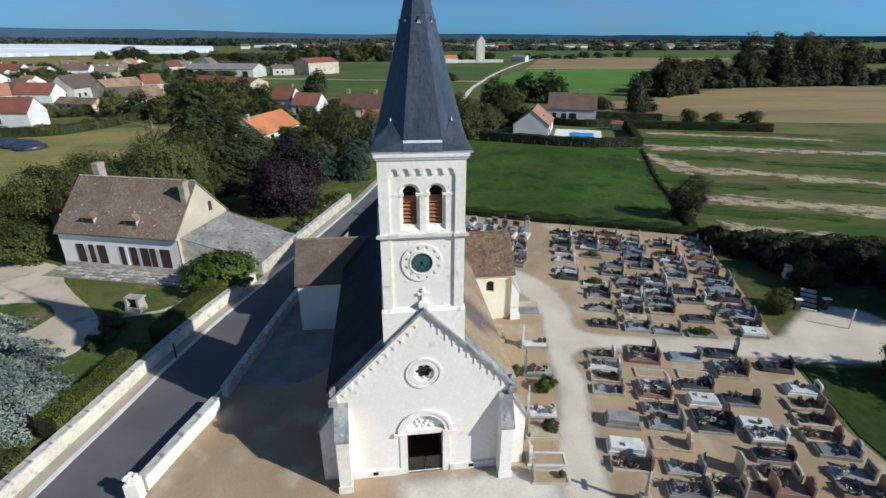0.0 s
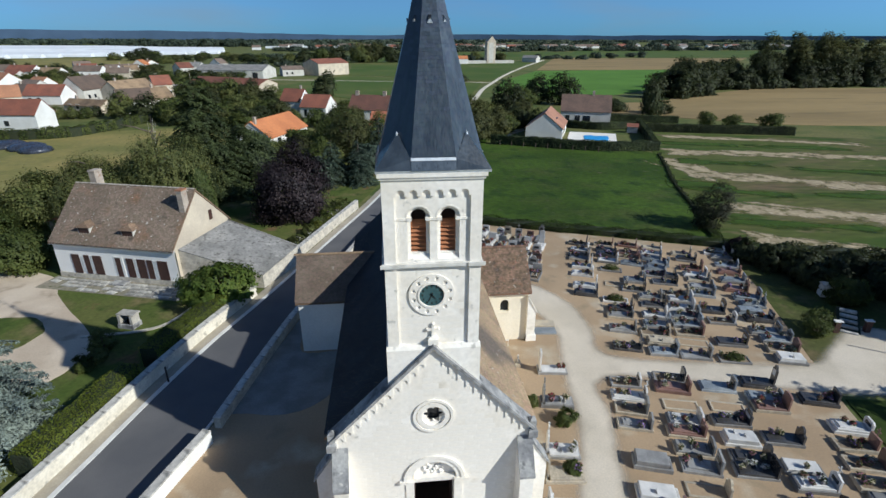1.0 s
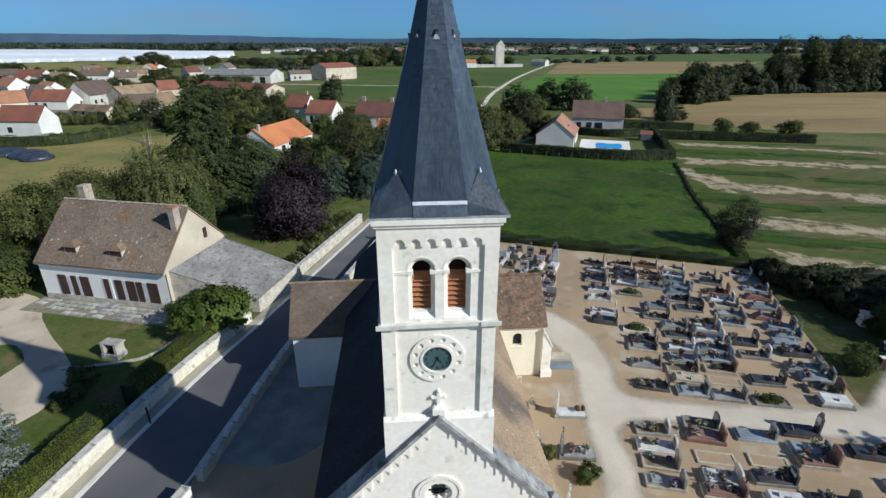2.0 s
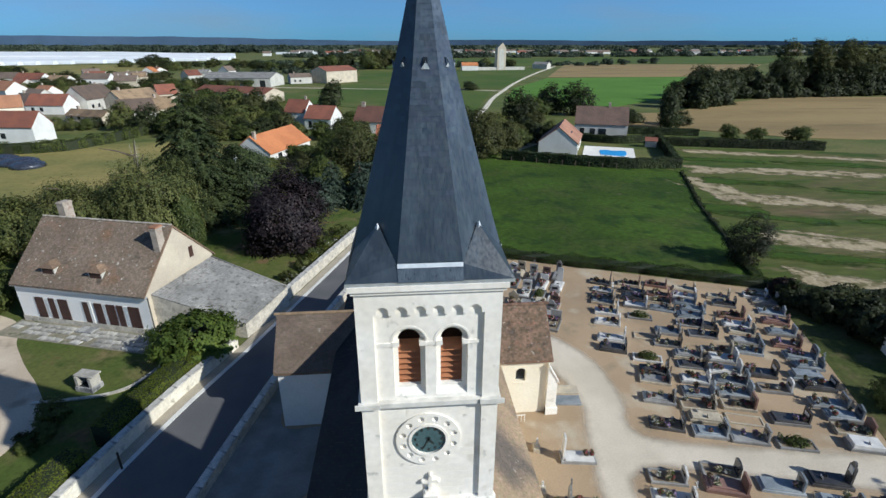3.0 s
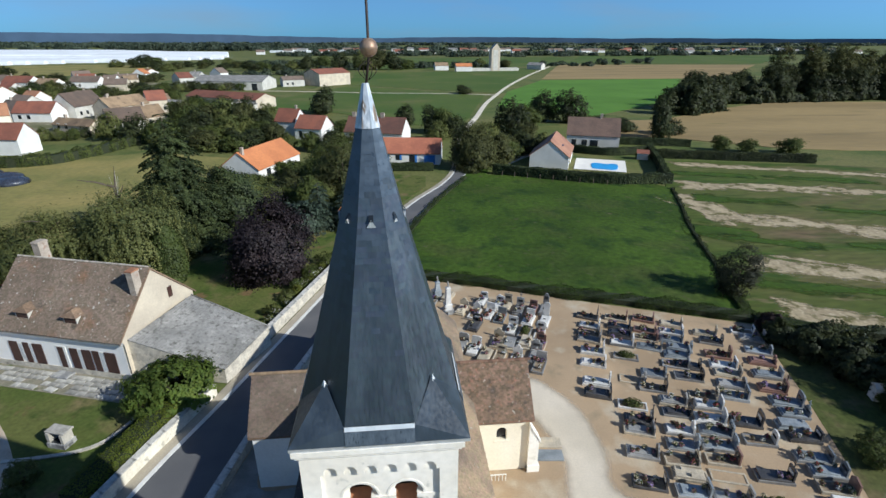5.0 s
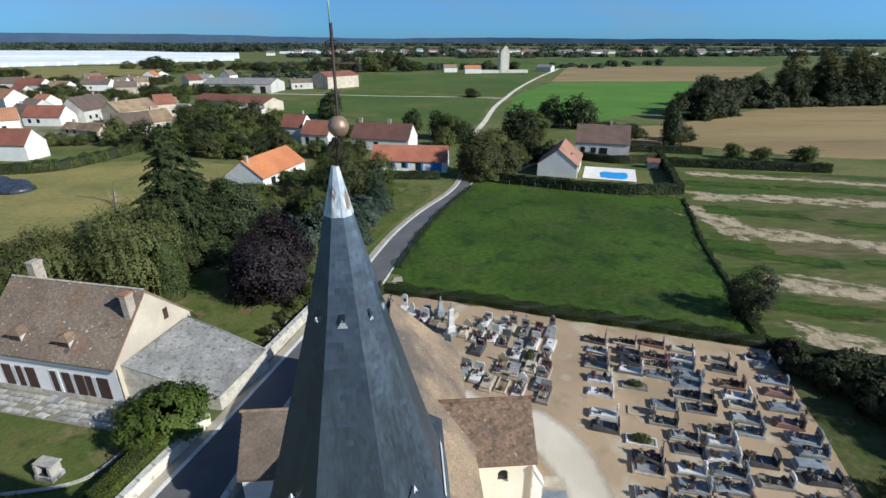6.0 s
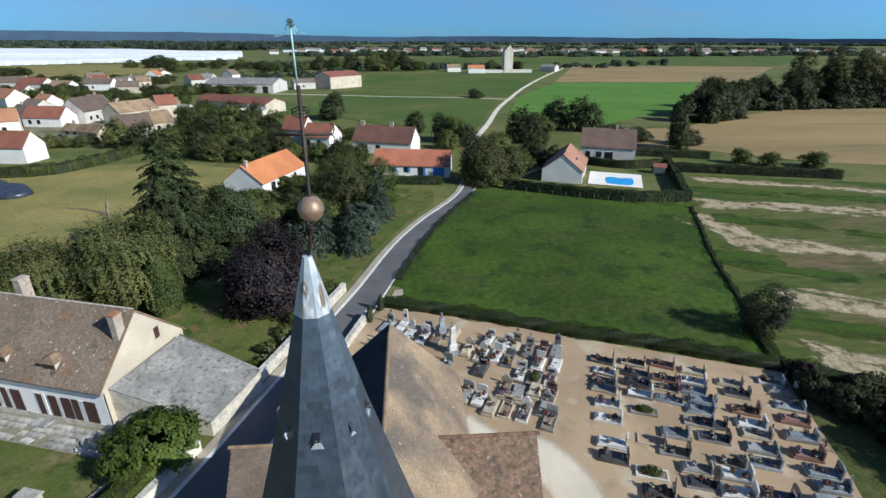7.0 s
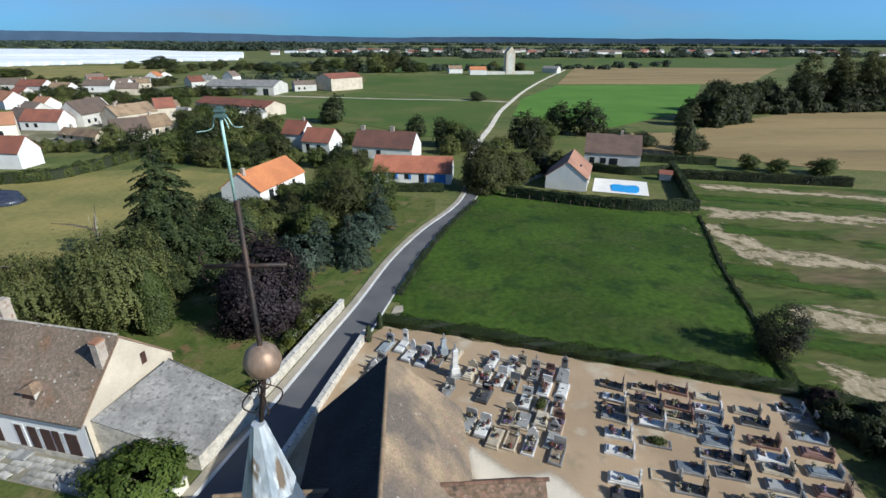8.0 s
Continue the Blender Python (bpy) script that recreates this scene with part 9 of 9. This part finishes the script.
# ---- laid tiles, slates and stone blocks ----
def laid_tiles(parent, mat, origin, along, up, length, height, w=0.19, e=0.135, seed=1, near=None, near_mat=None):
    """Overlapping flat tiles over a roof slope, in the parent's frame: origin at the eave's start, along and up unit vectors in the slope."""
    rg = np.random.default_rng(seed)
    along, up, origin = np.array(along, float), np.array(up, float), np.array(origin, float)
    nrm = np.cross(along, up)
    if nrm[2] < 0:
        nrm = -nrm
    rows, cols = int(height / e), int(length / w)
    i, j = np.meshgrid(np.arange(rows), np.arange(cols + 1), indexing="ij")
    i, j = i.ravel(), j.ravel()
    s = j * w + (i % 2) * w / 2 - w / 4
    t = i * e
    keep = (s > -0.02) & (s + w * 0.5 < length)
    s, t = s[keep], t[keep]
    n = len(s)
    s = s + rg.normal(size=n) * 0.006
    t = t + rg.normal(size=n) * 0.008
    lift = 0.022 + rg.random(n) * 0.014
    hw = w * 0.485
    c = origin + along * s[:, None] + up * t[:, None]
    skew = rg.normal(size=n)[:, None] * 0.006
    a0 = c - along * hw + nrm * lift[:, None] + up * skew
    a1 = c + along * hw + nrm * lift[:, None] - up * skew
    b1 = c + along * hw + up * e * 1.25 + nrm * 0.006
    b0 = c - along * hw + up * e * 1.25 + nrm * 0.006
    d0 = c - along * hw - nrm * 0.004
    d1 = c + along * hw - nrm * 0.004
    v = np.stack([a0, a1, b1, b0, d0, d1], 1).reshape(-1, 3)
    if near:
        close = (s > near[0]) & (s < near[1]) & (t > near[2]) & (t < near[3])
        for k in np.nonzero(close)[0]:
            part("roof_tile", Mesh().add(v[6 * k:6 * k + 6].tolist(), [(0, 1, 2, 3), (4, 5, 1, 0)]), near_mat, parent)
        v = v.reshape(-1, 6, 3)[~close].reshape(-1, 3)
        n = len(v) // 6
    f = []
    for k in range(n):
        o = 6 * k
        f += [(o, o + 1, o + 2, o + 3), (o + 4, o + 5, o + 1, o)]
    me = bpy.data.meshes.new("laid_tiles")
    me.from_pydata(v.tolist(), [], f)
    me.materials.append(mat)
    return part("laid_tiles", me, None, parent, kind="stuff")


def slope_dirs(run, rise, axis):
    ln = math.hypot(run, rise)
    return (0, run / ln, rise / ln) if axis == "y" else (run / ln, 0, rise / ln)


# the north slope is laid near-black, the south slope tan
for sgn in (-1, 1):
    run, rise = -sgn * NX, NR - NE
    laid_tiles(nave_roof, LAID_TAN if sgn > 0 else LAID_BLACKISH, (CX + sgn * NX, 0.75, NE), (0, 1, 0), slope_dirs(run, rise, "x"), NY - 0.8, math.hypot(run, rise), seed=3 + sgn, near=(3.2, 8.0, 4.9, 6.3) if sgn > 0 else None, near_mat=TILE_PIECE)
for t in [o for o in church.children if o.name in ("north_transept", "south_transept")]:
    sgn = 1 if t.name.startswith("south") else -1
    rf = [o for o in t.children if o.name.startswith("transept_roof")][0]
    x0 = CX + 3.0 if sgn > 0 else CX - 8.5
    h = math.hypot(2.57, TR - TE + 0.03)
    for y0, run in ((TY0 - 0.22, 2.57), (TY1 + 0.22, -2.57)):
        laid_tiles(rf, LAID_RED if sgn > 0 else LAID_DARK, (x0, y0, TE - 0.03), (1, 0, 0), slope_dirs(run, TR - TE + 0.03, "y"), 5.5, h, seed=7 + sgn)
hh = math.hypot(FW / 2 + 0.3, (RZ - 3.9) + 0.3 * s_)
laid_tiles(froof, LAID_BROWN, (-0.1, -0.3, 3.9 - 0.3 * s_), (1, 0, 0), slope_dirs(FW / 2 + 0.3, RZ - 3.9 + 0.3 * s_, "y"), FL + 0.2, hh, seed=21)

# slates on the spire: rows round the eight faces
rows = []
z = 17.52
while z < 23.72:
    rows.append(z)
    z += 0.125
low, top_slates = Mesh(), []
rng = random.Random(12)
for k, z in enumerate(rows):
    z1 = z + 0.155
    o0, o1 = octa(z, spire_r(z) + 0.009), octa(z1, spire_r(z1) + 0.004)
    i0 = octa(z, spire_r(z) - 0.002)
    for f in range(8):
        p0, p1, q0, q1, d0, d1 = (Vector(o0[f]), Vector(o0[(f + 1) % 8]), Vector(o1[f]), Vector(o1[(f + 1) % 8]), Vector(i0[f]), Vector(i0[(f + 1) % 8]))
        ln = (p1 - p0).length
        n = max(1, round(ln / 0.21))
        cuts = [0.0] + [min(1, max(0, (m + (0.5 if k % 2 else 0.0) + rng.uniform(-0.04, 0.04)) / n)) for m in range(1 if k % 2 == 0 else 0, n)] + [1.0]
        for a, b in zip(cuts[:-1], cuts[1:]):
            if b - a < 0.05:
                continue
            g = 0.0018 / max(ln, 0.05)
            a2, b2 = a + g, b - g
            up = Vector((0, 0, rng.uniform(-0.004, 0.004)))
            quad = [p0.lerp(p1, a2) + up, p0.lerp(p1, b2) + up, q0.lerp(q1, b2), q0.lerp(q1, a2), d0.lerp(d1, a2) + up, d0.lerp(d1, b2) + up]
            faces = [(0, 1, 2, 3), (4, 5, 1, 0)]
            # pale slates grow more frequent with height, painting the sheen near the tip
            if z > 22.35:
                top_slates.append((quad, faces))
            else:
                low.add([tuple(p) for p in quad], faces, 1 if rng.random() < (max(0.0, z - 18.6) / 4.2) ** 1.6 else 0)
part("slate_course", low, [SLATE_PIECE, SLATE_SHEEN_ROWS], spire, kind="stuff")
for quad, faces in top_slates:
    part("slate", Mesh().add([tuple(p) for p in quad], faces), SLATE_SHEEN if rng.random() < 0.92 else SLATE, spire)

# dressed stone blocks of the west front and tower, a hair proud of the wall
BLOCKS = {w: Mesh().prism([(-w / 2 + 0.0015, -0.1445), (w / 2 - 0.0015, -0.1445), (w / 2 - 0.0015, 0.1445), (-w / 2 + 0.0015, 0.1445)], "y", -0.0015, 0.0).data("stone_block", LIME) for w in (0.4, 0.55, 0.7)}


def block_wall(parent, y, x0, x1, z0, z1, ok, seed):
    rng = random.Random(seed)
    z = z0 + 0.15
    while z < z1 - 0.14:
        x = x0
        while x < x1 - 0.2:
            w = rng.choice((0.4, 0.55, 0.55, 0.7))
            if x + w <= x1 and all(ok(px, pz) for px in (x, x + w / 2, x + w) for pz in (z - 0.15, z, z + 0.15)):
                part("stone_block", BLOCKS[w], None, parent).location = (x + w / 2, y - rng.uniform(0, 0.002), z)
            x += w
        z += 0.292


def front_ok(x, z):
    if z > AP - 0.95 - slope * abs(x - CX):
        return False
    if (x - rc[0]) ** 2 + (z - rc[1]) ** 2 < 0.9 ** 2:
        return False
    return not (abs(x - CX) < 1.6 and z < 2.8) and (x - CX) ** 2 + (z - 2.72) ** 2 > 1.42 ** 2


block_wall(facade, 0.0, CX - 3.74, CX + 3.74, 0.46, 8.6, front_ok, 5)


def tower_ok(x, z):
    if (x - cc[0]) ** 2 + (z - cc[1]) ** 2 < 0.93 ** 2:
        return False
    if 13.2 < z < 13.75 or z > 16.05:
        return False
    return not (z > 13.6 and any(abs(x - c) < 0.5 for c in tower_ops))


block_wall(tower, R0, TX0 + 0.46, TX1 - 0.46, 9.95, 16.1, tower_ok, 6)
